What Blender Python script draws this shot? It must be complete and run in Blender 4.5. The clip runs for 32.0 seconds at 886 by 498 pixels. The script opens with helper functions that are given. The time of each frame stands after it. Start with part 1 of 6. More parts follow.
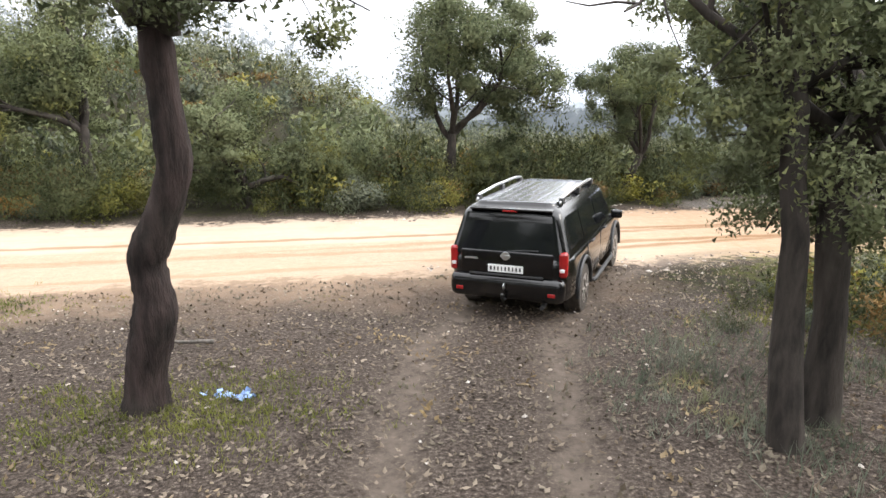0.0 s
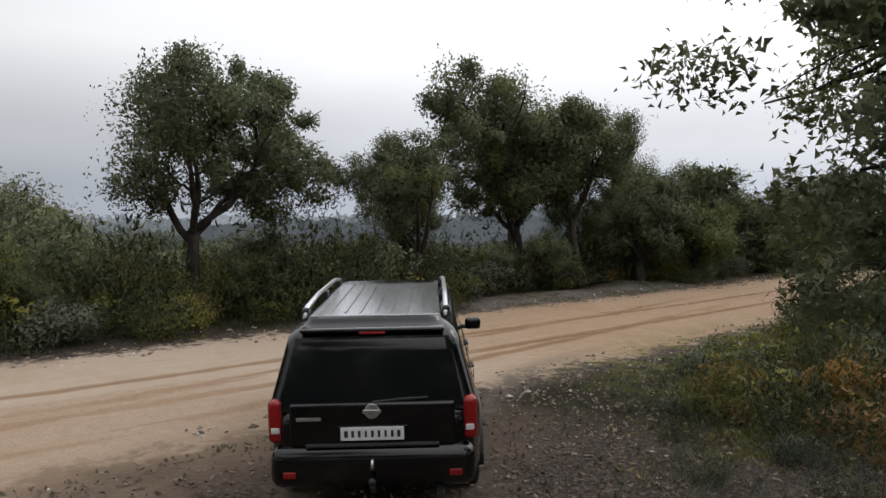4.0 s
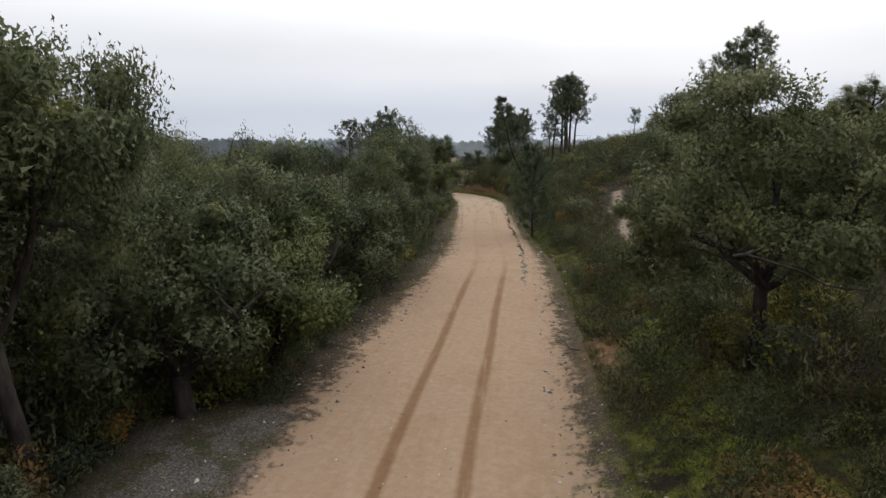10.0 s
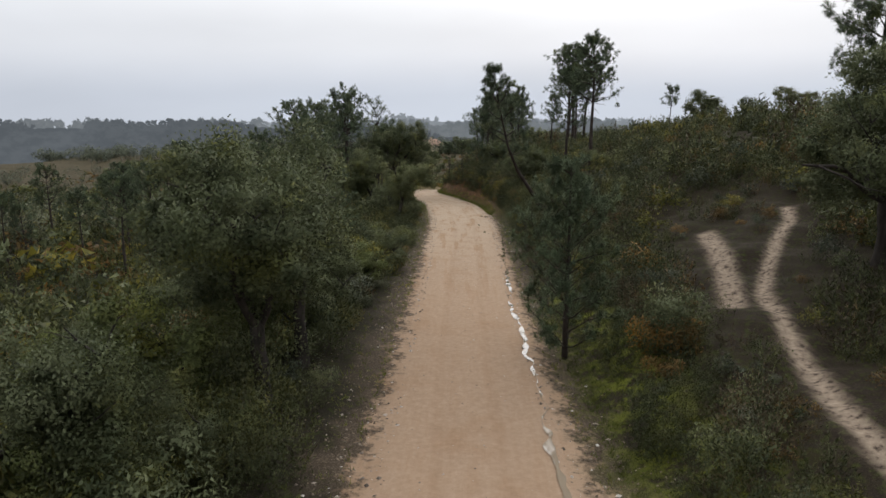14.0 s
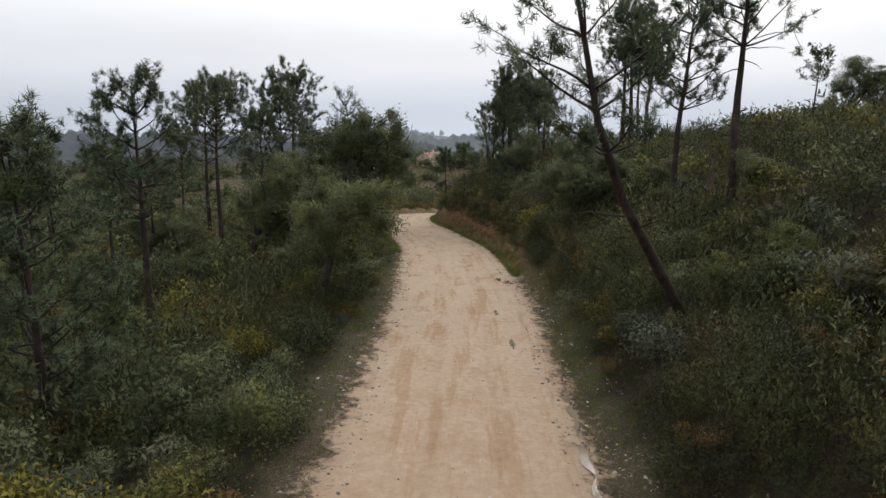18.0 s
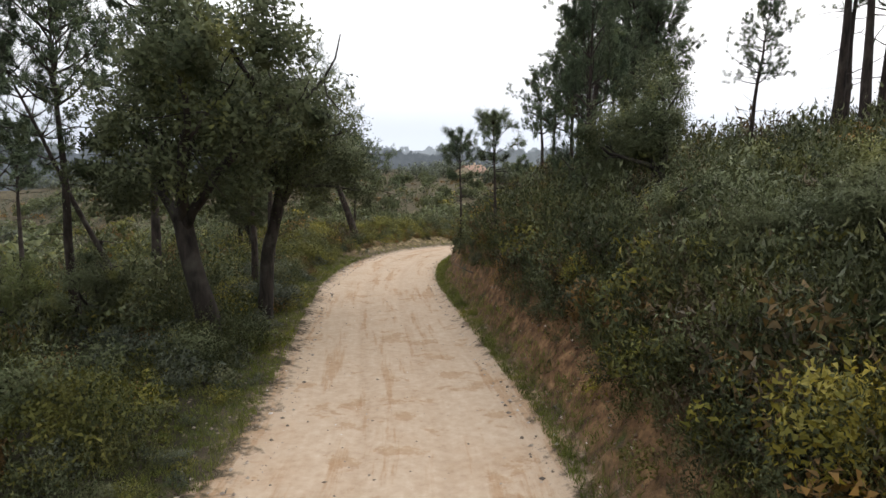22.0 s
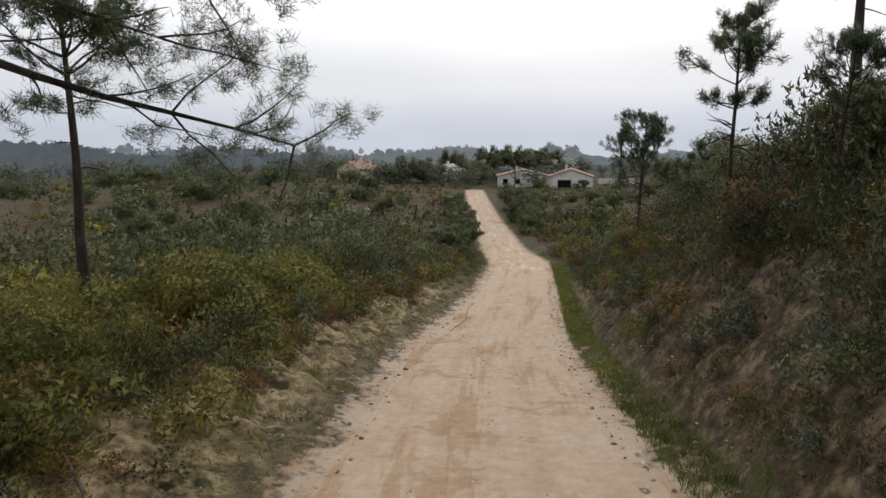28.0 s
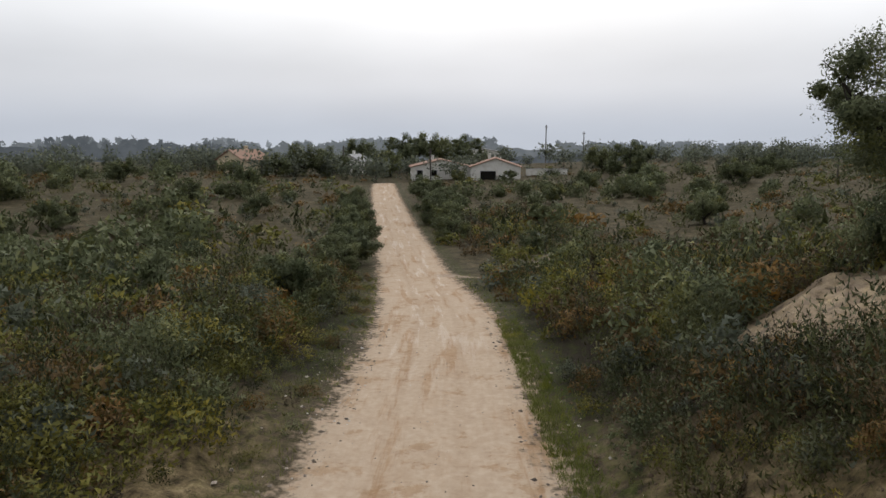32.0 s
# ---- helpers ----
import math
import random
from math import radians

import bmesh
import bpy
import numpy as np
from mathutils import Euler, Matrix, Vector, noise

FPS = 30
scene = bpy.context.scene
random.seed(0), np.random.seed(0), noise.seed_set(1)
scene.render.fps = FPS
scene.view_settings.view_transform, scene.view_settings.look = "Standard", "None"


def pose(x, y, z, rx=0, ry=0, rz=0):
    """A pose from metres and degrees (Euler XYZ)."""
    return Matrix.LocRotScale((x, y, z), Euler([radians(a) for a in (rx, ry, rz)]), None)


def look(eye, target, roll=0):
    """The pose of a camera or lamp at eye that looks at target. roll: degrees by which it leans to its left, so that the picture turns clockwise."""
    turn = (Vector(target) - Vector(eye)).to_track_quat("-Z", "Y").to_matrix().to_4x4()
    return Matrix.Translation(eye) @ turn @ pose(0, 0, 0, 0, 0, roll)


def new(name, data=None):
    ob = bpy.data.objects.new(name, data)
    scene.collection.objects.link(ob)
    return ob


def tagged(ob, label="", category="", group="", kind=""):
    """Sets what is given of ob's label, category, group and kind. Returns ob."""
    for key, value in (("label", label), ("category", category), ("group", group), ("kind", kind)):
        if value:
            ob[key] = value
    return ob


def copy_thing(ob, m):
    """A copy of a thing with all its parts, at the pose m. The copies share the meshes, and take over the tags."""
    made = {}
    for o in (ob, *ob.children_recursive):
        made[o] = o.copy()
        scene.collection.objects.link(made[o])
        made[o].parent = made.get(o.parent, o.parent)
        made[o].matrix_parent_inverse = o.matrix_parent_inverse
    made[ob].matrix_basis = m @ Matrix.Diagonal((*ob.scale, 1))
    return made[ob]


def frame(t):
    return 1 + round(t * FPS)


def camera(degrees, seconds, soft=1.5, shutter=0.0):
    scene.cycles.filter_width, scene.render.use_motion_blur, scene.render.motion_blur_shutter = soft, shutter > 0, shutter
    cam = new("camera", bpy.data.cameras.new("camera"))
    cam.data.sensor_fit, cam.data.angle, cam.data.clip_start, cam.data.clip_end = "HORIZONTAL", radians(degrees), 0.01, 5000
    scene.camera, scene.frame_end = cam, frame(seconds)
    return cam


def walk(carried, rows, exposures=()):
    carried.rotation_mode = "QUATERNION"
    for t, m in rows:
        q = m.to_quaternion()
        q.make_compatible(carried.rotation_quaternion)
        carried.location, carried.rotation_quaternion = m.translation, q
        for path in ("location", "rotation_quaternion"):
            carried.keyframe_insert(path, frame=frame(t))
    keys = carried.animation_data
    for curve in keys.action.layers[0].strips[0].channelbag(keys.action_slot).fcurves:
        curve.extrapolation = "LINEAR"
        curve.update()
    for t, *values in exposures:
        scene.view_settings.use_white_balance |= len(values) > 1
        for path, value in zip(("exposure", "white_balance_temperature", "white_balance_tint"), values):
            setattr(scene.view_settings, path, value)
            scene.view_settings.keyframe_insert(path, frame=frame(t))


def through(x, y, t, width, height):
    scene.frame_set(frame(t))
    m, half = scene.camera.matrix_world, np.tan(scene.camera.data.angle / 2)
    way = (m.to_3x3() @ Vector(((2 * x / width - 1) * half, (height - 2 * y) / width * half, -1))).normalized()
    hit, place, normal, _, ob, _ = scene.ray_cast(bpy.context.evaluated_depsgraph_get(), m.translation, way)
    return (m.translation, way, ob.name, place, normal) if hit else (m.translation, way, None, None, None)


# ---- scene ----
cam = camera(67.0, 32.0)
PATH = [
    (0, (0.0, 0.0, 3.5), (0.0, 1.941, 3.016), 0.0),
    (0.5, (0.0, 0.152, 3.591), (0.049, 2.112, 3.199), 0.0),
    (1, (-0.125, 0.515, 4.016), (0.005, 2.464, 3.584), 0.0),
    (1.5, (-0.375, 0.758, 3.955), (-0.112, 2.697, 3.544), 0.0),
    (2, (-0.875, 1.182, 3.592), (-0.465, 3.115, 3.282), 0.0),
    (2.5, (-1.125, 1.577, 3.107), (-0.578, 3.488, 2.892), 0.0),
    (4.5, (-0.5, 5.124, 2.867), (0.402, 6.902, 2.705), 0.0),
    (5, (-0.125, 6.215, 3.11), (0.889, 7.925, 2.89), 0.0),
    (5.5, (0.375, 7.246, 3.626), (1.497, 8.872, 3.313), 0.0),
    (6, (0.75, 8.337, 3.869), (2.004, 9.856, 3.526), 0.0),
    (6.5, (1.375, 9.489, 3.839), (2.756, 10.901, 3.523), 0.0),
    (7, (2.0, 10.429, 3.992), (3.481, 11.736, 3.676), 0.0),
    (7.5, (2.75, 11.399, 4.265), (4.309, 12.602, 3.916), 0.0),
    (8, (3.625, 12.369, 4.539), (5.252, 13.474, 4.175), 0.0),
    (8.5, (4.625, 13.187, 4.721), (6.304, 14.209, 4.354), 0.0),
    (9, (6.0, 14.157, 4.994), (7.717, 15.111, 4.62), 0.0),
    (9.5, (7.375, 15.097, 5.147), (9.115, 16.006, 4.766), 0.0),
    (10, (9.25, 16.006, 5.178), (11.01, 16.879, 4.802), 0.0),
    (10.5, (11.25, 16.916, 5.208), (13.02, 17.772, 4.841), 0.0),
    (11, (13.625, 17.825, 5.239), (15.399, 18.675, 4.876), 0.0),
    (11.5, (16.375, 18.856, 5.24), (18.146, 19.709, 4.873), 0.0),
    (12, (19.25, 20.069, 5.453), (21.019, 20.913, 5.057), 0.0),
    (12.5, (22.375, 21.463, 5.878), (24.142, 22.284, 5.428), 0.0),
    (13, (25.75, 22.797, 6.061), (27.514, 23.613, 5.592), 0.0),
    (13.5, (29.125, 24.01, 5.759), (30.89, 24.833, 5.305), 0.0),
    (14, (32.5, 25.465, 5.396), (34.265, 26.3, 4.96), 0.0),
    (14.5, (36.0, 26.829, 5.184), (37.762, 27.67, 4.75), 0.0),
    (16.5, (49.375, 32.56, 3.884), (51.13, 33.418, 3.454), 0.0),
    (17, (52.625, 34.016, 3.522), (54.383, 34.87, 3.098), 0.0),
    (17.5, (56.0, 35.471, 3.159), (57.763, 36.324, 2.753), 0.0),
    (18, (59.375, 36.896, 2.674), (61.14, 37.751, 2.283), 0.0),
    (18.5, (62.875, 38.352, 2.312), (64.643, 39.207, 1.933), 0.0),
    (19, (66.375, 39.807, 1.949), (68.144, 40.667, 1.587), 0.0),
    (19.5, (70.0, 41.354, 1.434), (71.769, 42.217, 1.082), 0.0),
    (20, (73.625, 42.809, 1.071), (75.392, 43.683, 0.731), 0.0),
    (20.5, (77.125, 44.386, 0.678), (78.888, 45.269, 0.342), 0.0),
    (21, (80.75, 45.963, 0.285), (82.504, 46.864, -0.048), 0.0),
    (21.5, (84.375, 47.57, 0.013), (86.113, 48.5, -0.324), 0.0),
    (22, (87.875, 48.904, -0.319), (89.583, 49.888, -0.66), 0.0),
    (22.5, (91.25, 50.268, -0.531), (92.898, 51.347, -0.877), 0.0),
    (23, (94.25, 51.724, -0.894), (95.835, 52.895, -1.235), 0.0),
    (23.5, (97.25, 53.482, -1.59), (98.794, 54.713, -1.907), 0.0),
    (24, (100.125, 55.453, -2.468), (101.654, 56.716, -2.729), 0.0),
    (24.5, (103.0, 57.606, -3.133), (104.533, 58.872, -3.353), 0.0),
    (26.5, (114.4, 67.3, -4.8), (116.13, 68.279, -5.026), 0.0),
    (27, (117.298, 69.382, -4.887), (119.096, 70.223, -5.137), 0.0),
    (27.5, (120.291, 71.196, -4.793), (122.133, 71.912, -5.1), 0.0),
    (28, (123.417, 72.562, -5.003), (125.286, 73.196, -5.326), 0.0),
    (28.5, (126.573, 73.222, -5.247), (128.448, 73.836, -5.573), 0.0),
    (29, (129.574, 73.553, -5.317), (131.444, 74.172, -5.664), 0.0),
    (29.5, (132.398, 74.105, -5.17), (134.275, 74.672, -5.563), 0.0),
    (30, (135.034, 74.712, -5.289), (136.925, 75.215, -5.701), 0.0),
    (30.5, (137.822, 75.284, -5.633), (139.723, 75.755, -6.037), 0.0),
    (31, (140.775, 75.989, -6.001), (142.685, 76.43, -6.394), 0.0),
    (31.5, (143.823, 76.909, -6.566), (145.749, 77.308, -6.93), 0.0),
    (32, (147.212, 77.58, -7.151), (149.142, 77.98, -7.488), 0.0),
]
walk(cam, [(t, look(eye, target, roll)) for t, eye, target, roll in PATH],
     [(0, 1.8), (1, 1.42), (2, 1.18), (2.5, 1.05), (4.5, -0.03), (5.5, -0.08), (7, 0.05), (8, 0.22), (12, 0.16), (18, 0.22), (20, 0.3), (21, 0.42), (22, 0.68), (23.5, 0.8), (24.5, 0.65), (26.5, -0.4), (27, -0.32), (28, 0.08), (29, -0.08), (30, 0.06), (31, 0.06), (32, -0.06)])

# world: overcast daylight, brighter overhead and towards the hidden sun
SUN_AZ, SUN_EL = radians(84), radians(36)
world = bpy.data.worlds.new("overcast_sky")
scene.world = world
world.use_nodes = True
nt = world.node_tree
nt.nodes.clear()


def wn(kind, **kw):
    n = nt.nodes.new(kind)
    for k, v in kw.items():
        n.inputs[k].default_value = v
    return n


out = wn("ShaderNodeOutputWorld")
bg = wn("ShaderNodeBackground", Strength=1.0)
sky = wn("ShaderNodeTexSky")
sky.sky_type, sky.sun_disc = "NISHITA", False
sky.sun_elevation, sky.sun_rotation = SUN_EL, SUN_AZ
sky.air_density, sky.dust_density = 2.0, 6.0
dim = wn("ShaderNodeMix")
dim.data_type, dim.blend_type = "RGBA", "MULTIPLY"
dim.inputs["Factor"].default_value = 1.0
dim.inputs["B"].default_value = (0.09, 0.09, 0.09, 1)
co = wn("ShaderNodeTexCoord")
sep = wn("ShaderNodeSeparateXYZ")
ramp = wn("ShaderNodeValToRGB")
ramp.color_ramp.interpolation = "EASE"
els = ramp.color_ramp.elements
els[0].position, els[0].color = 0.0, (0.492, 0.530, 0.600, 1)
els[1].position, els[1].color = 1.0, (1.280, 1.300, 1.356, 1)
for p, c in ((0.08, (0.610, 0.635, 0.685, 1)), (0.22, (0.935, 0.950, 0.985, 1)), (0.45, (1.150, 1.155, 1.185, 1))):
    e = els.new(p)
    e.color = c
# thin cloud: slow, low-contrast billows
cloud = wn("ShaderNodeTexNoise", Scale=2.2, Detail=4.0, Roughness=0.5)
stretch = wn("ShaderNodeMapping")
stretch.inputs["Scale"].default_value = (1, 1, 3.2)
cr = wn("ShaderNodeMapRange")
cr.inputs["To Min"].default_value, cr.inputs["To Max"].default_value = 0.84, 1.16
mul = wn("ShaderNodeVectorMath")
mul.operation = "SCALE"
# glow of the sun behind the cloud
dot = wn("ShaderNodeVectorMath")
dot.operation = "DOT_PRODUCT"
dot.inputs[1].default_value = (math.sin(SUN_AZ) * math.cos(SUN_EL), math.cos(SUN_AZ) * math.cos(SUN_EL), math.sin(SUN_EL))
glow = wn("ShaderNodeMapRange")
glow.interpolation_type = "SMOOTHSTEP"
glow.inputs["From Min"].default_value, glow.inputs["From Max"].default_value = -0.6, 1.0
glow.inputs["To Min"].default_value, glow.inputs["To Max"].default_value = 0.6, 1.26
mul2 = wn("ShaderNodeVectorMath")
mul2.operation = "SCALE"
mix = wn("ShaderNodeMix")
mix.data_type = "RGBA"
mix.inputs["Factor"].default_value = 0.93
L = nt.links.new
L(co.outputs["Generated"], sep.inputs[0])
L(sep.outputs["Z"], ramp.inputs[0])
L(co.outputs["Generated"], stretch.inputs["Vector"])
L(stretch.outputs[0], cloud.inputs["Vector"])
L(cloud.outputs[0], cr.inputs["Value"])
L(ramp.outputs[0], mul.inputs[0])
L(cr.outputs[0], mul.inputs["Scale"])
L(co.outputs["Generated"], dot.inputs[0])
L(dot.outputs["Value"], glow.inputs["Value"])
L(mul.outputs[0], mul2.inputs[0])
L(glow.outputs[0], mul2.inputs["Scale"])
L(sky.outputs[0], dim.inputs["A"])
L(dim.outputs["Result"], mix.inputs["A"])
L(mul2.outputs[0], mix.inputs["B"])
L(mix.outputs["Result"], bg.inputs["Color"])
L(bg.outputs[0], out.inputs["Surface"])

sun = new("sun", bpy.data.lights.new("sun", "SUN"))
sun.data.energy, sun.data.angle, sun.data.color = 0.6, radians(25), (1.0, 0.975, 0.94)
sun.matrix_world = look((60 + 300 * math.sin(SUN_AZ), 40 + 300 * math.cos(SUN_AZ), 230), (60, 40, 0))


# materials
class Mat:
    """Short hand for node materials."""

    def __init__(self, name):
        self.mat = bpy.data.materials.new(name)
        self.mat.use_nodes = True
        self.t = self.mat.node_tree
        self.bsdf = self.t.nodes["Principled BSDF"]
        self.co = None

    def node(self, kind, **kw):
        n = self.t.nodes.new(kind)
        for k, v in kw.items():
            n.inputs[k].default_value = v
        return n

    def link(self, a, b):
        self.t.links.new(a, b)

    def coords(self):
        if self.co is None:
            self.co = self.node("ShaderNodeTexCoord").outputs["Object"]
        return self.co

    def world_place(self):
        return self.node("ShaderNodeNewGeometry").outputs["Position"]

    def noise(self, scale, detail=3.0, rough=0.55, at=None, stretch=None):
        n = self.node("ShaderNodeTexNoise", Scale=scale, Detail=detail, Roughness=rough)
        at = at or self.coords()
        if stretch:
            m = self.node("ShaderNodeMapping")
            m.inputs["Scale"].default_value = stretch
            self.link(at, m.inputs["Vector"])
            at = m.outputs[0]
        self.link(at, n.inputs["Vector"])
        return n.outputs[0]

    def ramp(self, fac, *stops):
        r = self.node("ShaderNodeValToRGB")
        e = r.color_ramp.elements
        e[0].position, e[0].color = stops[0][0], (*stops[0][1], 1)
        e[1].position, e[1].color = stops[-1][0], (*stops[-1][1], 1)
        for p, c in stops[1:-1]:
            e.new(p).color = (*c, 1)
        self.link(fac, r.inputs[0])
        return r.outputs[0]

    def mix(self, fac, a, b, blend="MIX"):
        m = self.node("ShaderNodeMix")
        m.data_type, m.blend_type = "RGBA", blend
        for sock, v in (("Factor", fac), ("A", a), ("B", b)):
            if isinstance(v, (int, float)):
                m.inputs[sock].default_value = v
            elif isinstance(v, tuple):
                m.inputs[sock].default_value = (*v, 1)
            else:
                self.link(v, m.inputs[sock])
        return m.outputs["Result"]

    def math(self, op, a, b=0.0, clamp=False):
        m = self.node("ShaderNodeMath")
        m.operation, m.use_clamp = op, clamp
        for i, v in enumerate((a, b)):
            if isinstance(v, (int, float)):
                m.inputs[i].default_value = v
            else:
                self.link(v, m.inputs[i])
        return m.outputs[0]

    def span(self, v, lo, hi, a=0.0, b=1.0):
        m = self.node("ShaderNodeMapRange")
        m.interpolation_type = "SMOOTHSTEP"
        for k, x in zip(("From Min", "From Max", "To Min", "To Max"), (lo, hi, a, b)):
            m.inputs[k].default_value = x
        self.link(v, m.inputs["Value"])
        return m.outputs[0]

    def attr(self, name):
        a = self.node("ShaderNodeAttribute")
        a.attribute_name = name
        return a.outputs["Fac"]

    def bump(self, height, strength=0.4, distance=0.02):
        b = self.node("ShaderNodeBump", Strength=strength, Distance=distance)
        self.link(height, b.inputs["Height"])
        self.link(b.outputs[0], self.bsdf.inputs["Normal"])

    def set(self, color=None, rough=None, metal=None, spec=None):
        for sock, v in (("Base Color", color), ("Roughness", rough), ("Metallic", metal), ("Specular IOR Level", spec)):
            if v is None:
                continue
            if isinstance(v, (int, float)):
                self.bsdf.inputs[sock].default_value = v
            elif isinstance(v, tuple):
                self.bsdf.inputs[sock].default_value = (*v, 1)
            else:
                self.link(v, self.bsdf.inputs[sock])
        return self


def leaf_mat(name, dark, mid, light, through=0.34, rough=0.62, vary=0.8):
    m = Mat(name)
    isl = m.node("ShaderNodeNewGeometry").outputs["Random Per Island"]
    obj = m.node("ShaderNodeObjectInfo").outputs["Random"]
    c = m.mix(0.6, m.ramp(isl, (0.0, dark), (0.55, mid), (1.0, light)), mid)
    big = m.noise(0.55, 2, at=m.world_place())
    c = m.mix(m.span(big, 0.35, 0.7), c, m.mix(0.5, c, light))
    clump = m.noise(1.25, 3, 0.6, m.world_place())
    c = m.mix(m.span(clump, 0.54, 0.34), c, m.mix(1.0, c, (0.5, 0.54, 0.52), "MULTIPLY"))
    c = m.mix(m.span(m.noise(0.8, 2, 0.5, m.world_place()), 0.54, 0.72, 0, 0.75), c, m.mix(1.0, c, (1.5, 1.32, 0.75), "MULTIPLY"))
    tone = m.math("FRACT", m.math("ADD", obj, m.attr("tone")))
    c = m.mix(vary, c, m.mix(1.0, c, m.ramp(tone, (0.0, (0.52, 0.56, 0.50)), (0.35, (0.82, 0.84, 0.78)), (0.7, (1.08, 1.05, 0.95)), (1.0, (1.5, 1.32, 0.82))), "MULTIPLY"))
    m.set(c, rough, spec=0.14)
    tr = m.node("ShaderNodeBsdfTranslucent")
    m.link(c, tr.inputs["Color"])
    mx = m.node("ShaderNodeMixShader")
    mx.inputs[0].default_value = through
    m.link(m.bsdf.outputs[0], mx.inputs[1])
    m.link(tr.outputs[0], mx.inputs[2])
    m.link(mx.outputs[0], m.t.nodes["Material Output"].inputs["Surface"])
    return m.mat


def bark_mat(name, dark, light, scale=6.0, depth=0.03, lichen=0.35):
    m = Mat(name)
    ridges = m.noise(scale, 5, 0.65, stretch=(1, 1, 0.22))
    blot = m.noise(1.3, 3)
    c = m.ramp(ridges, (0.32, dark), (0.68, light))
    c = m.mix(m.span(blot, 0.5, 0.72), c, m.mix(lichen, c, (0.15, 0.14, 0.115)))
    m.set(c, 0.9, spec=0.2)
    m.bump(ridges, 0.9, depth)
    return m.mat


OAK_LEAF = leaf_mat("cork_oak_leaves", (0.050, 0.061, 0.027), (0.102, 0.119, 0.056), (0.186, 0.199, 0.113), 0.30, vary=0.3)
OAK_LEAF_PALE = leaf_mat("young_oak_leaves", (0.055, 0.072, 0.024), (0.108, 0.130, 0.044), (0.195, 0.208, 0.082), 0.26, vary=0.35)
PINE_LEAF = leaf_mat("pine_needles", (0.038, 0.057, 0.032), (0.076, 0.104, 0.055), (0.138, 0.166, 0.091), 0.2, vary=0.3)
# grey-green leaf, paled in its colour to stand for haze on far woods
PALE_AND_HAZED_LEAF = leaf_mat("pale_and_hazed_leaves", (0.069, 0.085, 0.063), (0.121, 0.138, 0.105), (0.193, 0.206, 0.174))
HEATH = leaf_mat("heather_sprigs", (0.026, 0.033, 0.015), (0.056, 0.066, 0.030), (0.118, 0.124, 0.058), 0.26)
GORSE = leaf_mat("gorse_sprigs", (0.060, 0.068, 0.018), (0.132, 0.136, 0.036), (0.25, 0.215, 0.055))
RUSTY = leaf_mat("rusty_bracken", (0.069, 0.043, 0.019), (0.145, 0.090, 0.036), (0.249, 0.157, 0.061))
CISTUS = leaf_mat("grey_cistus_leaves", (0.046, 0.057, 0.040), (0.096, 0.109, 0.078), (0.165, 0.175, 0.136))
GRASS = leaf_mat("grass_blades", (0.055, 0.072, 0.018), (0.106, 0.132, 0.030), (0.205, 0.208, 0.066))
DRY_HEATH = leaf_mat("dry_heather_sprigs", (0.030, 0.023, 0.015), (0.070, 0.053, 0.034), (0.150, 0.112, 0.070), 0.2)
OAK_BARK = bark_mat("cork_oak_bark", (0.012, 0.010, 0.009), (0.055, 0.046, 0.039))
LICHEN_BARK = bark_mat("lichened_cork_bark", (0.010, 0.008, 0.007), (0.085, 0.078, 0.064), 5.0, 0.09, 0.9)
STRIPPED = bark_mat("stripped_cork_bark", (0.005, 0.004, 0.0035), (0.048, 0.034, 0.031), 7.0, 0.08, 0.1)
PINE_BARK = bark_mat("pine_bark", (0.014, 0.011, 0.010), (0.065, 0.05, 0.042), 9.0)
TWIG = bark_mat("dry_twigs", (0.05, 0.045, 0.04), (0.15, 0.135, 0.12), 20.0, 0.004)

# ---- land: the road's line, and the ground's shape beside it ----
AX, AY = 10.0, 18.4
EX, EY = math.sin(radians(66.5)), math.cos(radians(66.5))
ROAD = [(-60, 4.5, 0.2), (-25, 10.8, 0.1), (-8.6, 13.4, 0.0), (0, 14.9, 0.0), (5.5, 16.3, -0.1), (11, 18.3, -0.4),
        (22, 22.3, -0.9), (37.6, 27.6, -1.5), (44, 30.2, -1.95), (57, 36.0, -2.9), (70.5, 41.9, -3.8), (83.5, 47.7, -4.6),
        (96.8, 54.7, -5.7), (106.8, 62.2, -6.5), (112.6, 66.4, -7.15), (119.6, 70.4, -7.9), (128.2, 73.8, -8.8), (139.3, 76.8, -10.25), (150, 78.6, -11.75),
        (157, 79.9, -12.55), (168, 82.0, -13.65), (174, 83.6, -14.3), (189, 88.2, -16.2), (198.5, 91.2, -16.6),
        (217, 97.4, -16.9), (236.5, 103.8, -16.9), (257, 110.5, -16.8), (270, 114.6, -16.8), (300, 124, -17.0)]
_u = np.array([(x - AX) * EX + (y - AY) * EY for x, y, z in ROAD])
_c = np.array([(x - AX) * EY - (y - AY) * EX for x, y, z in ROAD])
_z = np.array([z for x, y, z in ROAD])
US = np.arange(-120.0, 460.0, 0.5)


def _soft(v, n):
    k = np.hanning(n + 2)[1:-1]
    return np.convolve(np.pad(v, n, mode="edge"), k / k.sum(), mode="same")[n:-n]


CS = _soft(np.interp(US, _u, _c), 21)
ZS = _soft(np.interp(US, _u, _z), 31)
WS = _soft(np.interp(US, (-40, 0, 20, 35, 50, 70, 85, 100, 125, 150, 200, 300), (2.5, 2.7, 2.5, 2.1, 2.1, 2.4, 2.6, 2.5, 2.3, 2.0, 2.1, 1.9)), 21)
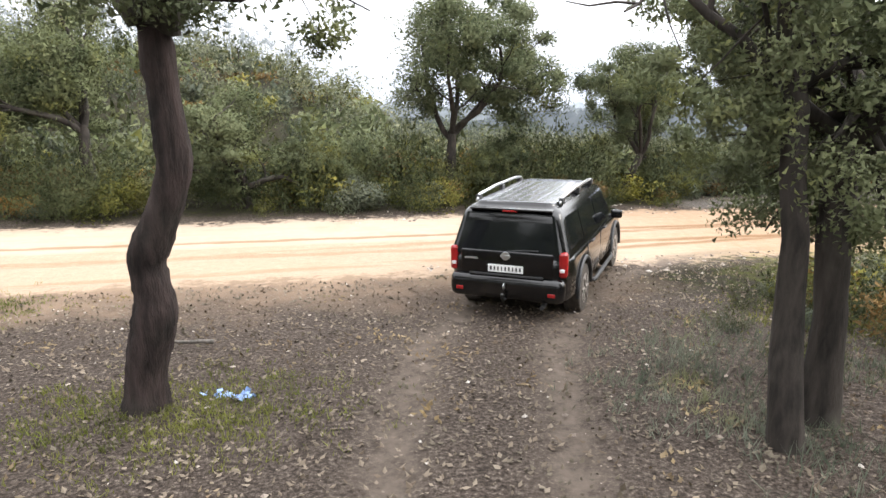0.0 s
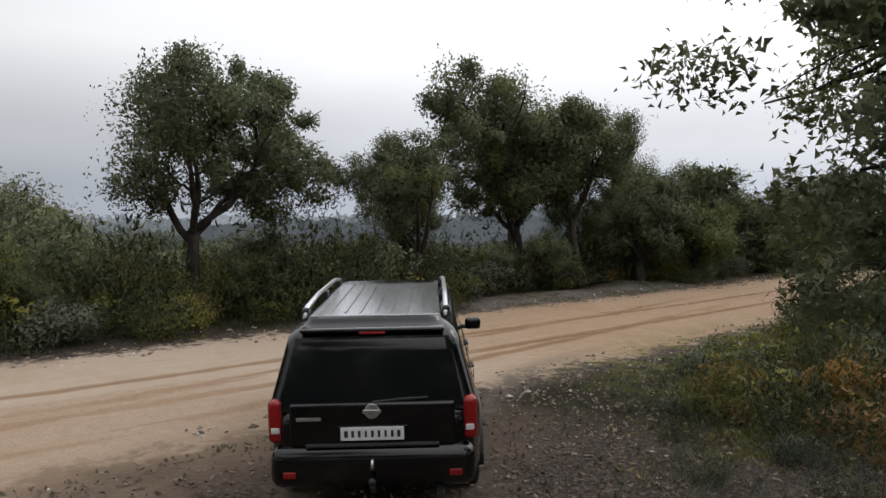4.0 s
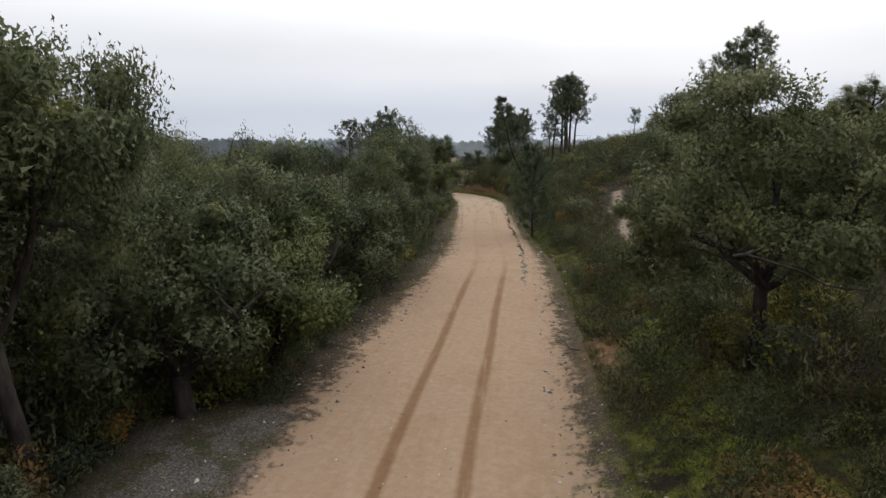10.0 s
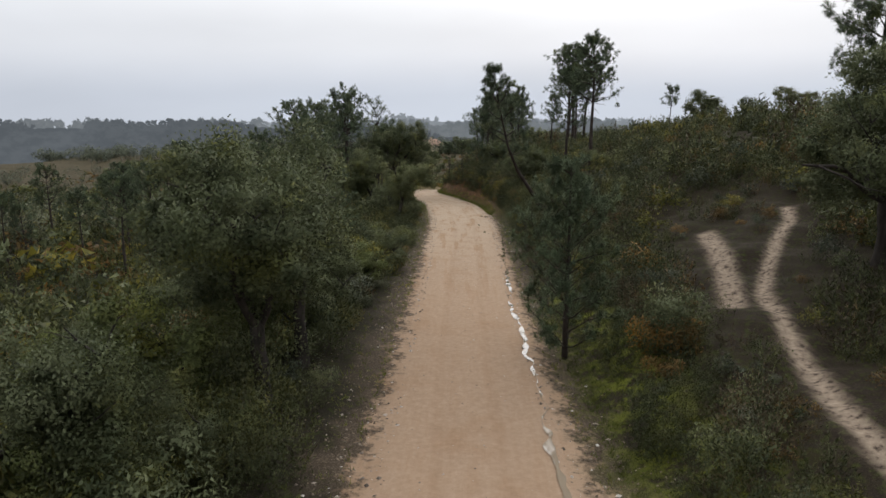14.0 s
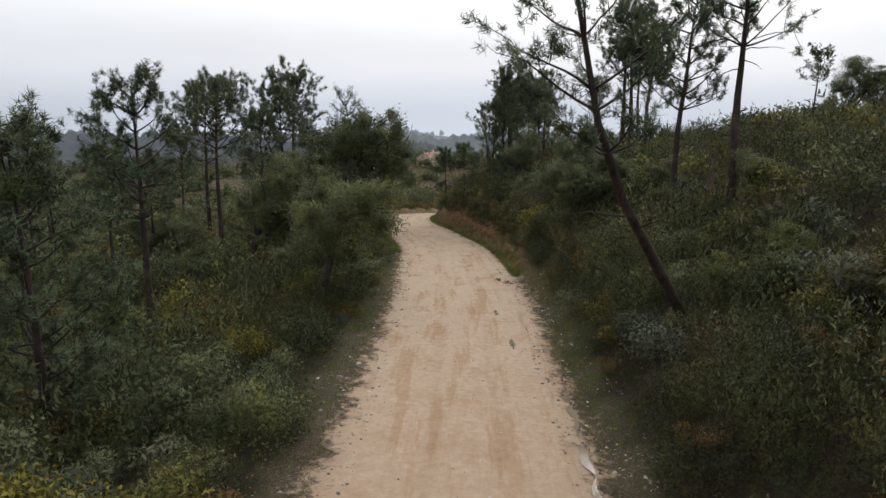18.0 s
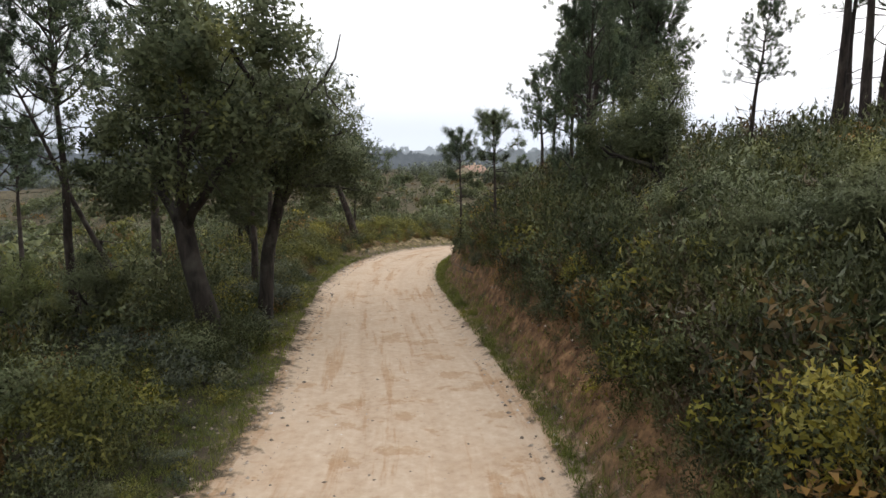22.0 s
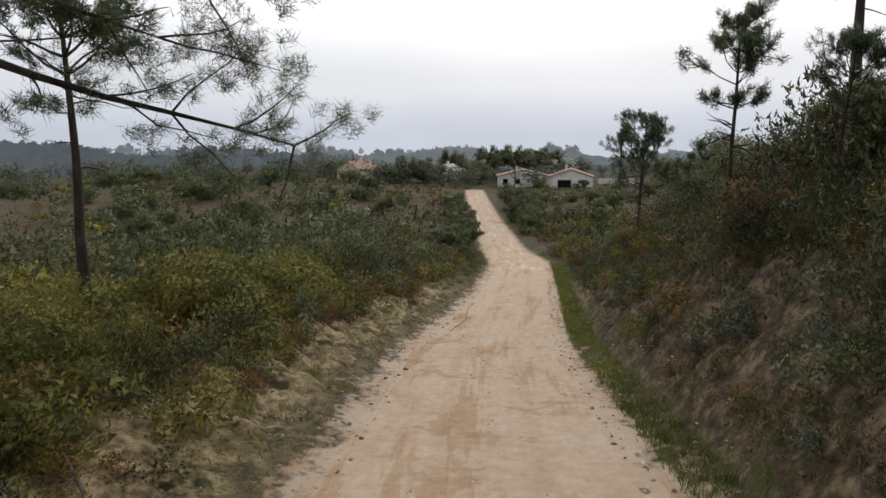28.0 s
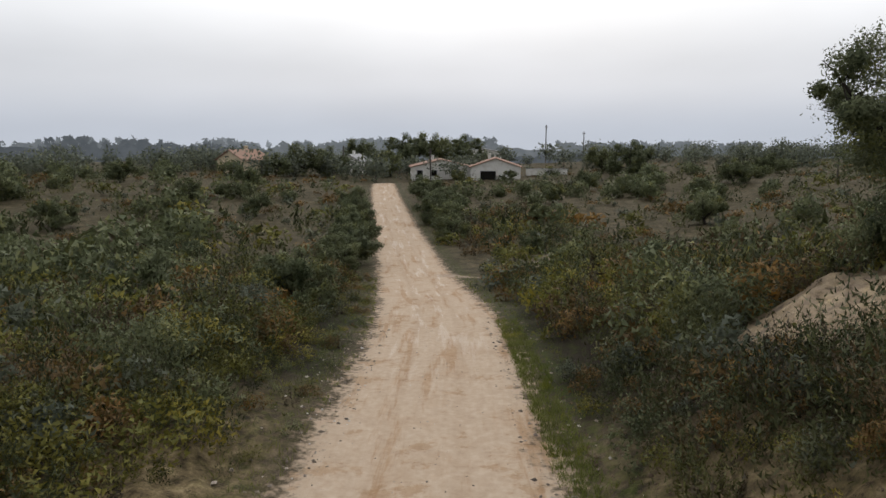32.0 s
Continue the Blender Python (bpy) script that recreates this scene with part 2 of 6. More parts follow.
# heights beside the road, relative to it: stations along the road, offsets across it (left is negative)
DN = np.array([-400, -200, -100, -60, -35, -20, -12, -7, -4.5, -3.2, -2.2, 0, 2.2, 3.0, 3.8, 5, 8, 13, 20, 35, 60, 120, 300.0])
SIDE = {
    -60: "8 9 8 1 -3 -2 -.5 0 0 0 0 0 0 0 0 0 0 0 0 .3 1 2 4.0",
    0: "8 9 7 0 -4 -2 -.6 -.1 0 0 0 0 0 .05 .1 .15 .3 .4 .3 .6 2 4 5.0",
    12: "-35 -2 2 -4 -6 -3 -1 -.2 .1 .05 0 0 0 .1 .3 .9 1.5 1.9 2.3 3.5 5 7 7",
    30: "-35 -10 -12 -12 -9 -5 -2 -.4 .1 .1 0 0 0 -.1 .1 .6 1.2 1.7 2.8 5.5 8 9 7",
    45: "-35 -10 -10 -11 -8 -4 -1.6 -.4 .1 .1 0 0 0 -.12 .1 .7 1.5 2.6 4.3 7.5 9.5 10 7",
    60: "-35 -10 -9 -9 -7 -3.5 -1.4 -.4 .1 .1 0 0 0 -.12 .15 1 2.4 4.2 6 8.5 9.5 10 7",
    75: "-35 -10 -8 -8 -6 -3 -1.2 -.4 .1 .1 0 0 0 -.1 .3 1.3 2.8 5 7.4 9.6 10.3 10 7",
    92: "-35 -10 -8 -7 -4.5 -2.5 -1 -.3 .1 .1 0 0 0 .15 1.1 2.2 3.5 5.1 7.1 8.9 9.4 9 7",
    105: "-35 -10 -6 -5 -3.5 -2 -.8 -.2 .1 .1 0 0 0 .25 2.0 2.7 3.4 4.7 6.7 8.4 8.8 9 7",
    118: "-35 -10 -8 -7 -5 -2.2 -.7 -.1 .2 .1 0 0 0 .25 2.0 2.7 3.3 4.6 6.2 7.6 8.2 9 7",
    129: "-35 -10 -9 -7.5 -4.6 -1.6 0 0.42 0.42 0.17 0 0 0 0.12 1.2 2.6 4.5 6.3 7.2 7.6 7.65 3.0 -6",
    142: "-35 -9 -8 -6.5 -4 -1.2 0.4 0.94 0.77 0.26 0 0 0 0.05 0.95 2.5 4.3 6.0 6.6 6.8 6.6 3.0 -6",
    152: "-35 -8 -6.5 -5.4 -3.4 -0.8 0.6 1.19 0.94 0.26 0 0 0 0.05 0.8 2.1 3.3 4.3 4.8 5.0 5.0 3.0 -6",
    162: "-35 -6 -5 -4 -2.6 -0.6 0.5 0.85 0.51 0.17 0 0 0 0 0.2 0.7 1.3 1.9 2.2 2.5 3.0 3.0 -6",
    177: "-35 -5 -3 -2.4 -1.4 -0.3 0.3 0.34 0.17 0.09 0 0 0 0 0 0 0.17 0.42 0.68 1.02 1.7 3.0 -6",
    227: "-35 -4 0.5 1.02 0.68 0.34 0.17 0.17 0.09 0 0 0 0 0 0 0 0 0.26 0.51 0.85 1.7 3.0 -6",
    294: "-35 -4 0.5 2.55 2.04 1.36 0.68 0.26 0.09 0 0 0 0 0 0 0 0.17 0.26 0.34 0.85 1.7 3.0 -6",
}
_keys = np.array(sorted(SIDE))
_tab = np.array([[float(v) for v in SIDE[k].split()] for k in _keys])
TS = np.stack([_soft(np.interp(US, _keys, _tab[:, i]), 25) for i in range(len(DN))], 1)


def to_road(x, y):
    """Distance along the spine, and offset from the road's middle (right is positive)."""
    u = (x - AX) * EX + (y - AY) * EY
    v = (x - AX) * EY - (y - AY) * EX
    return u, v - np.interp(u, US, CS)


def from_road(u, d):
    v = d + np.interp(u, US, CS)
    return AX + u * EX + v * EY, AY + u * EY - v * EX


def wave(x, y, s, k):
    return (np.sin(x * s + 1.3 * k) * np.cos(y * s * 1.13 - k) + 0.6 * np.sin((x * 0.7 + y * 0.9) * s * 1.9 + 2.1 * k)
            + 0.4 * np.cos((x * 1.1 - y * 0.6) * s * 3.1 + k)) / 2.0


def side_height(u, d):
    """Smooth cross-section at every station, by bilinear lookup."""
    fu = np.clip((u - US[0]) / 0.5, 0, len(US) - 1.001)
    i = fu.astype(int)
    wu = fu - i
    j = np.clip(np.searchsorted(DN, d) - 1, 0, len(DN) - 2)
    wd = np.clip((d - DN[j]) / (DN[j + 1] - DN[j]), 0, 1)
    lo = TS[i, j] * (1 - wd) + TS[i, j + 1] * wd
    hi = TS[i + 1, j] * (1 - wd) + TS[i + 1, j + 1] * wd
    return lo * (1 - wu) + hi * wu


def land(x, y):
    """The ground's height."""
    x, y = np.asarray(x, float), np.asarray(y, float)
    u, d = to_road(x, y)
    z = np.interp(u, US, ZS) + side_height(u, d)
    off = np.abs(d) - np.interp(u, US, WS)
    rough = np.clip(off / 4.0, 0, 1)
    flat = np.clip((u - 2) / 10, 0.15, 1)
    z = z + rough * flat * (0.28 * wave(x, y, 0.55, 1.0) + 0.12 * wave(x, y, 1.7, 2.0))
    z = z + np.clip(off / 60, 0, 1) * 1.6 * wave(x, y, 0.035, 3.0)
    z = z - 0.09 * np.clip(np.abs(d) - 300, 0, 4000) - 0.12 * np.clip(u - 345, 0, 4000)
    # sandy mound beside the end of the moor
    heap = np.exp(-(((x - 161.8) / 2.6) ** 2 + ((y - 71.7) / 1.8) ** 2))
    z = z + heap * (1.0 + 0.28 * wave(x, y, 1.9, 7.0) + 0.14 * wave(x, y, 5.3, 2.0))
    # wheel ruts and worn crown on the road
    on = np.clip(-off / 0.5, 0, 1)
    z = z - on * 0.035 * (np.exp(-((d - 0.75) / 0.28) ** 2) + np.exp(-((d + 0.75) / 0.28) ** 2)) + on * np.interp(u, (40, 90), (0.012, 0.022)) * wave(x, y, 2.3, 4.0) + on * 0.012 * wave(x, y, 5.1, 6.0)
    return z
# ---- end of land ----


# mesh helpers
def np_mesh(name, verts, faces, mats, smooth=False, which=None, normals=None):
    """A mesh from arrays: verts (n, 3), faces (m, k)."""
    me = bpy.data.meshes.new(name)
    verts, faces = np.asarray(verts, np.float32), np.asarray(faces, np.int32)
    m, k = faces.shape
    me.vertices.add(len(verts))
    me.vertices.foreach_set("co", verts.ravel())
    me.loops.add(m * k)
    me.loops.foreach_set("vertex_index", faces.ravel())
    me.polygons.add(m)
    me.polygons.foreach_set("loop_start", np.arange(0, m * k, k, dtype=np.int32))
    me.polygons.foreach_set("use_smooth", np.full(m, smooth))
    for mt in mats:
        me.materials.append(mt)
    if which is not None:
        me.polygons.foreach_set("material_index", np.asarray(which, np.int32))
    me.update(calc_edges=True)
    if normals is not None:
        me.polygons.foreach_set("use_smooth", np.full(m, True))
        at = me.attributes.new("custom_normal", "FLOAT_VECTOR", "POINT")
        at.data.foreach_set("vector", np.asarray(normals, np.float32).ravel())
        me.update()
    return me


def part(name, bm, material, parent, label="", smooth=False):
    """Links a bmesh (or a ready mesh) as one object under a thing or under a part."""
    if isinstance(bm, bpy.types.Mesh):
        me = bm
    else:
        me = bpy.data.meshes.new(name)
        bm.to_mesh(me)
        bm.free()
        me.materials.append(material)
        if smooth:
            me.polygons.foreach_set("use_smooth", np.full(len(me.polygons), True))
    ob = new(name, me)
    ob.parent = parent
    if label:
        ob["label"] = label
    return ob


def tube(points, radii, sides=7, wobble=0.0, rng=None):
    """Rings of a tapering limb along a line; returns verts and quads."""
    P, R = np.asarray(points, float), np.asarray(radii, float)
    T = np.gradient(P, axis=0)
    T /= np.linalg.norm(T, axis=1)[:, None] + 1e-9
    ref = np.eye(3)[np.argmin(np.abs(T).max(0))]
    A = np.cross(T, ref)
    A /= np.linalg.norm(A, axis=1)[:, None] + 1e-9
    B = np.cross(T, A)
    an = np.linspace(0, 2 * np.pi, sides, endpoint=False)
    rr = R[:, None] * np.ones(sides)
    if wobble and rng is not None:
        lump = rng.uniform(-1, 1, rr.shape)
        rr = rr * (1 + wobble * (lump + np.roll(lump, 1, 0) + np.roll(lump, 2, 0) + np.roll(lump, 1, 1)) / 1.9)
    V = P[:, None] + rr[..., None] * (np.cos(an)[None, :, None] * A[:, None] + np.sin(an)[None, :, None] * B[:, None])
    n = len(P)
    i, j = np.meshgrid(np.arange(n - 1), np.arange(sides), indexing="ij")
    a, b = i * sides + j, i * sides + (j + 1) % sides
    F = np.stack([a, b, b + sides, a + sides], -1).reshape(-1, 4)
    return V.reshape(-1, 3), F


def gather(pieces):
    V, F, at = [], [], 0
    for v, f in pieces:
        V.append(v)
        F.append(f + at)
        at += len(v)
    return np.concatenate(V), np.concatenate(F)


def gather_wood(pieces):
    """Joins a trunk and its limbs, each limb's foot tied into the nearest wood before it."""
    V, F, at = [pieces[0][0]], [pieces[0][1]], len(pieces[0][0])
    for v, f in pieces[1:]:
        old = np.concatenate(V)
        k = np.argsort(((old - v[0]) ** 2).sum(1))[:2]
        V.append(v)
        F += [f + at, np.array([[at, at + 1, k[1], k[0]]])]
        at += len(v)
    return np.concatenate(V), np.concatenate(F)


def unit(v):
    return v / (np.linalg.norm(v, axis=-1, keepdims=True) + 1e-9)


def leaves(P, size, rng, up=0.3, width=0.5):
    """One small bent leaf, a folded rhombus, at each place."""
    n = len(P)
    a = unit(rng.normal(size=(n, 3)))
    nrm = unit(rng.normal(size=(n, 3)) + (0, 0, up * 2))
    b = unit(np.cross(a, nrm))
    s = (size * rng.uniform(0.65, 1.35, n))[:, None]
    c = np.cross(a, b)
    V = np.stack([P - a * s, P + b * s * width + c * s * 0.12, P + a * s, P - b * s * width + c * s * 0.12], 1).reshape(-1, 3)
    return V, np.arange(n * 4).reshape(-1, 4)


def foliage(P, N, size, rng, width=0.55, way=None, soft=0.22):
    """Small three-cornered leaves at places P, lit as part of the clump whose outward directions are N."""
    n = len(P)
    a = unit(rng.normal(size=(n, 3)) + (0 if way is None else way))
    nn = unit(N + rng.normal(size=(n, 3)) * 0.8)
    b = unit(np.cross(a, nn))
    s = (size * rng.uniform(0.6, 1.4, n))[:, None]
    tri = np.stack([P - a * s - b * s * width, P - a * s * 0.6 + b * s * width, P + a * s], 1)
    g = np.cross(tri[:, 1] - tri[:, 0], tri[:, 2] - tri[:, 0])
    flip = (g * N).sum(1) < 0
    tri[flip] = tri[flip][:, ::-1]
    nv = unit(N + rng.normal(size=(n, 3)) * soft + (0, 0, 0.15))
    return tri.reshape(-1, 3), np.arange(n * 3).reshape(-1, 3), np.repeat(nv, 3, 0)


def bent(start, way, length, rng, steps=6, bend=0.3, lift=0.0):
    """A crooked line that starts in a direction."""
    p, d, out = np.array(start, float), unit(np.array(way, float)), []
    for i in range(steps + 1):
        out.append(p.copy())
        d = unit(d + rng.normal(size=3) * bend + (0, 0, lift))
        p = p + d * length / steps
    return np.array(out)


def oak_meshes(seed, height, spread, clumps=46, per=190, leaf=0.085, lean=(0, 0), bare=0.32, stems=4, mats=None, radius=None, ball=0.16, skirt=0.0, line=None, spots=(), limbs=(), span=None):
    """Cork oak: crooked trunk and limbs in one mesh, leaf clumps in another."""
    rng = np.random.default_rng(seed)
    r0 = radius or 0.026 * height + 0.05
    fork = height * bare
    trunk = bent((0, 0, -0.25), (lean[0], lean[1], 1), fork + 0.25, rng, 7, 0.13, 0.12)
    trunk[0, :2] = 0
    if line is not None:
        f = np.linspace(0, len(line) - 1, 7 * len(line))
        trunk = np.stack([_soft(np.interp(f, np.arange(len(line)), [p[i] for p in line]), 5) for i in range(3)], 1)
        rng.normal(size=(4 * len(line) - 2, 3))
        fork = line[-1][2]
    knots = 1 + (0.22 * _soft(np.random.default_rng(seed).uniform(-1, 1, len(trunk)), 7) if line is not None else 0)
    wood = [tube(trunk, knots * np.linspace(r0 * 1.25, r0 * 0.85, len(trunk)) * (1 + 0.35 * np.exp(-np.linspace(0, 9, len(trunk)))), 11, 0.12 if line is None else 0.06, rng if line is None else np.random.default_rng(seed))]
    if line is not None:
        rng.uniform(-1, 1, (4 * len(line), 11))
    tips = []
    top = trunk[-1]
    for k in range(stems):
        an = 2 * np.pi * (k + rng.uniform(-0.3, 0.3)) / stems
        tilt = rng.uniform(0.35, 1.0)
        way = np.array([math.cos(an) * tilt, math.sin(an) * tilt, 1.0])
        ln = (height - fork) * rng.uniform(0.55, 0.8)
        limb = bent(top - (0, 0, rng.uniform(0, 0.15) * fork), way, ln, rng, 7, 0.22, 0.03)
        wood.append(tube(limb, np.linspace(r0 * 0.62, r0 * 0.2, len(limb)), 6, 0.1, rng))
        for q in range(4):
            i = rng.integers(2, len(limb))
            w2 = unit(limb[min(i, 6)] - limb[i - 1]) + rng.normal(size=3) * 0.75
            w2[2] = w2[2] * 0.6 + 0.15
            tw = bent(limb[i], w2, spread * rng.uniform(0.35, 0.8), rng, 5, 0.25, 0.05)
            wood.append(tube(tw, np.linspace(r0 * 0.22, r0 * 0.06, len(tw)), 5))
            tips += [tw[-1], tw[3]]
            for _ in range(2):
                t3 = bent(tw[rng.integers(2, 5)], rng.normal(size=3) + (0, 0, 0.3), spread * 0.35, rng, 3, 0.2)
                wood.append(tube(t3, np.linspace(r0 * 0.08, r0 * 0.03, len(t3)), 4))
                tips.append(t3[-1])
        tips.append(limb[-1])
    big = len(wood) - 1
    for points, radii in limbs:
        f = np.linspace(0, len(points) - 1, 3 * len(points))
        ln = np.stack([np.interp(f, np.arange(len(points)), [p[i] for p in points]) for i in range(3)], 1)
        ln[1:] += rng.normal(size=(len(f) - 1, 3)) * 0.02
        wood.append(tube(ln, np.interp(f, np.arange(len(points)), radii), 10, 0.16, rng))
    for s in spots:
        tw = bent(top, np.array(s) - top, float(np.linalg.norm(np.array(s) - top)), rng, 7, 0.06, 0.02)
        wood.append(tube(tw, np.linspace(r0 * 0.4, r0 * 0.05, len(tw)), 6))
        tips += [tw[-1], tw[-1], tw[-2], tw[-3]] * 2
        for _ in range(3):
            t3 = bent(tw[rng.integers(3, 7)], rng.normal(size=3), 0.9, rng, 3, 0.2)
            wood.append(tube(t3, np.linspace(r0 * 0.06, r0 * 0.02, len(t3)), 4))
            tips.append(t3[-1])
    tips = np.array(tips)
    pick = tips[rng.integers(0, len(tips), clumps)] + rng.normal(size=(clumps, 3)) * spread * 0.16
    pick[:, 2] = np.clip(pick[:, 2], height * (0.28 - skirt), height * 0.97)
    hub = pick.mean(0)
    far = np.linalg.norm((pick - hub)[:, :2], axis=1)
    pick = hub + (pick - hub) * np.minimum(1, np.quantile(far, 0.9) / (far + 1e-6))[:, None] ** 0.8
    for _ in range(2 if line is None else 0):
        gap = np.linalg.norm(pick[:, None] - pick[None], axis=2) + 99 * np.eye(clumps)
        two = np.sort(gap, 1)[:, 5]
        pull = np.clip(1.7 * ball * height / two, 0.72, 1)[:, None]
        pick = hub + (pick - hub) * pull
    if line is None:
        wood = wood[:1] + [w for w in wood[1:] if np.linalg.norm(w[0][-1] - w[0][-2]) > 0.12 * r0 or np.linalg.norm(pick - w[0][-1], axis=1).min() < 1.05 * ball * height]
    P, N = [], []
    mid = np.array([pick[:, 0].mean(), pick[:, 1].mean(), pick[:, 2].min()])
    for c in pick:
        rad = height * ball * rng.uniform(0.4, 1.15)
        d = unit(rng.normal(size=(per, 3)))
        r = rad * rng.uniform(0.1, 1.0, per) ** 0.62 * (1 + 0.35 * np.sin(d[:, 0] * 5 + c[0] * 9) * np.cos(d[:, 1] * 6 + c[1] * 7))
        q = c + d * r[:, None] * rng.uniform(0.65, 1.35, 3) * (1, 1, 0.78)
        P.append(q)
        N.append(unit(d * 0.65 + unit(q - mid) * 0.55))
    P, N = np.concatenate(P), np.concatenate(N)
    if span:
        inside = (P[:, 0] > span[0]) & (P[:, 0] < span[1])
        P, N = P[inside], N[inside]
    lv, lf, lnr = foliage(P, N, leaf, rng)
    wv, wf = gather_wood(wood)
    if line is None:
        k = 0.89 * height / np.quantile(lv[:, 2], 0.995)
        lv, wv = lv * k, wv * k
    m = mats or (OAK_BARK, OAK_LEAF)
    crown = np_mesh("crown", lv, lf, [m[1]], normals=lnr)
    if limbs:
        k = 1 + big
        thick = [np_mesh("limb", *wood[q], [LICHEN_BARK], True) for q in range(k, k + len(limbs))]
        tv, tf = gather_wood(wood[:k] + wood[k + len(limbs):])
        return np_mesh("trunk", tv, tf, [m[0]], True), crown, *thick
    return np_mesh("trunk", wv, wf, [m[0]], True), crown


def pine_meshes(seed, height, bare=0.5, reach=1.7, whorls=9, lean=(0, 0), tufts=260, needles=26, length=0.17, dome=0.6, radius=None, dead=6, mats=None, wide=0.013, bend=0.03, along=None, arms=()):
    """Maritime pine: slender trunk, whorls of branches, sprays of needles at their ends."""
    rng = np.random.default_rng(seed)
    r0 = radius or 0.011 * height + 0.05
    line = bent((0, 0, -0.25), (lean[0], lean[1], 1), height + 0.2, rng, 10, bend, 0.03)
    if along is not None:
        f = np.linspace(0, len(along) - 1, 11)
        line = np.stack([np.interp(f, np.arange(len(along)), [p[i] for p in along]) for i in range(3)], 1)
    wood = [tube(line, np.linspace(r0 * 1.15, 0.02, 11), 8, 0.08, rng)]
    ends = []

    def on(f):
        g = f * 10
        i = min(int(g), 9)
        return line[i] + (line[i + 1] - line[i]) * (g - i)

    for w in range(whorls):
        q0 = (w + rng.uniform(0, 0.5)) / whorls
        p = on(min(bare + (1 - bare) * q0, 0.99))
        k = rng.integers(3, 6)
        span = reach * np.interp(q0, (0, 0.25, 0.6, 1.0), (0.75 * dome + 0.3, 1.0, 0.8, 0.35)) * rng.uniform(0.75, 1.1)
        a0 = rng.uniform(0, 6.28)
        for q in range(k):
            an = a0 + 6.28 * q / k + rng.uniform(-0.3, 0.3)
            br = bent(p, (math.cos(an), math.sin(an), rng.uniform(0.1, 0.5) + 0.5 * q0), span * rng.uniform(0.6, 1.15), rng, 5, 0.14, 0.07)
            wood.append(tube(br, np.linspace(r0 * 0.26, 0.008, 6), 4))
            ends += [(br[-1], br[-1] - br[-2]), (br[4], br[4] - br[3])]
            for _ in range(4):
                i = rng.integers(3, 6)
                sb = bent(br[i], unit(br[i] - br[i - 1]) + rng.normal(size=3) * 0.6 + (0, 0, 0.3), span * 0.42, rng, 3, 0.15, 0.1)
                wood.append(tube(sb, np.linspace(0.012, 0.005, 4), 3))
                ends += [(sb[-1], sb[-1] - sb[-2]), (sb[2], sb[2] - sb[1])]
    for f, tip in arms:
        p = on(f)
        br = bent(p, np.array(tip) - p + (0, 0, 0.25), float(np.linalg.norm(np.array(tip) - p)), rng, 8, 0.07, -0.02)
        br += (np.array(tip) - br[-1]) * np.linspace(0, 1, 9)[:, None]
        wood.append(tube(br, np.linspace(r0 * 0.3, 0.01, 9), 6))
        ends += [(br[i], br[i] - br[i - 1]) for i in (5, 6, 7, 8)]
        for i in (3, 4, 4, 5, 5, 6, 6, 7, 7, 8, 8):
            sb = bent(br[i], unit(br[i] - br[i - 1]) + rng.normal(size=3) * 0.7, reach * rng.uniform(0.2, 0.42), rng, 4, 0.15, 0.05)
            wood.append(tube(sb, np.linspace(0.016, 0.005, 5), 3))
            ends += [(sb[-1], sb[-1] - sb[-2]), (sb[3], sb[3] - sb[2]), (sb[2], sb[2] - sb[1])]
    ends.append((line[-1], np.array([0, 0, 1.0])))
    for _ in range(dead):
        p = on(rng.uniform(0.25, max(bare + 0.1, 0.3)))
        an = rng.uniform(0, 6.28)
        br = bent(p, (math.cos(an), math.sin(an), rng.uniform(-0.2, 0.3)), reach * rng.uniform(0.3, 0.9), rng, 5, 0.16)
        wood.append(tube(br, np.linspace(0.022, 0.006, 6), 4))
    E = np.array([e[0] for e in ends])
    D = unit(np.array([e[1] for e in ends]))
    pick = rng.integers(0, len(E), tufts)
    pick[:len(E)] = np.arange(len(E))[:tufts]
    C = E[pick] + rng.normal(size=(tufts, 3)) * 0.045 * reach
    W = unit(D[pick] + (0, 0, 0.5))
    n = tufts * needles
    base = np.repeat(C, needles, 0) + rng.normal(size=(n, 3)) * 0.035 - np.repeat(W, needles, 0) * rng.uniform(0, 0.16, (n, 1))
    way = unit(np.repeat(W, needles, 0) * 0.55 + unit(rng.normal(size=(n, 3))))
    side = unit(np.cross(way, rng.normal(size=(n, 3)))) * wide
    tip = base + way * (length * rng.uniform(0.7, 1.25, (n, 1)))
    side = np.where((np.cross(2 * side, tip - base) * (np.repeat(W, needles, 0) * 0.4 + way * 0.4 + (0, 0, 0.45))).sum(1)[:, None] < 0, -side, side)
    V = np.stack([base - side, base + side, tip], 1).reshape(-1, 3)
    wv, wf = gather_wood(wood)
    m = mats or (PINE_BARK, PINE_LEAF)
    return np_mesh("trunk", wv, wf, [m[0]], True), np_mesh("crown", V, np.arange(n * 3).reshape(-1, 3), [m[1]], normals=np.repeat(unit(np.repeat(W, needles, 0) * 0.4 + way * 0.4 + (0, 0, 0.45)), 3, 0))


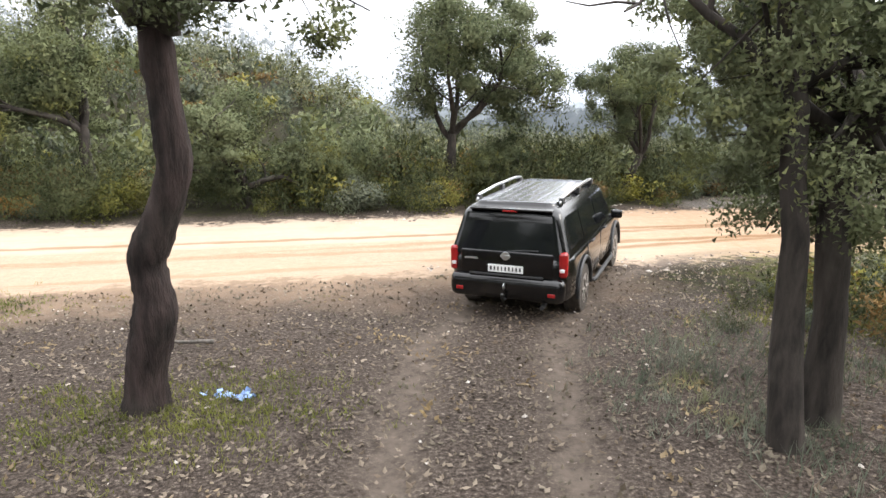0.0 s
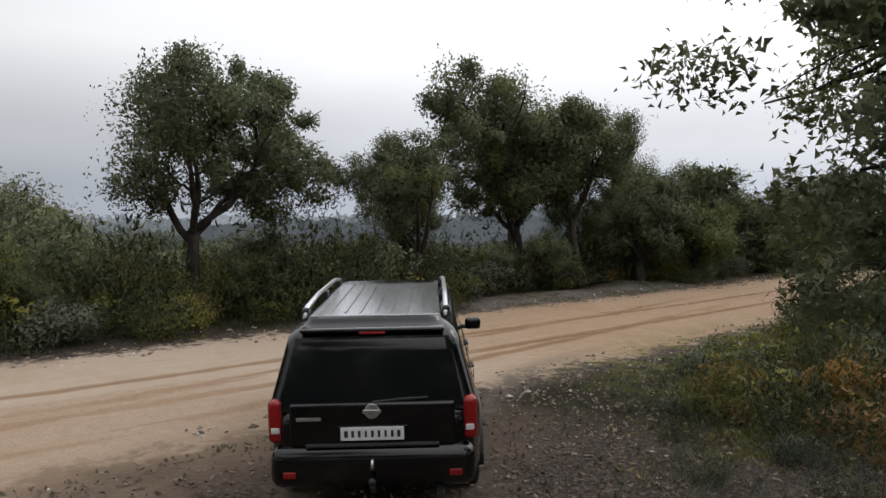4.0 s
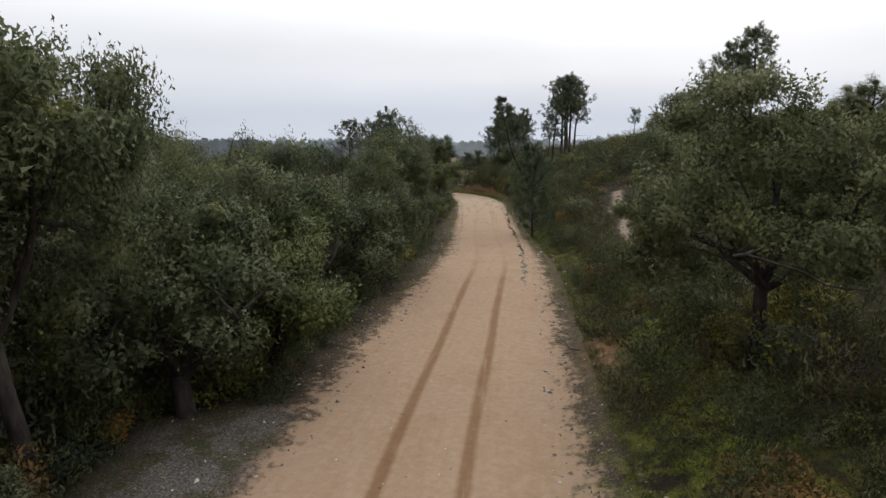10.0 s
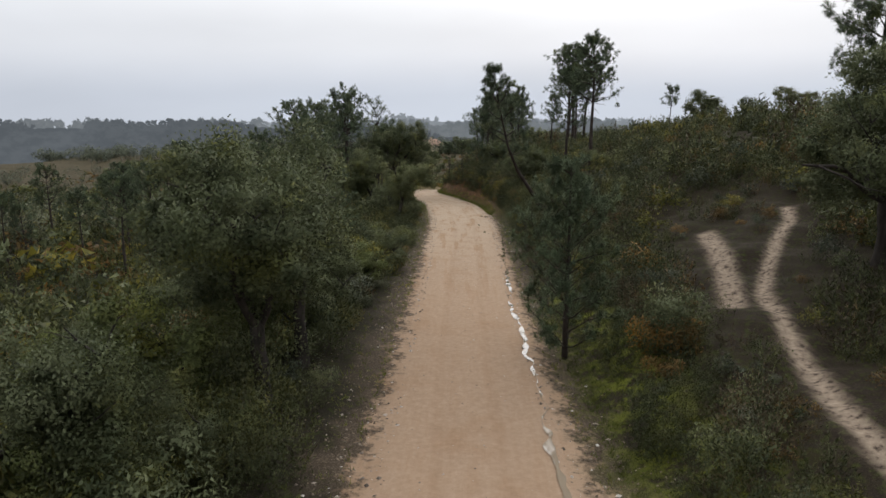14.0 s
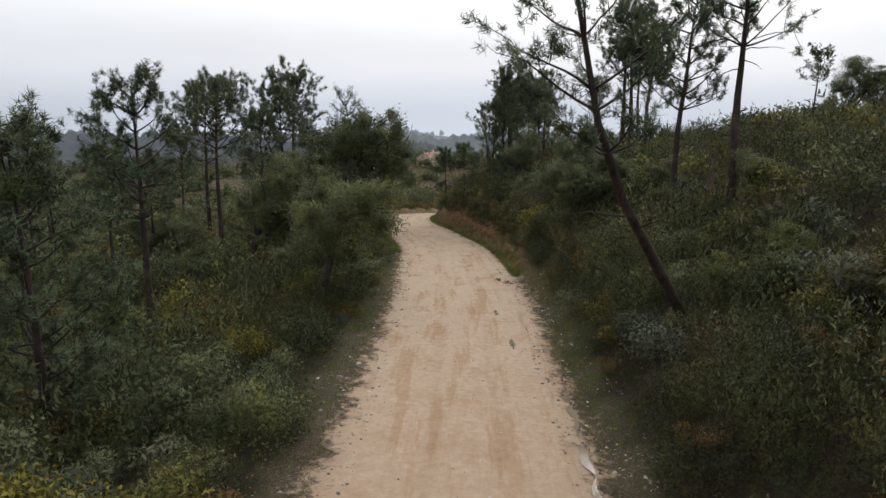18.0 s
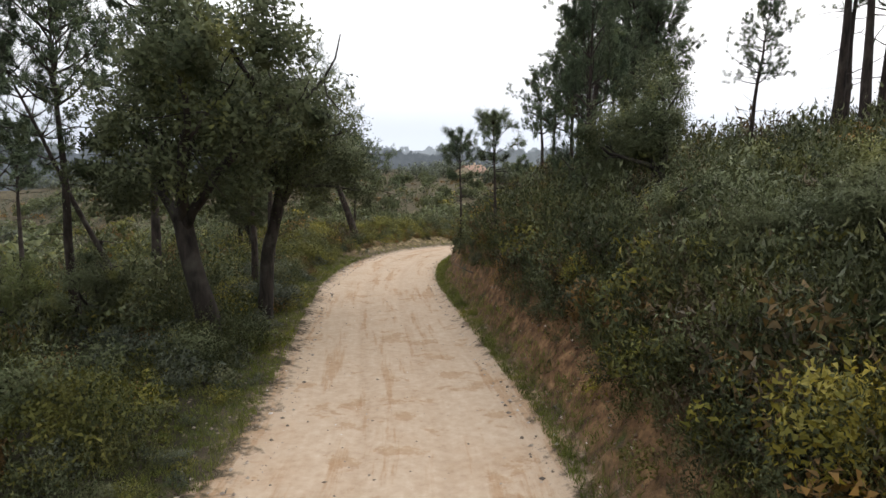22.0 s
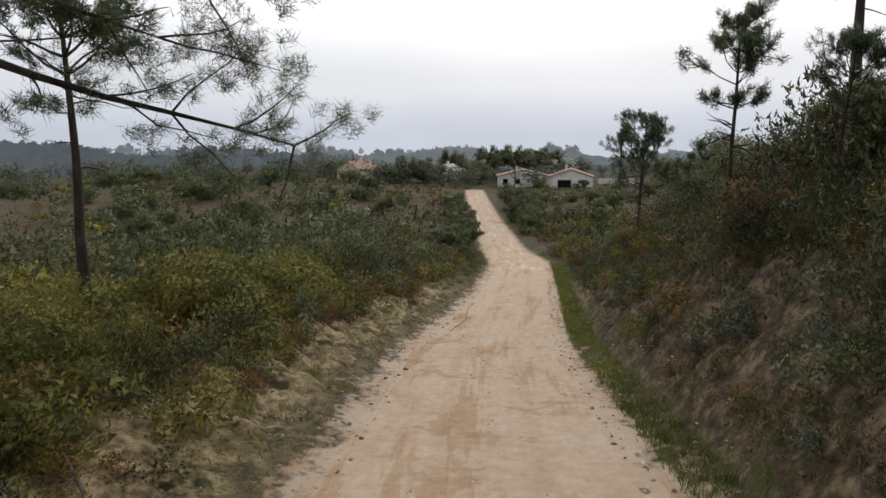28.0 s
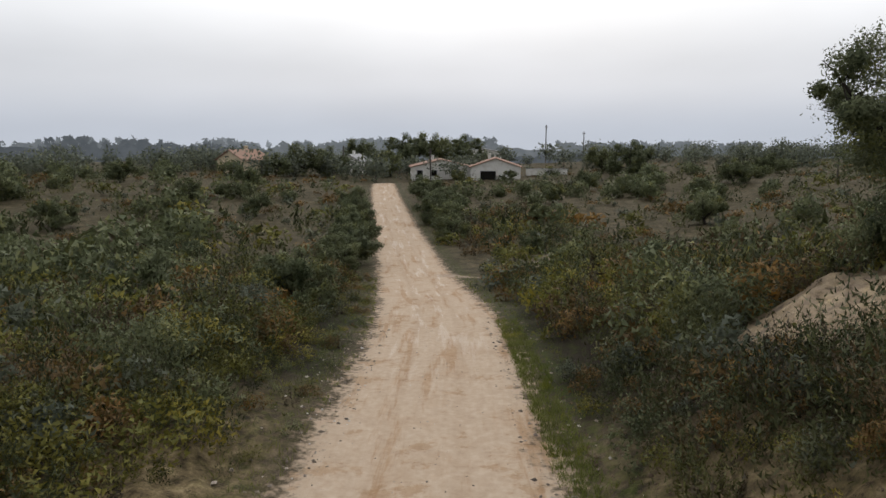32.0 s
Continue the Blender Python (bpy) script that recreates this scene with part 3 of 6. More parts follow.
def bush_arrays(seed, wide=1.0, tall=0.9, n=400, leaf=0.03, feathery=False):
    """A low shrub: upright feathery sprigs, or uneven domes of leaves, from one root."""
    rng = np.random.default_rng(seed)
    if feathery:
        k = max(14, n // 22)
        an = rng.uniform(0, 6.28, k)
        r = np.sqrt(rng.uniform(0, 1, k))
        end = np.stack([np.cos(an) * r * wide * 0.5, np.sin(an) * r * wide * 0.5, tall * (1.05 - 0.55 * r ** 2) * rng.uniform(0.6, 1.15, k)], 1)
        root = end * (0.45, 0.45, 0.0)
        i = rng.integers(0, k, n)
        t = rng.uniform(0.12, 1.0, n)[:, None]
        thick = 0.10 * tall * (1.15 - t)
        d = unit(rng.normal(size=(n, 3)))
        P = root[i] + (end - root)[i] * t + d * thick
        way = unit((end - root)[i]) * 1.6
        N = unit(d * 0.5 + unit(P - (0, 0, tall * 0.1)) * 0.8)
        return foliage(P, N, leaf, rng, 0.3, way)
    k = 9
    an, r = rng.uniform(0, 6.28, k), np.sqrt(rng.uniform(0, 1, k))
    cen = np.stack([np.cos(an) * r * wide * 0.34, np.sin(an) * r * wide * 0.34, tall * rng.uniform(0.2, 0.72, k) * (1 - 0.35 * r)], 1)
    rad = rng.uniform(0.14, 0.27, k) * wide
    i = rng.integers(0, k, n)
    d = unit(rng.normal(size=(n, 3)) + (0, 0, 0.3))
    P = cen[i] + d * (rad[i] * rng.uniform(0.55, 1.1, n))[:, None] * (1, 1, 0.5 + 0.4 * tall / wide)
    P[:, 2] = np.maximum(P[:, 2], 0.0)
    N = unit(d * 0.9 + unit(P - (0, 0, tall * 0.1)) * 0.5)
    return foliage(P, N, leaf, rng, 0.5, soft=0.14)


def tree(name, meshes, label, category, group=""):
    """A tree's root with its trunk and crown, at the origin; place it with copy_thing()."""
    root = new(name)
    root.empty_display_size = 0.3
    tagged(root, label, category, group)
    part("trunk", meshes[0], None, root)
    part("crown", meshes[1], None, root)
    for me in meshes[2:]:
        part("limb", me, None, root, "rough grey bark with pale lichen")
    return root


# ground and road: one sheet, aligned to the road near it
def axis_u():
    a = np.concatenate([np.arange(-30, 25, 0.3), np.arange(25, 60, 0.25), np.arange(60, 86, 0.45), np.arange(86, 168, 0.3), np.arange(168, 190, 0.45), np.arange(190, 320, 1.2)])
    lo = -30 - np.cumsum(1.0 * 1.16 ** np.arange(34))[::-1]
    hi = 320 + np.cumsum(2.0 * 1.15 ** np.arange(34))
    return np.concatenate([lo, a, hi])


def axis_d():
    near = np.arange(-4.4, 4.41, 0.2)
    mid = 4.4 + np.cumsum(0.22 * 1.045 ** np.arange(60))
    far = mid[-1] + np.cumsum(4.0 * 1.16 ** np.arange(30))
    fine = np.arange(4.57, 15, 0.17)
    return np.concatenate([-far[::-1], -mid[::-1], near, fine, mid[mid > 15.2], far])


def seg_dist(x, y, pts):
    """Distance to a line through points."""
    best = np.full(x.shape, 1e9)
    for (ax, ay), (bx, by) in zip(pts[:-1], pts[1:]):
        t = np.clip(((x - ax) * (bx - ax) + (y - ay) * (by - ay)) / ((bx - ax) ** 2 + (by - ay) ** 2), 0, 1)
        best = np.minimum(best, np.hypot(x - ax - t * (bx - ax), y - ay - t * (by - ay)))
    return best


TRACK_L = [(-2.2, -9), (-1.2, -2), (-0.55, 4), (-0.25, 8), (1.0, 11.5), (3.6, 14.8), (8.5, 17.3)]
TRACK_R = [(-0.4, -9), (0.5, -2), (1.05, 4), (1.45, 8), (2.6, 11), (5.0, 13.7), (9.5, 16.2)]
PATH_HILL = [(32, 19.0), (36.5, 20.3), (41.8, 21.9), (46.5, 23.4), (51.7, 24.3), (56, 25.0), (58.6, 24.9), (61.6, 24.6), (64.5, 24.1), (66.5, 24.2)]
SIDE_LANE = [(187.5, 85.6), (186.6, 82.6), (189.5, 80.8), (197, 79.5)]
LAYBY = [(9.0, 20.9), (12.0, 22.6), (15.0, 24.0), (18.0, 24.9)]
BARE = [(54.8, 25.8), (59.0, 26.3), (63.6, 27.3)]


def build_ground():
    U, D = np.meshgrid(axis_u(), axis_d(), indexing="ij")
    fade = 1 / (1 + (np.abs(D) / 90.0) ** 2)
    V = D + np.interp(U, US, CS) * fade
    x, y = AX + U * EX + V * EY, AY + U * EY - V * EX
    u, d = to_road(x, y)
    tr = np.minimum(seg_dist(x, y, TRACK_L), seg_dist(x, y, TRACK_R))
    hill = seg_dist(x, y, PATH_HILL)
    lane = seg_dist(x, y, SIDE_LANE)
    z = land(x, y)
    z = z - 0.05 * np.exp(-(tr / 0.22) ** 2) * (np.abs(d) > np.interp(u, US, WS)) - 0.08 * np.exp(-(hill / 0.35) ** 2)
    w = np.interp(u, US, WS)
    off = np.abs(d) - w + np.clip((u - 284) / 6, 0, 1) * 9
    lay = np.exp(-(seg_dist(x, y, LAYBY) / 1.5) ** 4)
    # cut earth banks beside the road
    rgt = np.exp(-((d - w - np.interp(u, (118, 132), (1.05, 1.9))) / np.interp(u, (118, 132), (0.65, 1.4))) ** 4) * np.interp(u, (78, 90, 97, 122, 132, 152, 162), (0, 0.7, 1.0, 0.9, 0.9, 0.85, 0))
    lft = np.exp(-((d + w + 1.9) / 1.25) ** 4) * (np.interp(u, (120, 130, 156, 166), (0, 1, 1, 0)))
    mound = np.exp(-((((x - 161.0) / 2.4) ** 2 + ((y - 72.9) / 1.7) ** 2)) ** 2)
    scar = np.exp(-(((u - 15.0) / 1.6) ** 2 + ((d - w - 1.3) / 0.55) ** 2)) + 0.8 * np.exp(-(((u - 33) / 1.2) ** 2 + ((d - w - 1.2) / 0.4) ** 2))
    bank = np.clip(rgt + lft + mound + scar, 0, 1)
    z = z + bank * 0.15 * wave(x, y, 2.3, 5.0) + bank * 0.11 * wave(x, y, 5.3, 6.0) + bank * 0.07 * wave(x, y, 9.7, 8.0)
    start = np.clip((-8.2 - u + 0.35 * (d - 4)) / 1.6, 0, 1) * (d > 0) * np.clip((20 - d) / 6, 0, 1)
    path = np.maximum.reduce([0.55 * mound, np.exp(-(tr / 0.26) ** 2) * np.clip(off + 0.9, 0, 1), 0.85 * np.exp(-(hill / 0.24) ** 4), np.exp(-(lane / 0.75) ** 4), 0.8 * np.exp(-(seg_dist(x, y, BARE) / 0.4) ** 4)])
    moss = np.clip(np.interp(u, (-7.5, -3, 48, 58), (0, 1, 1, 0)) * np.exp(-((d - w - 2.2) / np.interp(u, (2, 12), (2.4, 1.2))) ** 2), 0, 1)
    grassy = np.interp(u, (60, 70, 165, 280), (0, 1, 1, 0.7)) * (np.exp(-((d - w - 0.9) / 0.5) ** 2) + 0.7 * np.exp(-((d + w + 1.0) / 0.6) ** 2))
    nu, nd = U.shape
    i, j = np.meshgrid(np.arange(nu - 1), np.arange(nd - 1), indexing="ij")
    a = (i * nd + j).ravel()
    F = np.stack([a, a + nd, a + nd + 1, a + 1], -1)[:, ::-1]
    mid_off = off.ravel()[F].mean(1) + np.where(u.ravel()[a] > 290, 9.0, 0.0) - 0.24 * wave(x.ravel()[a], y.ravel()[a], 1.1, 7.0) - 0.3 * wave(x.ravel()[a], y.ravel()[a], 0.37, 8.0)
    P = np.stack([x, y, z], -1).reshape(-1, 3)
    made = {}
    for name, keep in (("road", mid_off < 0), ("ground", mid_off >= 0)):
        f = F[keep]
        used, inv = np.unique(f, return_inverse=True)
        me = np_mesh(name, P[used], inv.reshape(f.shape), [EARTH], True)
        for key, val in (("off", off), ("along", u), ("bank", bank), ("start", start), ("path", path), ("moss", moss), ("grassy", grassy), ("across", d), ("layby", lay)):
            at = me.attributes.new(key, "FLOAT", "POINT")
            at.data.foreach_set("value", val.ravel()[used].astype(np.float32))
        made[name] = new(name, me)
    tagged(made["road"], "pale sandy dirt road with shallow wheel ruts", "dirt road", kind="structure")
    tagged(made["ground"], "leaf-littered heath ground with moss and earth banks", "ground", kind="structure")


def earth_mat():
    m = Mat("earth")
    at = m.world_place()
    off, along, bank = m.attr("off"), m.attr("along"), m.attr("bank")
    fine, mid, big = m.noise(24, 5, 0.75, at), m.noise(5.5, 5, 0.6, at), m.noise(0.6, 4, 0.6, at)
    grit = m.noise(95, 2, 0.6, at)
    # road: warm sand that turns paler along the way
    warm = m.ramp(mid, (0.25, (0.262, 0.180, 0.119)), (0.5, (0.300, 0.211, 0.143)), (0.78, (0.345, 0.252, 0.178)))
    pale = m.ramp(mid, (0.25, (0.325, 0.243, 0.172)), (0.5, (0.385, 0.300, 0.219)), (0.78, (0.45, 0.365, 0.28)))
    road = m.mix(m.span(along, 45, 85), warm, pale)
    road = m.mix(m.span(along, -2, -10, 0.0, 0.9), road, m.mix(0.6, pale, (0.355, 0.295, 0.24)))
    lane = m.node("ShaderNodeCombineXYZ")
    m.link(m.math("MULTIPLY", along, 0.10), lane.inputs[0])
    m.link(m.math("MULTIPLY", m.attr("across"), 1.0), lane.inputs[1])
    lines = m.noise(3.0, 4, 0.6, lane.outputs[0])
    lane_grit = m.noise(9.0, 4, 0.6, lane.outputs[0])
    drift = m.node("ShaderNodeCombineXYZ")
    m.link(m.math("MULTIPLY", along, 0.035), drift.inputs[0])
    side = m.math("ADD", m.attr("across"), m.math("MULTIPLY", m.math("SUBTRACT", m.noise(1.0, 2, 0.5, drift.outputs[0]), 0.5), 1.0))
    # brown wheel ruts, broken and wavering, that fade on the harder road
    ac = m.math("ABSOLUTE", m.math("SUBTRACT", m.math("ABSOLUTE", side), 0.72))
    worn = m.math("ADD", ac, m.math("MULTIPLY", m.math("SUBTRACT", lane_grit, 0.5), 0.12))
    rut = m.math("MULTIPLY", m.span(worn, 0.05, 0.20, 1.0, 0.0), m.span(lines, 0.30, 0.46, 0.35, 1.0))
    rut = m.math("MULTIPLY", rut, m.span(along, 22, 34, 1.0, 0.16))
    ac2 = m.math("ABSOLUTE", m.math("SUBTRACT", m.math("ABSOLUTE", m.math("ADD", side, m.math("MULTIPLY", along, 0.09))), 0.75))
    cross = m.math("MULTIPLY", m.span(ac2, 0.04, 0.22, 1.0, 0.0), m.span(along, 10, 2))
    rut = m.math("MAXIMUM", rut, m.math("MULTIPLY", cross, m.span(lines, 0.36, 0.5)))
    road = m.mix(m.span(lane_grit, 0.35, 0.7, 0.0, 0.3), road, m.mix(1.0, road, (0.86, 0.80, 0.73), "MULTIPLY"))
    road = m.mix(m.math("MULTIPLY", rut, 0.8), road, m.mix(1.0, road, (0.56, 0.44, 0.33), "MULTIPLY"))
    road = m.mix(m.span(big, 0.5, 0.7, 0, 0.4), road, m.mix(1.0, road, (0.80, 0.70, 0.60), "MULTIPLY"))
    # scuffed and damp patches, more of them on the later stretch
    patch = m.noise(1.6, 5, 0.65, lane.outputs[0])
    road = m.mix(m.math("MULTIPLY", m.span(patch, 0.52, 0.62), m.span(along, 40, 80, 0.15, 0.8)), road, m.mix(1.0, road, (0.80, 0.69, 0.58), "MULTIPLY"))
    wet = m.math("MULTIPLY", m.span(m.noise(0.9, 5, 0.7, at), 0.55, 0.63), m.span(along, 60, 80))
    road = m.mix(m.math("MULTIPLY", wet, 0.6), road, m.mix(1.0, road, (0.74, 0.62, 0.49), "MULTIPLY"))
    road = m.mix(m.span(m.noise(2.4, 5, 0.7, at), 0.56, 0.70, 0, 0.4), road, m.mix(1.0, road, (1.16, 1.17, 1.2), "MULTIPLY"))
    road = m.mix(m.span(fine, 0.62, 0.78, 0, 0.14), road, (0.52, 0.45, 0.37))
    road = m.mix(m.span(grit, 0.68, 0.76, 0, 0.16), road, (0.20, 0.15, 0.11))
    # verge: grey-brown gravel and fallen leaves
    litter = m.ramp(fine, (0.34, (0.013, 0.010, 0.008)), (0.48, (0.042, 0.033, 0.027)), (0.60, (0.092, 0.074, 0.061)), (0.72, (0.24, 0.205, 0.175)))
    verge = m.ramp(fine, (0.34, (0.018, 0.014, 0.009)), (0.5, (0.060, 0.046, 0.032)), (0.62, (0.115, 0.088, 0.062)), (0.74, (0.27, 0.22, 0.17)))
    litter = m.mix(m.span(along, 2, 16), litter, verge)
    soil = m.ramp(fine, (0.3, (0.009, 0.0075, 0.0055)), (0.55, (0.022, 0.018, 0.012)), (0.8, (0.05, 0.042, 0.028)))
    green = m.ramp(fine, (0.3, (0.018, 0.024, 0.007)), (0.6, (0.045, 0.056, 0.014)), (0.8, (0.10, 0.11, 0.03)))
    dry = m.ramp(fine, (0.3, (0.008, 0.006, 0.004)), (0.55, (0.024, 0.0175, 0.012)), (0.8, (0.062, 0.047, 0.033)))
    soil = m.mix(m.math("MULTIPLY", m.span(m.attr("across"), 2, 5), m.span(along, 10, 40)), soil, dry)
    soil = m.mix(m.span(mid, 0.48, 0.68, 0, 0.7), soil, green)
    edge = m.math("ADD", off, m.math("MULTIPLY", m.math("SUBTRACT", mid, 0.5), 1.8))
    edge = m.math("ADD", edge, m.math("MULTIPLY", m.math("SUBTRACT", m.noise(1.5, 4, 0.6, at), 0.5), 1.6))
    col = m.mix(m.span(edge, -0.1, 0.55), road, litter)
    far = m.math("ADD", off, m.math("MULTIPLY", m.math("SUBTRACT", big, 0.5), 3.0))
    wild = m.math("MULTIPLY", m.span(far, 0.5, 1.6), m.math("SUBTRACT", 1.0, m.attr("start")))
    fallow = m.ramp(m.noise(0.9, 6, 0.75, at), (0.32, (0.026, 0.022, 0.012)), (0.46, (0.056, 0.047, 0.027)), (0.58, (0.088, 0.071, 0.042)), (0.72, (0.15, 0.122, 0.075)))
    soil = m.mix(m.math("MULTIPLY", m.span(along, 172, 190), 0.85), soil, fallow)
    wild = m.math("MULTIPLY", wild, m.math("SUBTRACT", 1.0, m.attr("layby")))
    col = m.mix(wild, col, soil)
    stony = m.ramp(fine, (0.34, (0.03, 0.026, 0.022)), (0.5, (0.085, 0.076, 0.067)), (0.7, (0.24, 0.22, 0.2)))
    col = m.mix(m.math("MULTIPLY", m.attr("layby"), m.span(off, 0.0, 0.7)), col, m.mix(m.span(m.noise(0.9, 4, 0.65, at), 0.46, 0.58, 0, 0.85), stony, m.mix(m.span(mid, 0.4, 0.6), green, verge)))
    # dust carried from the road over the clearing at the start
    dust = m.math("MULTIPLY", m.attr("start"), m.span(m.math("ADD", off, m.math("MULTIPLY", m.math("SUBTRACT", big, 0.5), 4.0)), 0.0, 3.2, 0.6, 0.0))
    col = m.mix(dust, col, m.mix(m.span(fine, 0.5, 0.7), warm, litter))
    moss = m.math("MULTIPLY", m.attr("moss"), m.span(m.noise(1.7, 5, 0.75, at), 0.43, 0.60))
    col = m.mix(moss, col, m.ramp(fine, (0.3, (0.05, 0.062, 0.010)), (0.7, (0.16, 0.17, 0.025))))
    gr = m.math("MULTIPLY", m.attr("grassy"), m.span(mid, 0.40, 0.60))
    col = m.mix(gr, col, green)
    cut = m.ramp(m.noise(3.2, 5, 0.65, at), (0.30, (0.040, 0.024, 0.014)), (0.5, (0.125, 0.072, 0.038)), (0.74, (0.30, 0.185, 0.10)))
    yellow = m.ramp(m.noise(3.2, 5, 0.7, at), (0.34, (0.04, 0.030, 0.017)), (0.50, (0.17, 0.128, 0.068)), (0.74, (0.44, 0.345, 0.20)))
    dull = m.ramp(m.noise(3.2, 5, 0.7, at), (0.34, (0.022, 0.016, 0.011)), (0.50, (0.072, 0.052, 0.033)), (0.72, (0.24, 0.182, 0.115)))
    # near-black noise paints the shade of crevices into the bank colours
    rough = m.noise(8.5, 5, 0.7, at)
    dull = m.mix(m.span(rough, 0.46, 0.34, 0, 0.8), dull, (0.014, 0.011, 0.008))
    yellow = m.mix(m.span(rough, 0.44, 0.34, 0, 0.7), yellow, (0.022, 0.017, 0.010))
    cut = m.mix(m.span(rough, 0.46, 0.36, 0, 0.6), cut, (0.022, 0.013, 0.008))
    cut = m.mix(m.span(along, 118, 132), cut, m.mix(m.math("MULTIPLY", m.span(m.attr("across"), -0.5, 0.5), m.span(along, 149, 153, 1.0, 0.0)), yellow, dull))
    col = m.mix(m.math("MULTIPLY", bank, m.span(m.noise(1.1, 5, 0.7, at), 0.34, 0.47)), col, cut)
    tread = m.mix(m.span(along, 8, 20), m.ramp(mid, (0.3, (0.066, 0.052, 0.042)), (0.7, (0.135, 0.110, 0.090))), m.ramp(mid, (0.3, (0.16, 0.12, 0.088)), (0.7, (0.36, 0.285, 0.215))))
    col = m.mix(m.math("MULTIPLY", m.attr("path"), m.span(mid, 0.25, 0.5)), col, tread)
    # damp sheen on the rutted stretch over the moor
    damp = m.math("MULTIPLY", m.math("MULTIPLY", m.span(m.noise(2.1, 5, 0.65, lane.outputs[0]), 0.53, 0.60), m.span(along, 150, 172)), m.span(off, -0.3, -0.7))
    m.set(col, m.math("SUBTRACT", m.span(mid, 0.3, 0.7, 0.8, 1.0), m.math("MULTIPLY", damp, 0.5)), spec=0.06)
    m.bump(m.math("ADD", m.math("MULTIPLY", fine, m.span(off, -0.6, 0.3, 0.35, 1.0)), m.math("MULTIPLY", mid, 1.2)), 0.5, 0.03)
    return m.mat


EARTH = earth_mat()
build_ground()

# trees: a few of each kind, then copies of them in their places
rng = np.random.default_rng(7)
OAKS = [tree("cork_oak", oak_meshes(11 + k, 7.0, 2.2 + 0.15 * k, clumps=72, per=620, leaf=0.045, ball=0.105, stems=4 + k % 2, radius=0.17), "dark green cork oak with crooked limbs", "oak tree") for k in range(5)]
WIDE_OAKS = [tree("cork_oak", oak_meshes(21 + k, 7.0, 3.3, clumps=96, per=660, leaf=0.045, ball=0.10, stems=5 + k, bare=0.3, radius=0.15), "broad spreading cork oak, dark crown", "oak tree") for k in range(2)]
YOUNG = [tree("young_oak", oak_meshes(31 + k, 4.0, 1.5, clumps=52, per=520, leaf=0.042, bare=0.18, stems=5, mats=(OAK_BARK, OAK_LEAF_PALE if k == 2 else OAK_LEAF), skirt=0.15), "bushy young oak, leafy to the ground", "oak tree") for k in range(3)]
PINES = [tree("pine", pine_meshes(51 + k, 10.0, bare=0.5 + 0.06 * k, reach=2.7, whorls=8, tufts=540, needles=30, wide=0.014, dome=0.75, length=0.2), "slender maritime pine with an open crown", "pine tree") for k in range(4)]
SMALL_PINES = [tree("young_pine", pine_meshes(71 + k, 5.0, bare=0.62, reach=1.15, whorls=5, tufts=330, needles=30, dome=0.6, dead=12, length=0.15, wide=0.008, radius=0.06), "young pine with a rounded tuft of needles", "pine tree") for k in range(2)]
CONES = [tree("conical_pine", pine_meshes(81 + k, 8.0, bare=0.08, reach=2.6, whorls=13, tufts=1150, needles=30, length=0.24, dome=0.95, dead=1, bend=0.015), "full conical young pine", "pine tree") for k in range(2)]
placed = set()


def plant(kinds, spots, size):
    """Puts trees at (x, y, height, and how slim they are); each template is used itself first, and copied after."""
    for k, (x, y, h, *wide) in enumerate(spots):
        src = kinds[k % len(kinds)]
        turn = (k * 137.5 + x * 31 + y * 17) % 360
        s = h / size
        z = float(land(x, y)) - 0.05
        if src.name not in placed:
            placed.add(src.name)
            ob = src
            ob.matrix_basis = pose(x, y, z, 0, 0, turn)
        else:
            ob = copy_thing(src, pose(x, y, z, 0, 0, turn))
        w = s * wide[0] if wide else s
        ob.scale = (w, w, s)


plant(OAKS, [(-10.3, 19.5, 7.5), (8.2, 27.0, 6.2), (14.9, 26.0, 8.0, 0.58), (6.1, 21.8, 5.6),
             (13.3, 27.4, 9.6), (17.5, 28.0, 5.8), (21.4, 28.6, 6.0), (34.0, 17.2, 5.6)], 7.0)
plant(WIDE_OAKS, [(0.0, 20.8, 7.0), (24.1, 16.3, 6.8), (12.6, 26.6, 8.6), (57.2, 21.9, 7.6)], 7.0)
plant(OAKS, [(32.9, 31.6, 6.2), (44.4, 36.0, 7.6), (38.6, 36.2, 4.8), (36.4, 37.5, 5.4), (34.8, 38.9, 5.8), (47.6, 37.3, 7.8), (48.4, 39.5, 7.4), 
             (79.3, 51.9, 5.6), (90.3, 60.9, 7.2), (100.4, 63.8, 10.2), (88.7, 63.5, 7.2), (117.0, 79.0, 5.5)], 7.0)
plant(OAKS, [(107.4, 53.0, 5.6, 1.0), (166.4, 68.4, 7.3), (169.5, 66.0, 5.6), (112.8, 31.0, 4.0), (91.6, 44.3, 4.3), (93.4, 45.0, 4.4), (89.4, 44.4, 3.9), (96.2, 46.6, 3.4), (-17, 24, 7.0), (-24, 20, 8.0)], 7.0)
plant(OAKS, [(x, y, top - float(land(x, y)), 0.72) for x, y, top in ((24.5, 34.5, 5.2), (27.2, 33.2, 4.4), (29.5, 35.6, 5.4), (26.5, 37.2, 5.8), (32.2, 37.6, 5.0), (22.6, 33.0, 5.6), (33.5, 40.5, 5.4))], 7.0)
plant(YOUNG, [(-5.6, 18.9, 3.8), (18.3, 26.2, 4.8), (21.7, 26.9, 4.6), (26.8, 29.6, 5.0), (29.5, 35.7, 4.2), (42.4, 38.2, 4.2), (61.8, 42.8, 2.4), (98.9, 47.9, 2.2),
              (24.5, 29.0, 5.2), (30.2, 31.2, 5.0), (52.0, 39.6, 3.6), (57.0, 41.2, 2.4), (84.0, 54.5, 4.0), (87.0, 56.0, 4.4), (95.5, 46.5, 2.4), (102, 51.0, 2.2), (99.5, 49.2, 2.0)], 4.0)
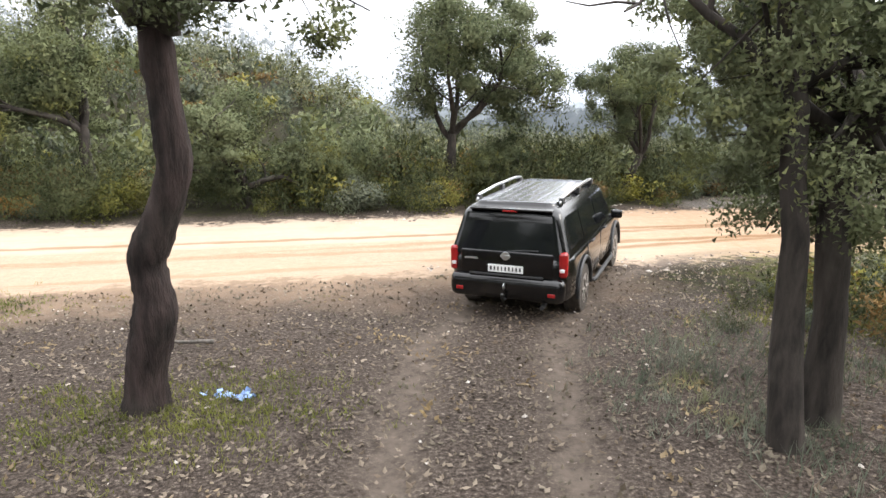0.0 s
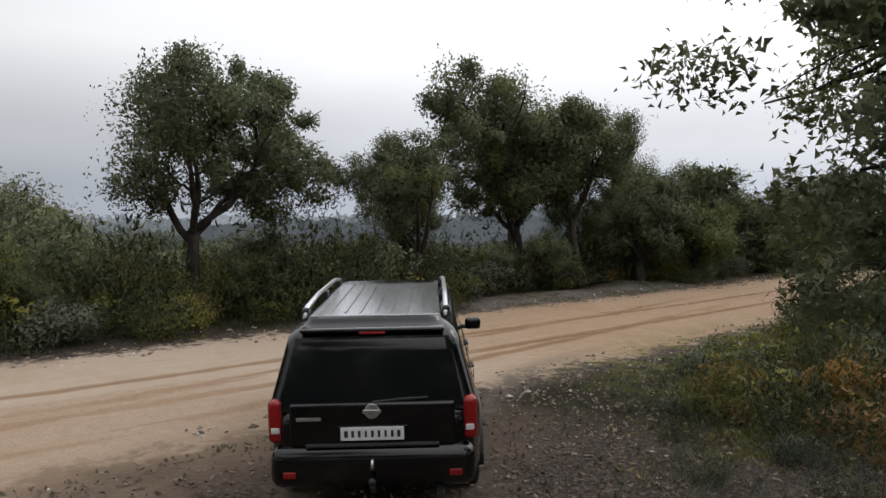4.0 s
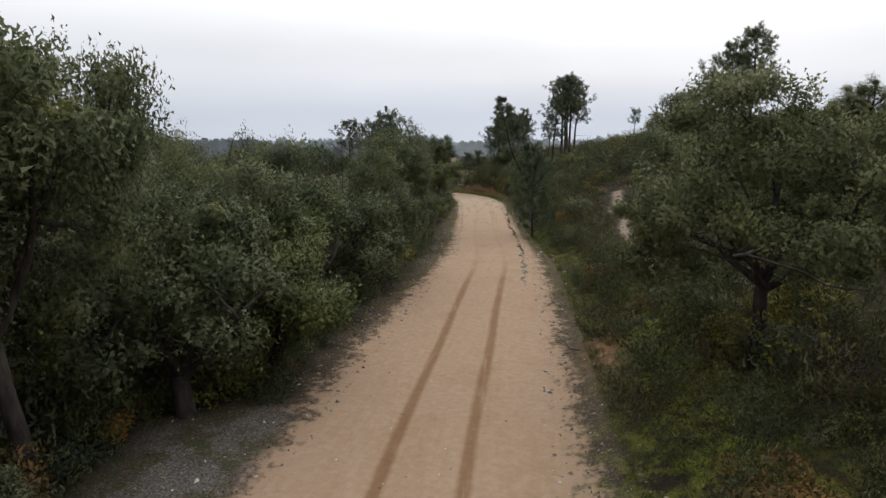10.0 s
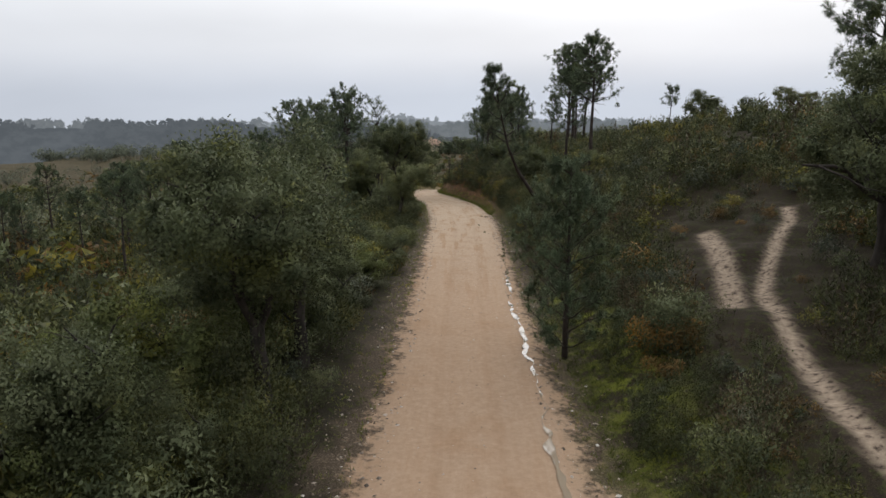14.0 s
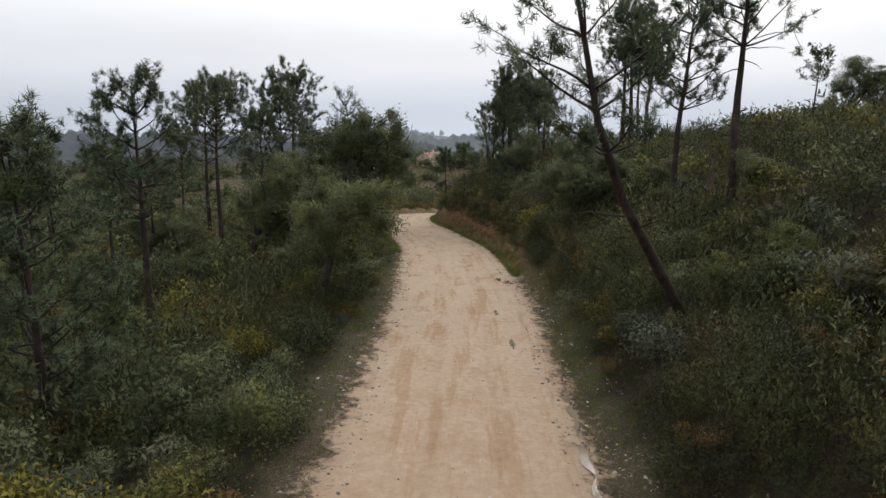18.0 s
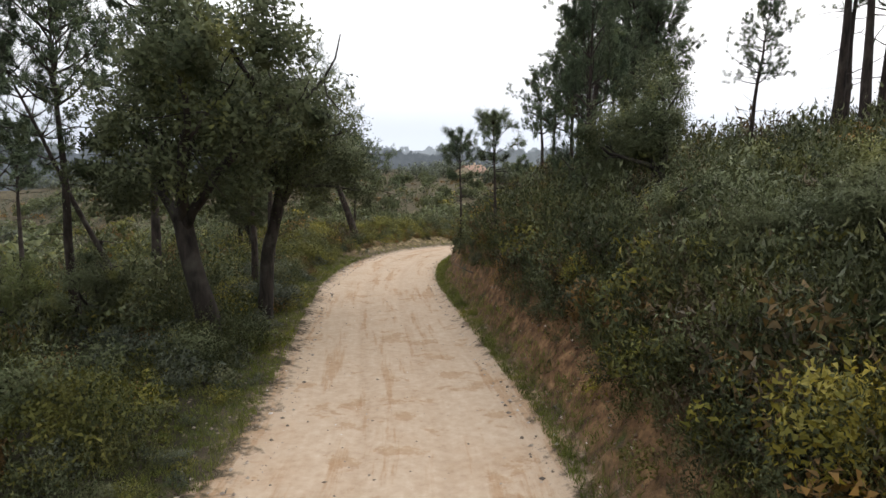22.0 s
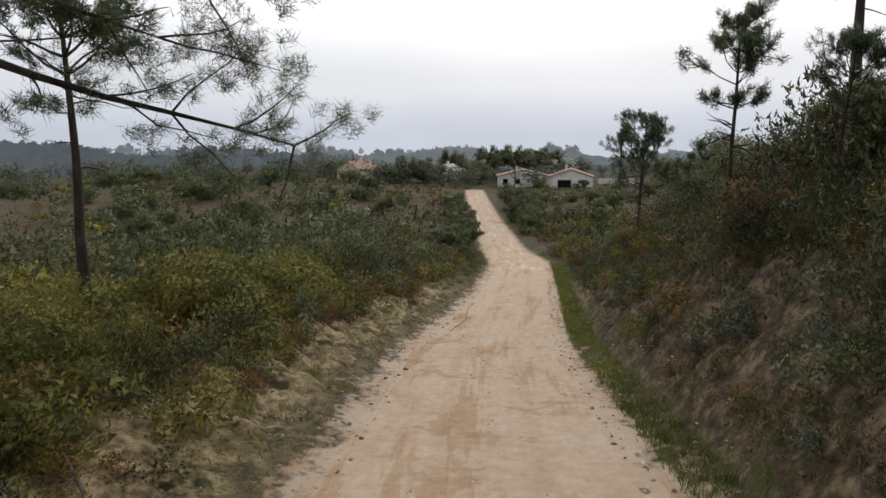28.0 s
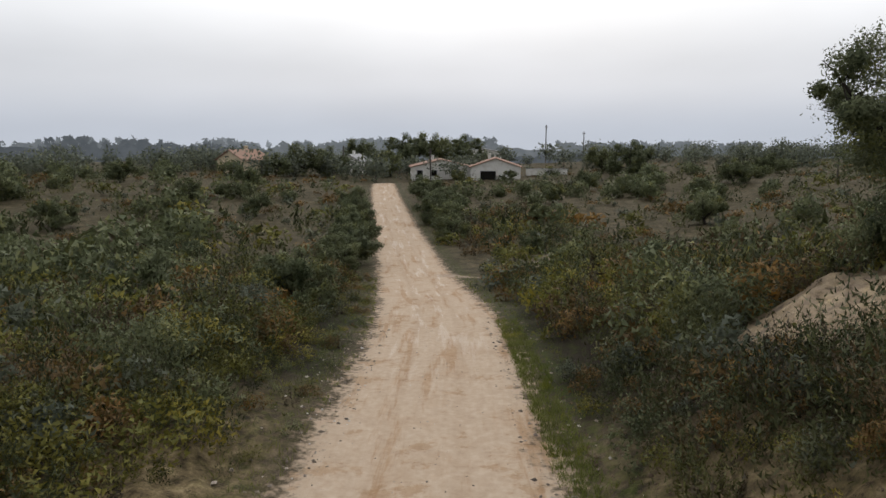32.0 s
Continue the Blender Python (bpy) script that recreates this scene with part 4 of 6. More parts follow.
plant(PINES, [(76.5, 57.5, 9.4), (86.1, 71.8, 8.4), (92.5, 79.2, 8.6), (89.0, 71.6, 7.4), (94.8, 90.6, 9.8), (100, 77.9, 12.6), (110, 91.7, 11.0),
              (117.6, 47.1, 9.4), (88.0, 40.3, 8.8), (87.5, 38.1, 10.2), (117.6, 55.5, 7.4)], 10.0)
plant(PINES, [(117.2, 80.3, 9.6), (111.6, 72.2, 8.2), (112.5, 73.2, 8.0), (134.6, 84.7, 8.6), (132.3, 66.5, 8.0), (128.8, 64.3, 7.2), (133.3, 62.8, 7.8), (137.5, 62.5, 8.6), (135.6, 61.4, 8.0), (126.5, 61.8, 7.0), (144.6, 67.9, 10.0), (113.4, 56.2, 6.3), (118.3, 58.5, 10.4), (117.1, 56.4, 8.0),
              (121.4, 59.7, 9.0), (122.0, 58.0, 8.6), (124.4, 61.6, 8.4), (63.0, 18.0, 9.4), (108.3, 34.7, 4.8)], 10.0)
plant(SMALL_PINES, [(114.5, 63.3, 5.2), (110.3, 59.5, 4.8), (139.8, 71.3, 4.9), (137.1, 69.8, 3.3)], 5.0)
plant(CONES, [(52.1, 30.5, 6.1, 0.85), (68.2, 51.2, 7.0), (76.0, 20.0, 9.0), (109.6, 55.9, 9.0, 0.5), (129.0, 58.7, 9.2, 0.75)], 8.0)
# oaks round the clearing, unseen; added to shade its ground and darken car reflections
plant(OAKS, [(7.5, 0.5, 7.0), (10.8, 3.6, 7.4), (-6.8, -1.5, 6.6), (-9.5, 4.0, 7.0), (-4.2, -8.0, 7.6), (2.6, -9.4, 7.0), (7.2, -7.0, 7.8), (12.5, -3.2, 7.4), (-12.0, -5.0, 8.0), (15.0, 2.0, 6.8), (-1.0, -15.0, 8.0), (8.0, -15.0, 8.2), (-10.0, -13.0, 8.4), (16.0, -10.0, 8.0), (-15.5, 2.5, 7.6)], 7.0)
# trees that fill the slope below the road, and green scrub oaks on the bank above it
def filler(n, u0, u1, d0, d1, h0, h1, seed):
    r = np.random.default_rng(seed)
    u, d, h = r.uniform(u0, u1, n), r.uniform(d0, d1, n), r.uniform(h0, h1, n)
    x, y = from_road(u, d)
    return [(float(p), float(q), float(s)) for p, q, s in zip(x, y, h)]


plant(YOUNG, filler(26, 24, 112, -16, -9, 2.0, 3.4, 801) + filler(18, 64, 112, 6.5, 11, 1.3, 2.1, 802) + filler(34, 128, 166, 6.5, 15, 1.5, 2.5, 809) + filler(20, 20, 60, -8, -5.2, 1.6, 2.8, 810) + filler(12, -12, 20, -9, -5.5, 1.6, 2.6, 811) + filler(8, 6, 40, 7, 16, 2.0, 3.4, 803), 4.0)
plant(OAKS, filler(22, 10, 110, -36, -16, 3.2, 5.0, 804) + filler(10, 30, 110, 22, 42, 3.5, 5.5, 805), 7.0)
plant(PINES, filler(10, 60, 112, -44, -20, 6.0, 9.0, 806) + [(106.9, 68.6, 8.6), (91.5, 68.4, 11.4), (97.5, 70.0, 9.6), (95.7, 91.7, 9.4), (107.0, 74.8, 13.4), (100.7, 70.6, 11.2), (125.2, 52.5, 7.4), (120.6, 48.9, 12.4, 1.1), (119.6, 47.9, 11.4, 1.15), (122.4, 48.6, 9.0, 1.2), (122.6, 47.2, 11.0, 1.1)], 10.0)
lean_e = tree("leaning_pine", pine_meshes(97, 10.5, bare=0.52, reach=1.9, whorls=7, tufts=460, needles=34, wide=0.010, radius=0.13, dead=2, along=[(0, 0, -0.3), (-1.5, 0.7, 1.6), (-3.2, 1.3, 3.4), (-4.0, 1.7, 5.0), (-4.7, 2.0, 7.2), (-5.4, 2.3, 9.8)]), "dark pine leaning far out from the hillside", "pine tree")
lean_e.matrix_basis = pose(76.8, 38.3, float(land(76.8, 38.3)) - 0.05)
lean_w = tree("leaning_pine", pine_meshes(99, 10.2, bare=0.6, reach=1.7, whorls=6, tufts=420, needles=36, wide=0.009, radius=0.12, dead=8, along=[(0, 0, -0.3), (-0.3, 0.55, 1.6), (-1.0, 1.6, 4.4), (-1.5, 2.5, 7.0), (-2.2, 3.5, 9.8)]), "thin pine leaning out over the valley slope", "pine tree")
lean_w.matrix_basis = pose(101.9, 69.0, float(land(101.9, 69.0)) - 0.05)
round_pine = tree("pine", pine_meshes(98, 5.6, bare=0.52, reach=1.8, whorls=6, tufts=380, needles=52, length=0.15, wide=0.009, radius=0.085, dead=14, dome=0.9), "small pine with open round crown and dead twigs", "pine tree")
round_pine.matrix_basis = pose(152.6, 73.8, float(land(152.6, 73.8)) - 0.05)

leaner = tree("leaning_pine", pine_meshes(95, 12.0, bare=0.62, reach=3.6, whorls=7, tufts=1900, needles=62, length=0.14, wide=0.0042, radius=0.27, dead=12,
              along=[(0, 0, -0.3), (-0.55, 0.55, 2.4), (-1.09, 1.13, 4.74), (-1.7, 1.7, 8.2), (-2.5, 2.3, 13.4)],
              arms=[(0.52, (2.36, -2.57, 3.5)), (0.56, (1.4, -1.6, 4.6)), (0.6, (2.0, -1.7, 5.3)), (0.62, (0.6, -1.3, 6.0)), (0.66, (1.6, -1.2, 6.6)), (0.7, (0.8, -0.4, 7.2)), (0.6, (-4.8, 3.8, 6.6)), (0.54, (-3.9, 2.2, 5.6))]), "tall pine leaning over the heath beside the road", "pine tree")
leaner.matrix_basis = pose(127.8, 79.2, float(land(127.8, 79.2)) - 0.05)

# the two trees that frame the clearing, and the pine beside the road
stripped = tree("cork_oak", oak_meshes(5, 6.6, 1.9, clumps=34, per=520, leaf=0.032, ball=0.075, stems=3, radius=0.165, mats=(STRIPPED, OAK_LEAF),
                line=[(0.12, 0, -0.2), (0.20, 0, 0.5), (0.36, 0, 1.1), (0.30, 0, 1.55), (0.52, -0.03, 2.0), (0.70, -0.05, 2.45), (0.66, -0.05, 3.0), (0.62, -0.03, 3.5), (0.60, 0, 3.86)],
                limbs=[([(0.60, 0, 3.72), (0.55, 0, 3.95), (0.40, 0, 4.18), (0.12, 0, 4.42), (-0.4, 0.1, 4.7), (-1.0, 0.2, 5.2)], [0.215, 0.225, 0.19, 0.16, 0.13, 0.08]),
                       ([(0.66, 0, 3.72), (0.78, 0, 3.95), (0.92, 0, 4.22), (1.30, -0.05, 4.36), (1.80, -0.1, 4.48), (2.5, 0.1, 4.8)], [0.18, 0.17, 0.16, 0.14, 0.11, 0.06])],
                spots=[(2.1, 0.3, 4.3), (1.5, 0.5, 4.6), (2.2, 0.6, 4.7)], span=(-9, 2.35)), "crooked cork oak with dark stripped trunk", "oak tree")
stripped.matrix_basis = pose(-3.2, 6.31, float(land(-3.2, 6.31)))
corner = tree("cork_oak", oak_meshes(8, 6.8, 2.0, clumps=120, per=360, leaf=0.028, ball=0.055, stems=4, radius=0.15,
              line=[(0, 0, -0.2), (0.02, 0, 1.0), (-0.05, 0.05, 2.0), (0.05, 0.1, 3.0)],
              spots=[(-1.0, 0.5, 3.3), (-1.1, 0.4, 2.6), (-0.8, 0.8, 3.9), (-0.6, 0.3, 2.3), (-0.5, -0.2, 3.4), (-1.1, 0.2, 4.1), (0.8, 0.4, 2.6), (0.5, 1.0, 1.9), (-0.5, 0.8, 1.9), (-0.4, -0.4, 2.7), (0.3, -0.4, 2.3), (0.9, -0.3, 2.0), (0.8, 0.1, 1.4), (0.1, -0.4, 3.6)], span=(-2.2, 9)), "leafy cork oak beside the track, branches low", "oak tree")
corner.matrix_basis = pose(3.64, 5.97, float(land(3.64, 5.97)))
slim = tree("cork_oak", oak_meshes(9, 5.2, 0.7, clumps=18, per=360, leaf=0.03, ball=0.075, stems=3, radius=0.10, bare=0.6), "slim pale-barked oak stem beside a larger oak", "oak tree")
slim.matrix_basis = pose(3.11, 5.4, float(land(3.11, 5.4)))
CANOPY = [(1.0, 0, 5.5), (2.0, 0.5, 5.2), (2.9, 1.0, 4.8), (3.2, 2.2, 4.2), (2.6, 3, 4.6), (3.0, 3.5, 3.9), (1.5, 2, 6), (0, 1.5, 6), (-1.2, 0.5, 5.2), (-1.8, 1.5, 4.2), (0.5, -0.8, 5.4), (2.2, -0.3, 5.8), (1.2, 3.5, 4.6), (-0.8, -0.8, 4.4), (2.6, 1.4, 6.0), (-1.0, 2.6, 5.4)]
verge_oak = tree("cork_oak", oak_meshes(27, 8.5, 2.4, clumps=230, per=360, leaf=0.036, ball=0.085, stems=4, radius=0.19,
                 line=[(0, 0, -0.3), (0.06, -0.08, 1.2), (0.12, -0.12, 2.2), (0.34, -0.36, 3.4), (0.46, -0.52, 4.4)],
                 spots=[(0.64 * r + 0.77 * q, -0.77 * r + 0.64 * q, h) for r, q, h in CANOPY]), "dark cork oak leaning over the verge", "oak tree")
verge_oak.matrix_basis = pose(103.1, 64.3, float(land(103.1, 64.3)) - 0.05)
reach = tree("pine", pine_meshes(91, 9.5, bare=0.5, reach=3.4, whorls=7, tufts=420, needles=26, length=0.2, dead=6, wide=0.009), "tall pine whose thin branches overhang the verge", "pine tree")
reach.matrix_basis = pose(13.0, 10.4, float(land(13.0, 10.4)))

# scrub: low shrubs in their hundreds, finer near the road
def kinds(n, leaf, seed):
    shape = ((1.5, 1.0, True, HEATH), (1.3, 1.35, True, HEATH), (1.5, 1.0, False, GORSE), (1.4, 0.8, False, RUSTY), (1.4, 0.9, False, CISTUS), (1.6, 1.5, False, OAK_LEAF), (1.5, 0.95, True, DRY_HEATH))
    return [(bush_arrays(seed + k, w, h, n, leaf, f), m) for k, (w, h, f, m) in enumerate(shape)]


NEAR_KINDS, SCRUB_KINDS, MID_KINDS, FAR_KINDS = kinds(2200, 0.027, 100), kinds(400, 0.045, 110), kinds(160, 0.078, 120), kinds(70, 0.115, 140)
KIND_NAMES = [("heather_bush", "low dark green heather bush"), ("tall_heather", "upright feathery dark tree heather"), ("gorse_bush", "spiny yellow-green gorse bush in scrub"),
              ("bracken_clump", "rusty brown withered bracken clump"), ("cistus_bush", "soft grey-green cistus bush on the verge"), ("oak_scrub", "dense dark green scrub oak bush"), ("dry_heather", "brown half-withered heather bush")]


def scatter(n, u0, u1, d0, d1, seed, big=1.0, mix_=(34, 26, 10, 9, 9, 12), near=0.75):
    """Places, sizes and kinds of shrubs on one side of the road."""
    r = np.random.default_rng(seed)
    u, d = r.uniform(u0, u1, n), r.uniform(abs(d0), abs(d1), n) * np.sign(d1)
    x, y = from_road(u, d)
    clear = np.minimum.reduce([seg_dist(x, y, PATH_HILL), seg_dist(x, y, SIDE_LANE) - 0.6, seg_dist(x, y, BARE) - 0.5, seg_dist(x, y, LAYBY) - 0.9, seg_dist(x, y, TRACK_R) - 1.2, np.hypot((x - 160.6) / 1.3, y - 73.2) - 0.9])
    off = np.abs(d) - np.interp(u, US, WS)
    s = big * (0.65 + 1.15 * r.uniform(0, 1, n) ** 1.6) * np.clip(0.45 + (off - 0.6) / 3.2, 0.45, 1.0)
    keep = (np.abs(to_road(x, y)[1]) > 0.75 * min(abs(d0), abs(d1))) & (clear > 0.35 + 0.5 * s) & (off > near * 0.3 + 0.5 * s) & ~((u < -8.5) & (d > 0) & (d < 12))
    x, y, d, s = x[keep], y[keep], d[keep], s[keep]
    kind = r.choice(len(mix_), len(x), p=np.array(mix_) / sum(mix_))
    patch = wave(x, y, 0.16, 9.0)
    kind = np.where((patch > 0.35) & (kind < 2) & (mix_[2] > 8) & (r.uniform(0, 1, len(x)) < 0.4), 2, kind)
    return x, y, kind, s, r.uniform(0, 6.28, len(x))


def heath(name, label, kinds_, groups):
    """Joins many shrubs into one stuff object."""
    VV, FF, MM, NN, TT, at = [], [], [], [], [], 0
    rt = np.random.default_rng(len(name))
    for x, y, kind, s, turn in groups:
        z = land(x, y) - 0.04
        for k, ((V, F, N), mat) in enumerate(kinds_):
            idx = np.where(kind == k)[0]
            if not len(idx):
                continue
            c, sn = np.cos(turn[idx])[:, None] * s[idx][:, None], np.sin(turn[idx])[:, None] * s[idx][:, None]
            W = np.stack([x[idx][:, None] + V[:, 0] * c - V[:, 1] * sn, y[idx][:, None] + V[:, 0] * sn + V[:, 1] * c, z[idx][:, None] + V[:, 2] * s[idx][:, None]], -1)
            VV.append(W.reshape(-1, 3))
            FF.append((F[None] + (np.arange(len(idx)) * len(V))[:, None, None]).reshape(-1, 3) + at)
            ct, st = np.cos(turn[idx])[:, None], np.sin(turn[idx])[:, None]
            NN.append(np.stack([N[:, 0] * ct - N[:, 1] * st, N[:, 0] * st + N[:, 1] * ct, np.repeat(N[None, :, 2], len(idx), 0)], -1).reshape(-1, 3))
            MM.append(np.full(len(idx) * len(F), k))
            TT.append(np.repeat(rt.uniform(0, 1, len(idx)), len(V)))
            at += len(idx) * len(V)
    me = np_mesh(name, np.concatenate(VV), np.concatenate(FF), [m for _, m in kinds_], which=np.concatenate(MM), normals=np.concatenate(NN))
    me.attributes.new("tone", "FLOAT", "POINT").data.foreach_set("value", np.concatenate(TT).astype(np.float32))
    tagged(new(name, me), label, "shrubs", kind="stuff")


def single_bushes(groups, most=285):
    """The bushes nearest the road, each a thing of its own on shared meshes; gives back those past the limit."""
    meshes = [np_mesh(n, V, F, [mat], normals=N) for ((V, F, N), mat), (n, _) in zip(NEAR_KINDS, KIND_NAMES)]
    x, y, kind, s, turn = (np.concatenate(v) for v in zip(*groups))
    z = land(x, y) - 0.04
    u, d = to_road(x, y)
    left = np.zeros(len(x), bool)
    for k in range(7):
        idx = np.where(kind == k)[0]
        idx = idx[np.argsort(np.abs(d[idx]))]
        left[idx[most:]] = True
        for i in idx[:most]:
            ob = new(KIND_NAMES[k][0], meshes[k])
            ob.matrix_basis = pose(x[i], y[i], z[i], 0, 0, math.degrees(turn[i]))
            ob.scale = (s[i],) * 3
            tagged(ob, KIND_NAMES[k][1], "shrub", "roadside shrubs")
    return x[left], y[left], kind[left], s[left], turn[left]


MOOR = (18, 12, 30, 18, 6, 8, 8)
HILL = (26, 42, 4, 5, 4, 6, 13)
BANK = (26, 16, 6, 12, 8, 6, 26)
REST = single_bushes([scatter(340, 0, 60, 3.7, 9, 201, 1.0, HILL), scatter(320, 60, 90, 3.8, 9.5, 202, 1.15, HILL), scatter(150, 88, 105, 4.3, 9.5, 211, 1.1, HILL), scatter(140, 105, 122, 4.3, 9.5, 215, 0.75, HILL), scatter(270, 120, 166, 5.0, 11, 203, 1.1, BANK), scatter(230, -40, 12, -3.8, -8, 204, 1.3),
               scatter(220, 6, 62, -3.8, -8, 207, 1.2, near=2.4), scatter(260, 60, 120, -3.6, -9, 205, 1.2), scatter(620, 120, 184, -5.6, -15, 206, 1.3, MOOR), scatter(60, -13, 0, 7.0, 14, 208, 0.9)])
heath("heath_scrub", "dense mixed heather, gorse and cistus scrub", SCRUB_KINDS, [REST,
    scatter(420, 0, 64, 7, 17, 1, 1.0, HILL), scatter(420, 60, 104, 7, 17, 2, 1.15, HILL), scatter(250, 104, 122, 7, 17, 15, 0.8, HILL), scatter(430, 62, 126, 15, 24, 14, 0.95, HILL), scatter(380, 116, 166, 7, 15, 3, 1.4, BANK), scatter(200, -16, 4, 12, 24, 13, 1.0),
    scatter(180, -40, 12, -7, -11, 5, 1.5), scatter(520, 8, 62, -6.5, -18, 6, 1.5), scatter(560, 60, 120, -7, -19, 7, 1.35), scatter(560, 118, 190, -8, -20, 8, 1.65, MOOR), scatter(300, 158, 190, 4, 16, 9, 1.3, MOOR)])
heath("heath_beyond", "scrub-covered slopes beside the road", MID_KINDS, [
    scatter(1100, 0, 70, 14, 42, 21, 1.35, HILL), scatter(900, 60, 130, 21, 44, 22, 1.4, HILL), scatter(620, 116, 185, 12, 40, 23, 1.7, BANK), scatter(340, 160, 230, 3.6, 20, 24, 1.2, MOOR),
    scatter(500, -60, 15, -10, -34, 25, 1.8), scatter(460, 8, 62, -17, -38, 26, 1.7), scatter(640, 60, 120, -18, -44, 27, 1.6), scatter(1250, 116, 200, -15, -56, 28, 1.85, MOOR), scatter(200, -60, 0, 18, 45, 29, 1.4)])
heath("heath_far", "distant low scrub", FAR_KINDS, [
    scatter(1900, -60, 190, -34, -130, 31, 2.6, (34, 20, 6, 10, 18, 12)), scatter(700, 190, 300, -4, -130, 32, 1.3, (30, 8, 4, 20, 28, 10)), scatter(600, 190, 300, 6, 120, 33, 1.3, (30, 8, 4, 20, 28, 10)), scatter(170, 180, 262, -6, -70, 35, 1.9, (34, 14, 16, 12, 6, 18)), scatter(90, 184, 262, 6, 60, 36, 1.8, (34, 14, 10, 14, 6, 18)), scatter(900, -20, 190, 38, 120, 34, 2.4, HILL)])

nook = np.array([(4.6, 9.6), (5.4, 10.4), (3.9, 8.6), (6.2, 9.2), (5.0, 8.4), (4.4, 7.4), (6.8, 10.6), (6.0, 10.2), (7.3, 12.2), (5.6, 7.6), (4.0, 6.9), (6.6, 8.2)])
NOOK = (nook[:, 0], nook[:, 1], np.array([0, 4, 0, 1, 4, 0, 0, 1, 4, 0, 0, 1]), np.linspace(0.42, 0.66, 12), np.arange(12.0))
heath("clearing_heather", "low heather tufts under the clearing's oaks", NEAR_KINDS, [NOOK])
heath("bank_tufts", "small heather and grass tufts on earth banks", SCRUB_KINDS, [
    scatter(150, 122, 160, -2.6, -5.8, 41, 0.42, MOOR, 0.2), scatter(300, 118, 162, -3.9, -6.4, 55, 0.75, MOOR, 0.2), scatter(260, 160, 190, -2.6, -5.8, 45, 0.55, MOOR, 0.2), scatter(170, -14, 14, -3.4, -6.5, 52, 1.0, (44, 20, 10, 8, 6, 12), 0.3), scatter(300, 22, 62, 5, 17, 51, 0.6, (40, 10, 6, 18, 14, 4, 10), 0.5),
    scatter(480, 88, 122, 3.5, 5.0, 50, 0.75, (40, 14, 6, 8, 12, 8, 12), 0.2), scatter(340, 88, 122, 4.0, 6.6, 53, 0.85, BANK, 0.2), scatter(260, 90, 116, 3.7, 5.6, 56, 1.05, HILL, 0.2), scatter(130, 92, 122, -3.2, -6.5, 54, 0.8, (14, 6, 40, 6, 30, 4), 0.3), scatter(420, 148, 192, -4.4, -10, 48, 1.0, (34, 14, 14, 24, 10, 4), 0.3), scatter(200, 164, 192, 4.4, 10, 49, 0.9, (34, 14, 14, 24, 10, 4), 0.3),
    scatter(760, 122, 164, 3.3, 7.5, 47, 0.7, (30, 16, 14, 10, 14, 6, 12), 0.2), scatter(200, 116, 134, 3.4, 6.0, 46, 0.6, BANK, 0.2), scatter(260, -4, 40, 4.2, 8, 43, 0.45, (30, 6, 20, 14, 24, 6), 0.5), scatter(150, -8.5, -1, 5.2, 12, 44, 0.62, (44, 8, 10, 12, 20, 2), 0.5)])

# black estate car on the track
def paint_mat():
    m = Mat("black_car_paint")
    sepx = m.node("ShaderNodeSeparateXYZ")
    m.link(m.coords(), sepx.inputs[0])
    low = m.math("MULTIPLY", m.span(sepx.outputs["Z"], 0.25, 0.95, 0.75, 0.0), m.span(sepx.outputs["Y"], -2.3, -2.0, 0.06, 1.0))
    dirt = m.math("MULTIPLY", low, m.span(m.noise(4.5, 5, 0.65), 0.42, 0.66))
    col = m.mix(dirt, (0.0025, 0.0025, 0.003), (0.2, 0.155, 0.11))
    m.set(col, m.span(dirt, 0.0, 0.7, 0.16, 0.75), spec=0.4)
    m.bsdf.inputs["Coat Weight"].default_value = 0.3
    m.bsdf.inputs["Coat Roughness"].default_value = 0.12
    return m.mat


def plain_mat(name, col, rough, metal=0.0, vary=0.15, scale=20.0):
    m = Mat(name)
    n = m.noise(scale, 3)
    m.set(m.mix(m.span(n, 0.35, 0.65, 0, vary), col, tuple(min(1, c * 1.9 + 0.01) for c in col)), rough, metal)
    return m.mat


PAINT = paint_mat()
GLASS = plain_mat("tinted_glass", (0.006, 0.007, 0.008), 0.06, vary=0.1)
RUBBER = plain_mat("muddy_tyre_rubber", (0.035, 0.028, 0.022), 0.85, vary=0.8, scale=9)
ALLOY = plain_mat("dusty_alloy", (0.22, 0.20, 0.18), 0.45, 0.7, 0.4)
CHROME = plain_mat("satin_metal", (0.55, 0.56, 0.58), 0.28, 0.9)
TRIM = plain_mat("black_plastic", (0.02, 0.02, 0.021), 0.55)
RED = plain_mat("red_lamp_lens", (0.24, 0.010, 0.010), 0.15)
CLEARLENS = plain_mat("clear_lamp_lens", (0.6, 0.58, 0.56), 0.12)
PLATE = plain_mat("white_plate", (0.72, 0.72, 0.70), 0.4)
INK = plain_mat("dark_plate_ink", (0.02, 0.02, 0.02), 0.5)
# bright metal stands in for the sky mirrored by the black roof
ROOF_SKY_SHEEN = plain_mat("roof_sky_sheen", (0.42, 0.43, 0.45), 0.16, 0.85)


def box(sx, sy, sz, at=(0, 0, 0), bevel=0.01, seg=2):
    bm = bmesh.new()
    bmesh.ops.create_cube(bm, size=1.0)
    bmesh.ops.scale(bm, vec=(sx, sy, sz), verts=bm.verts)
    if bevel:
        bmesh.ops.bevel(bm, geom=bm.edges[:], offset=min(bevel, 0.45 * min(sx, sy, sz)), segments=seg, affect="EDGES", profile=0.5)
    bmesh.ops.translate(bm, vec=at, verts=bm.verts)
    return bm


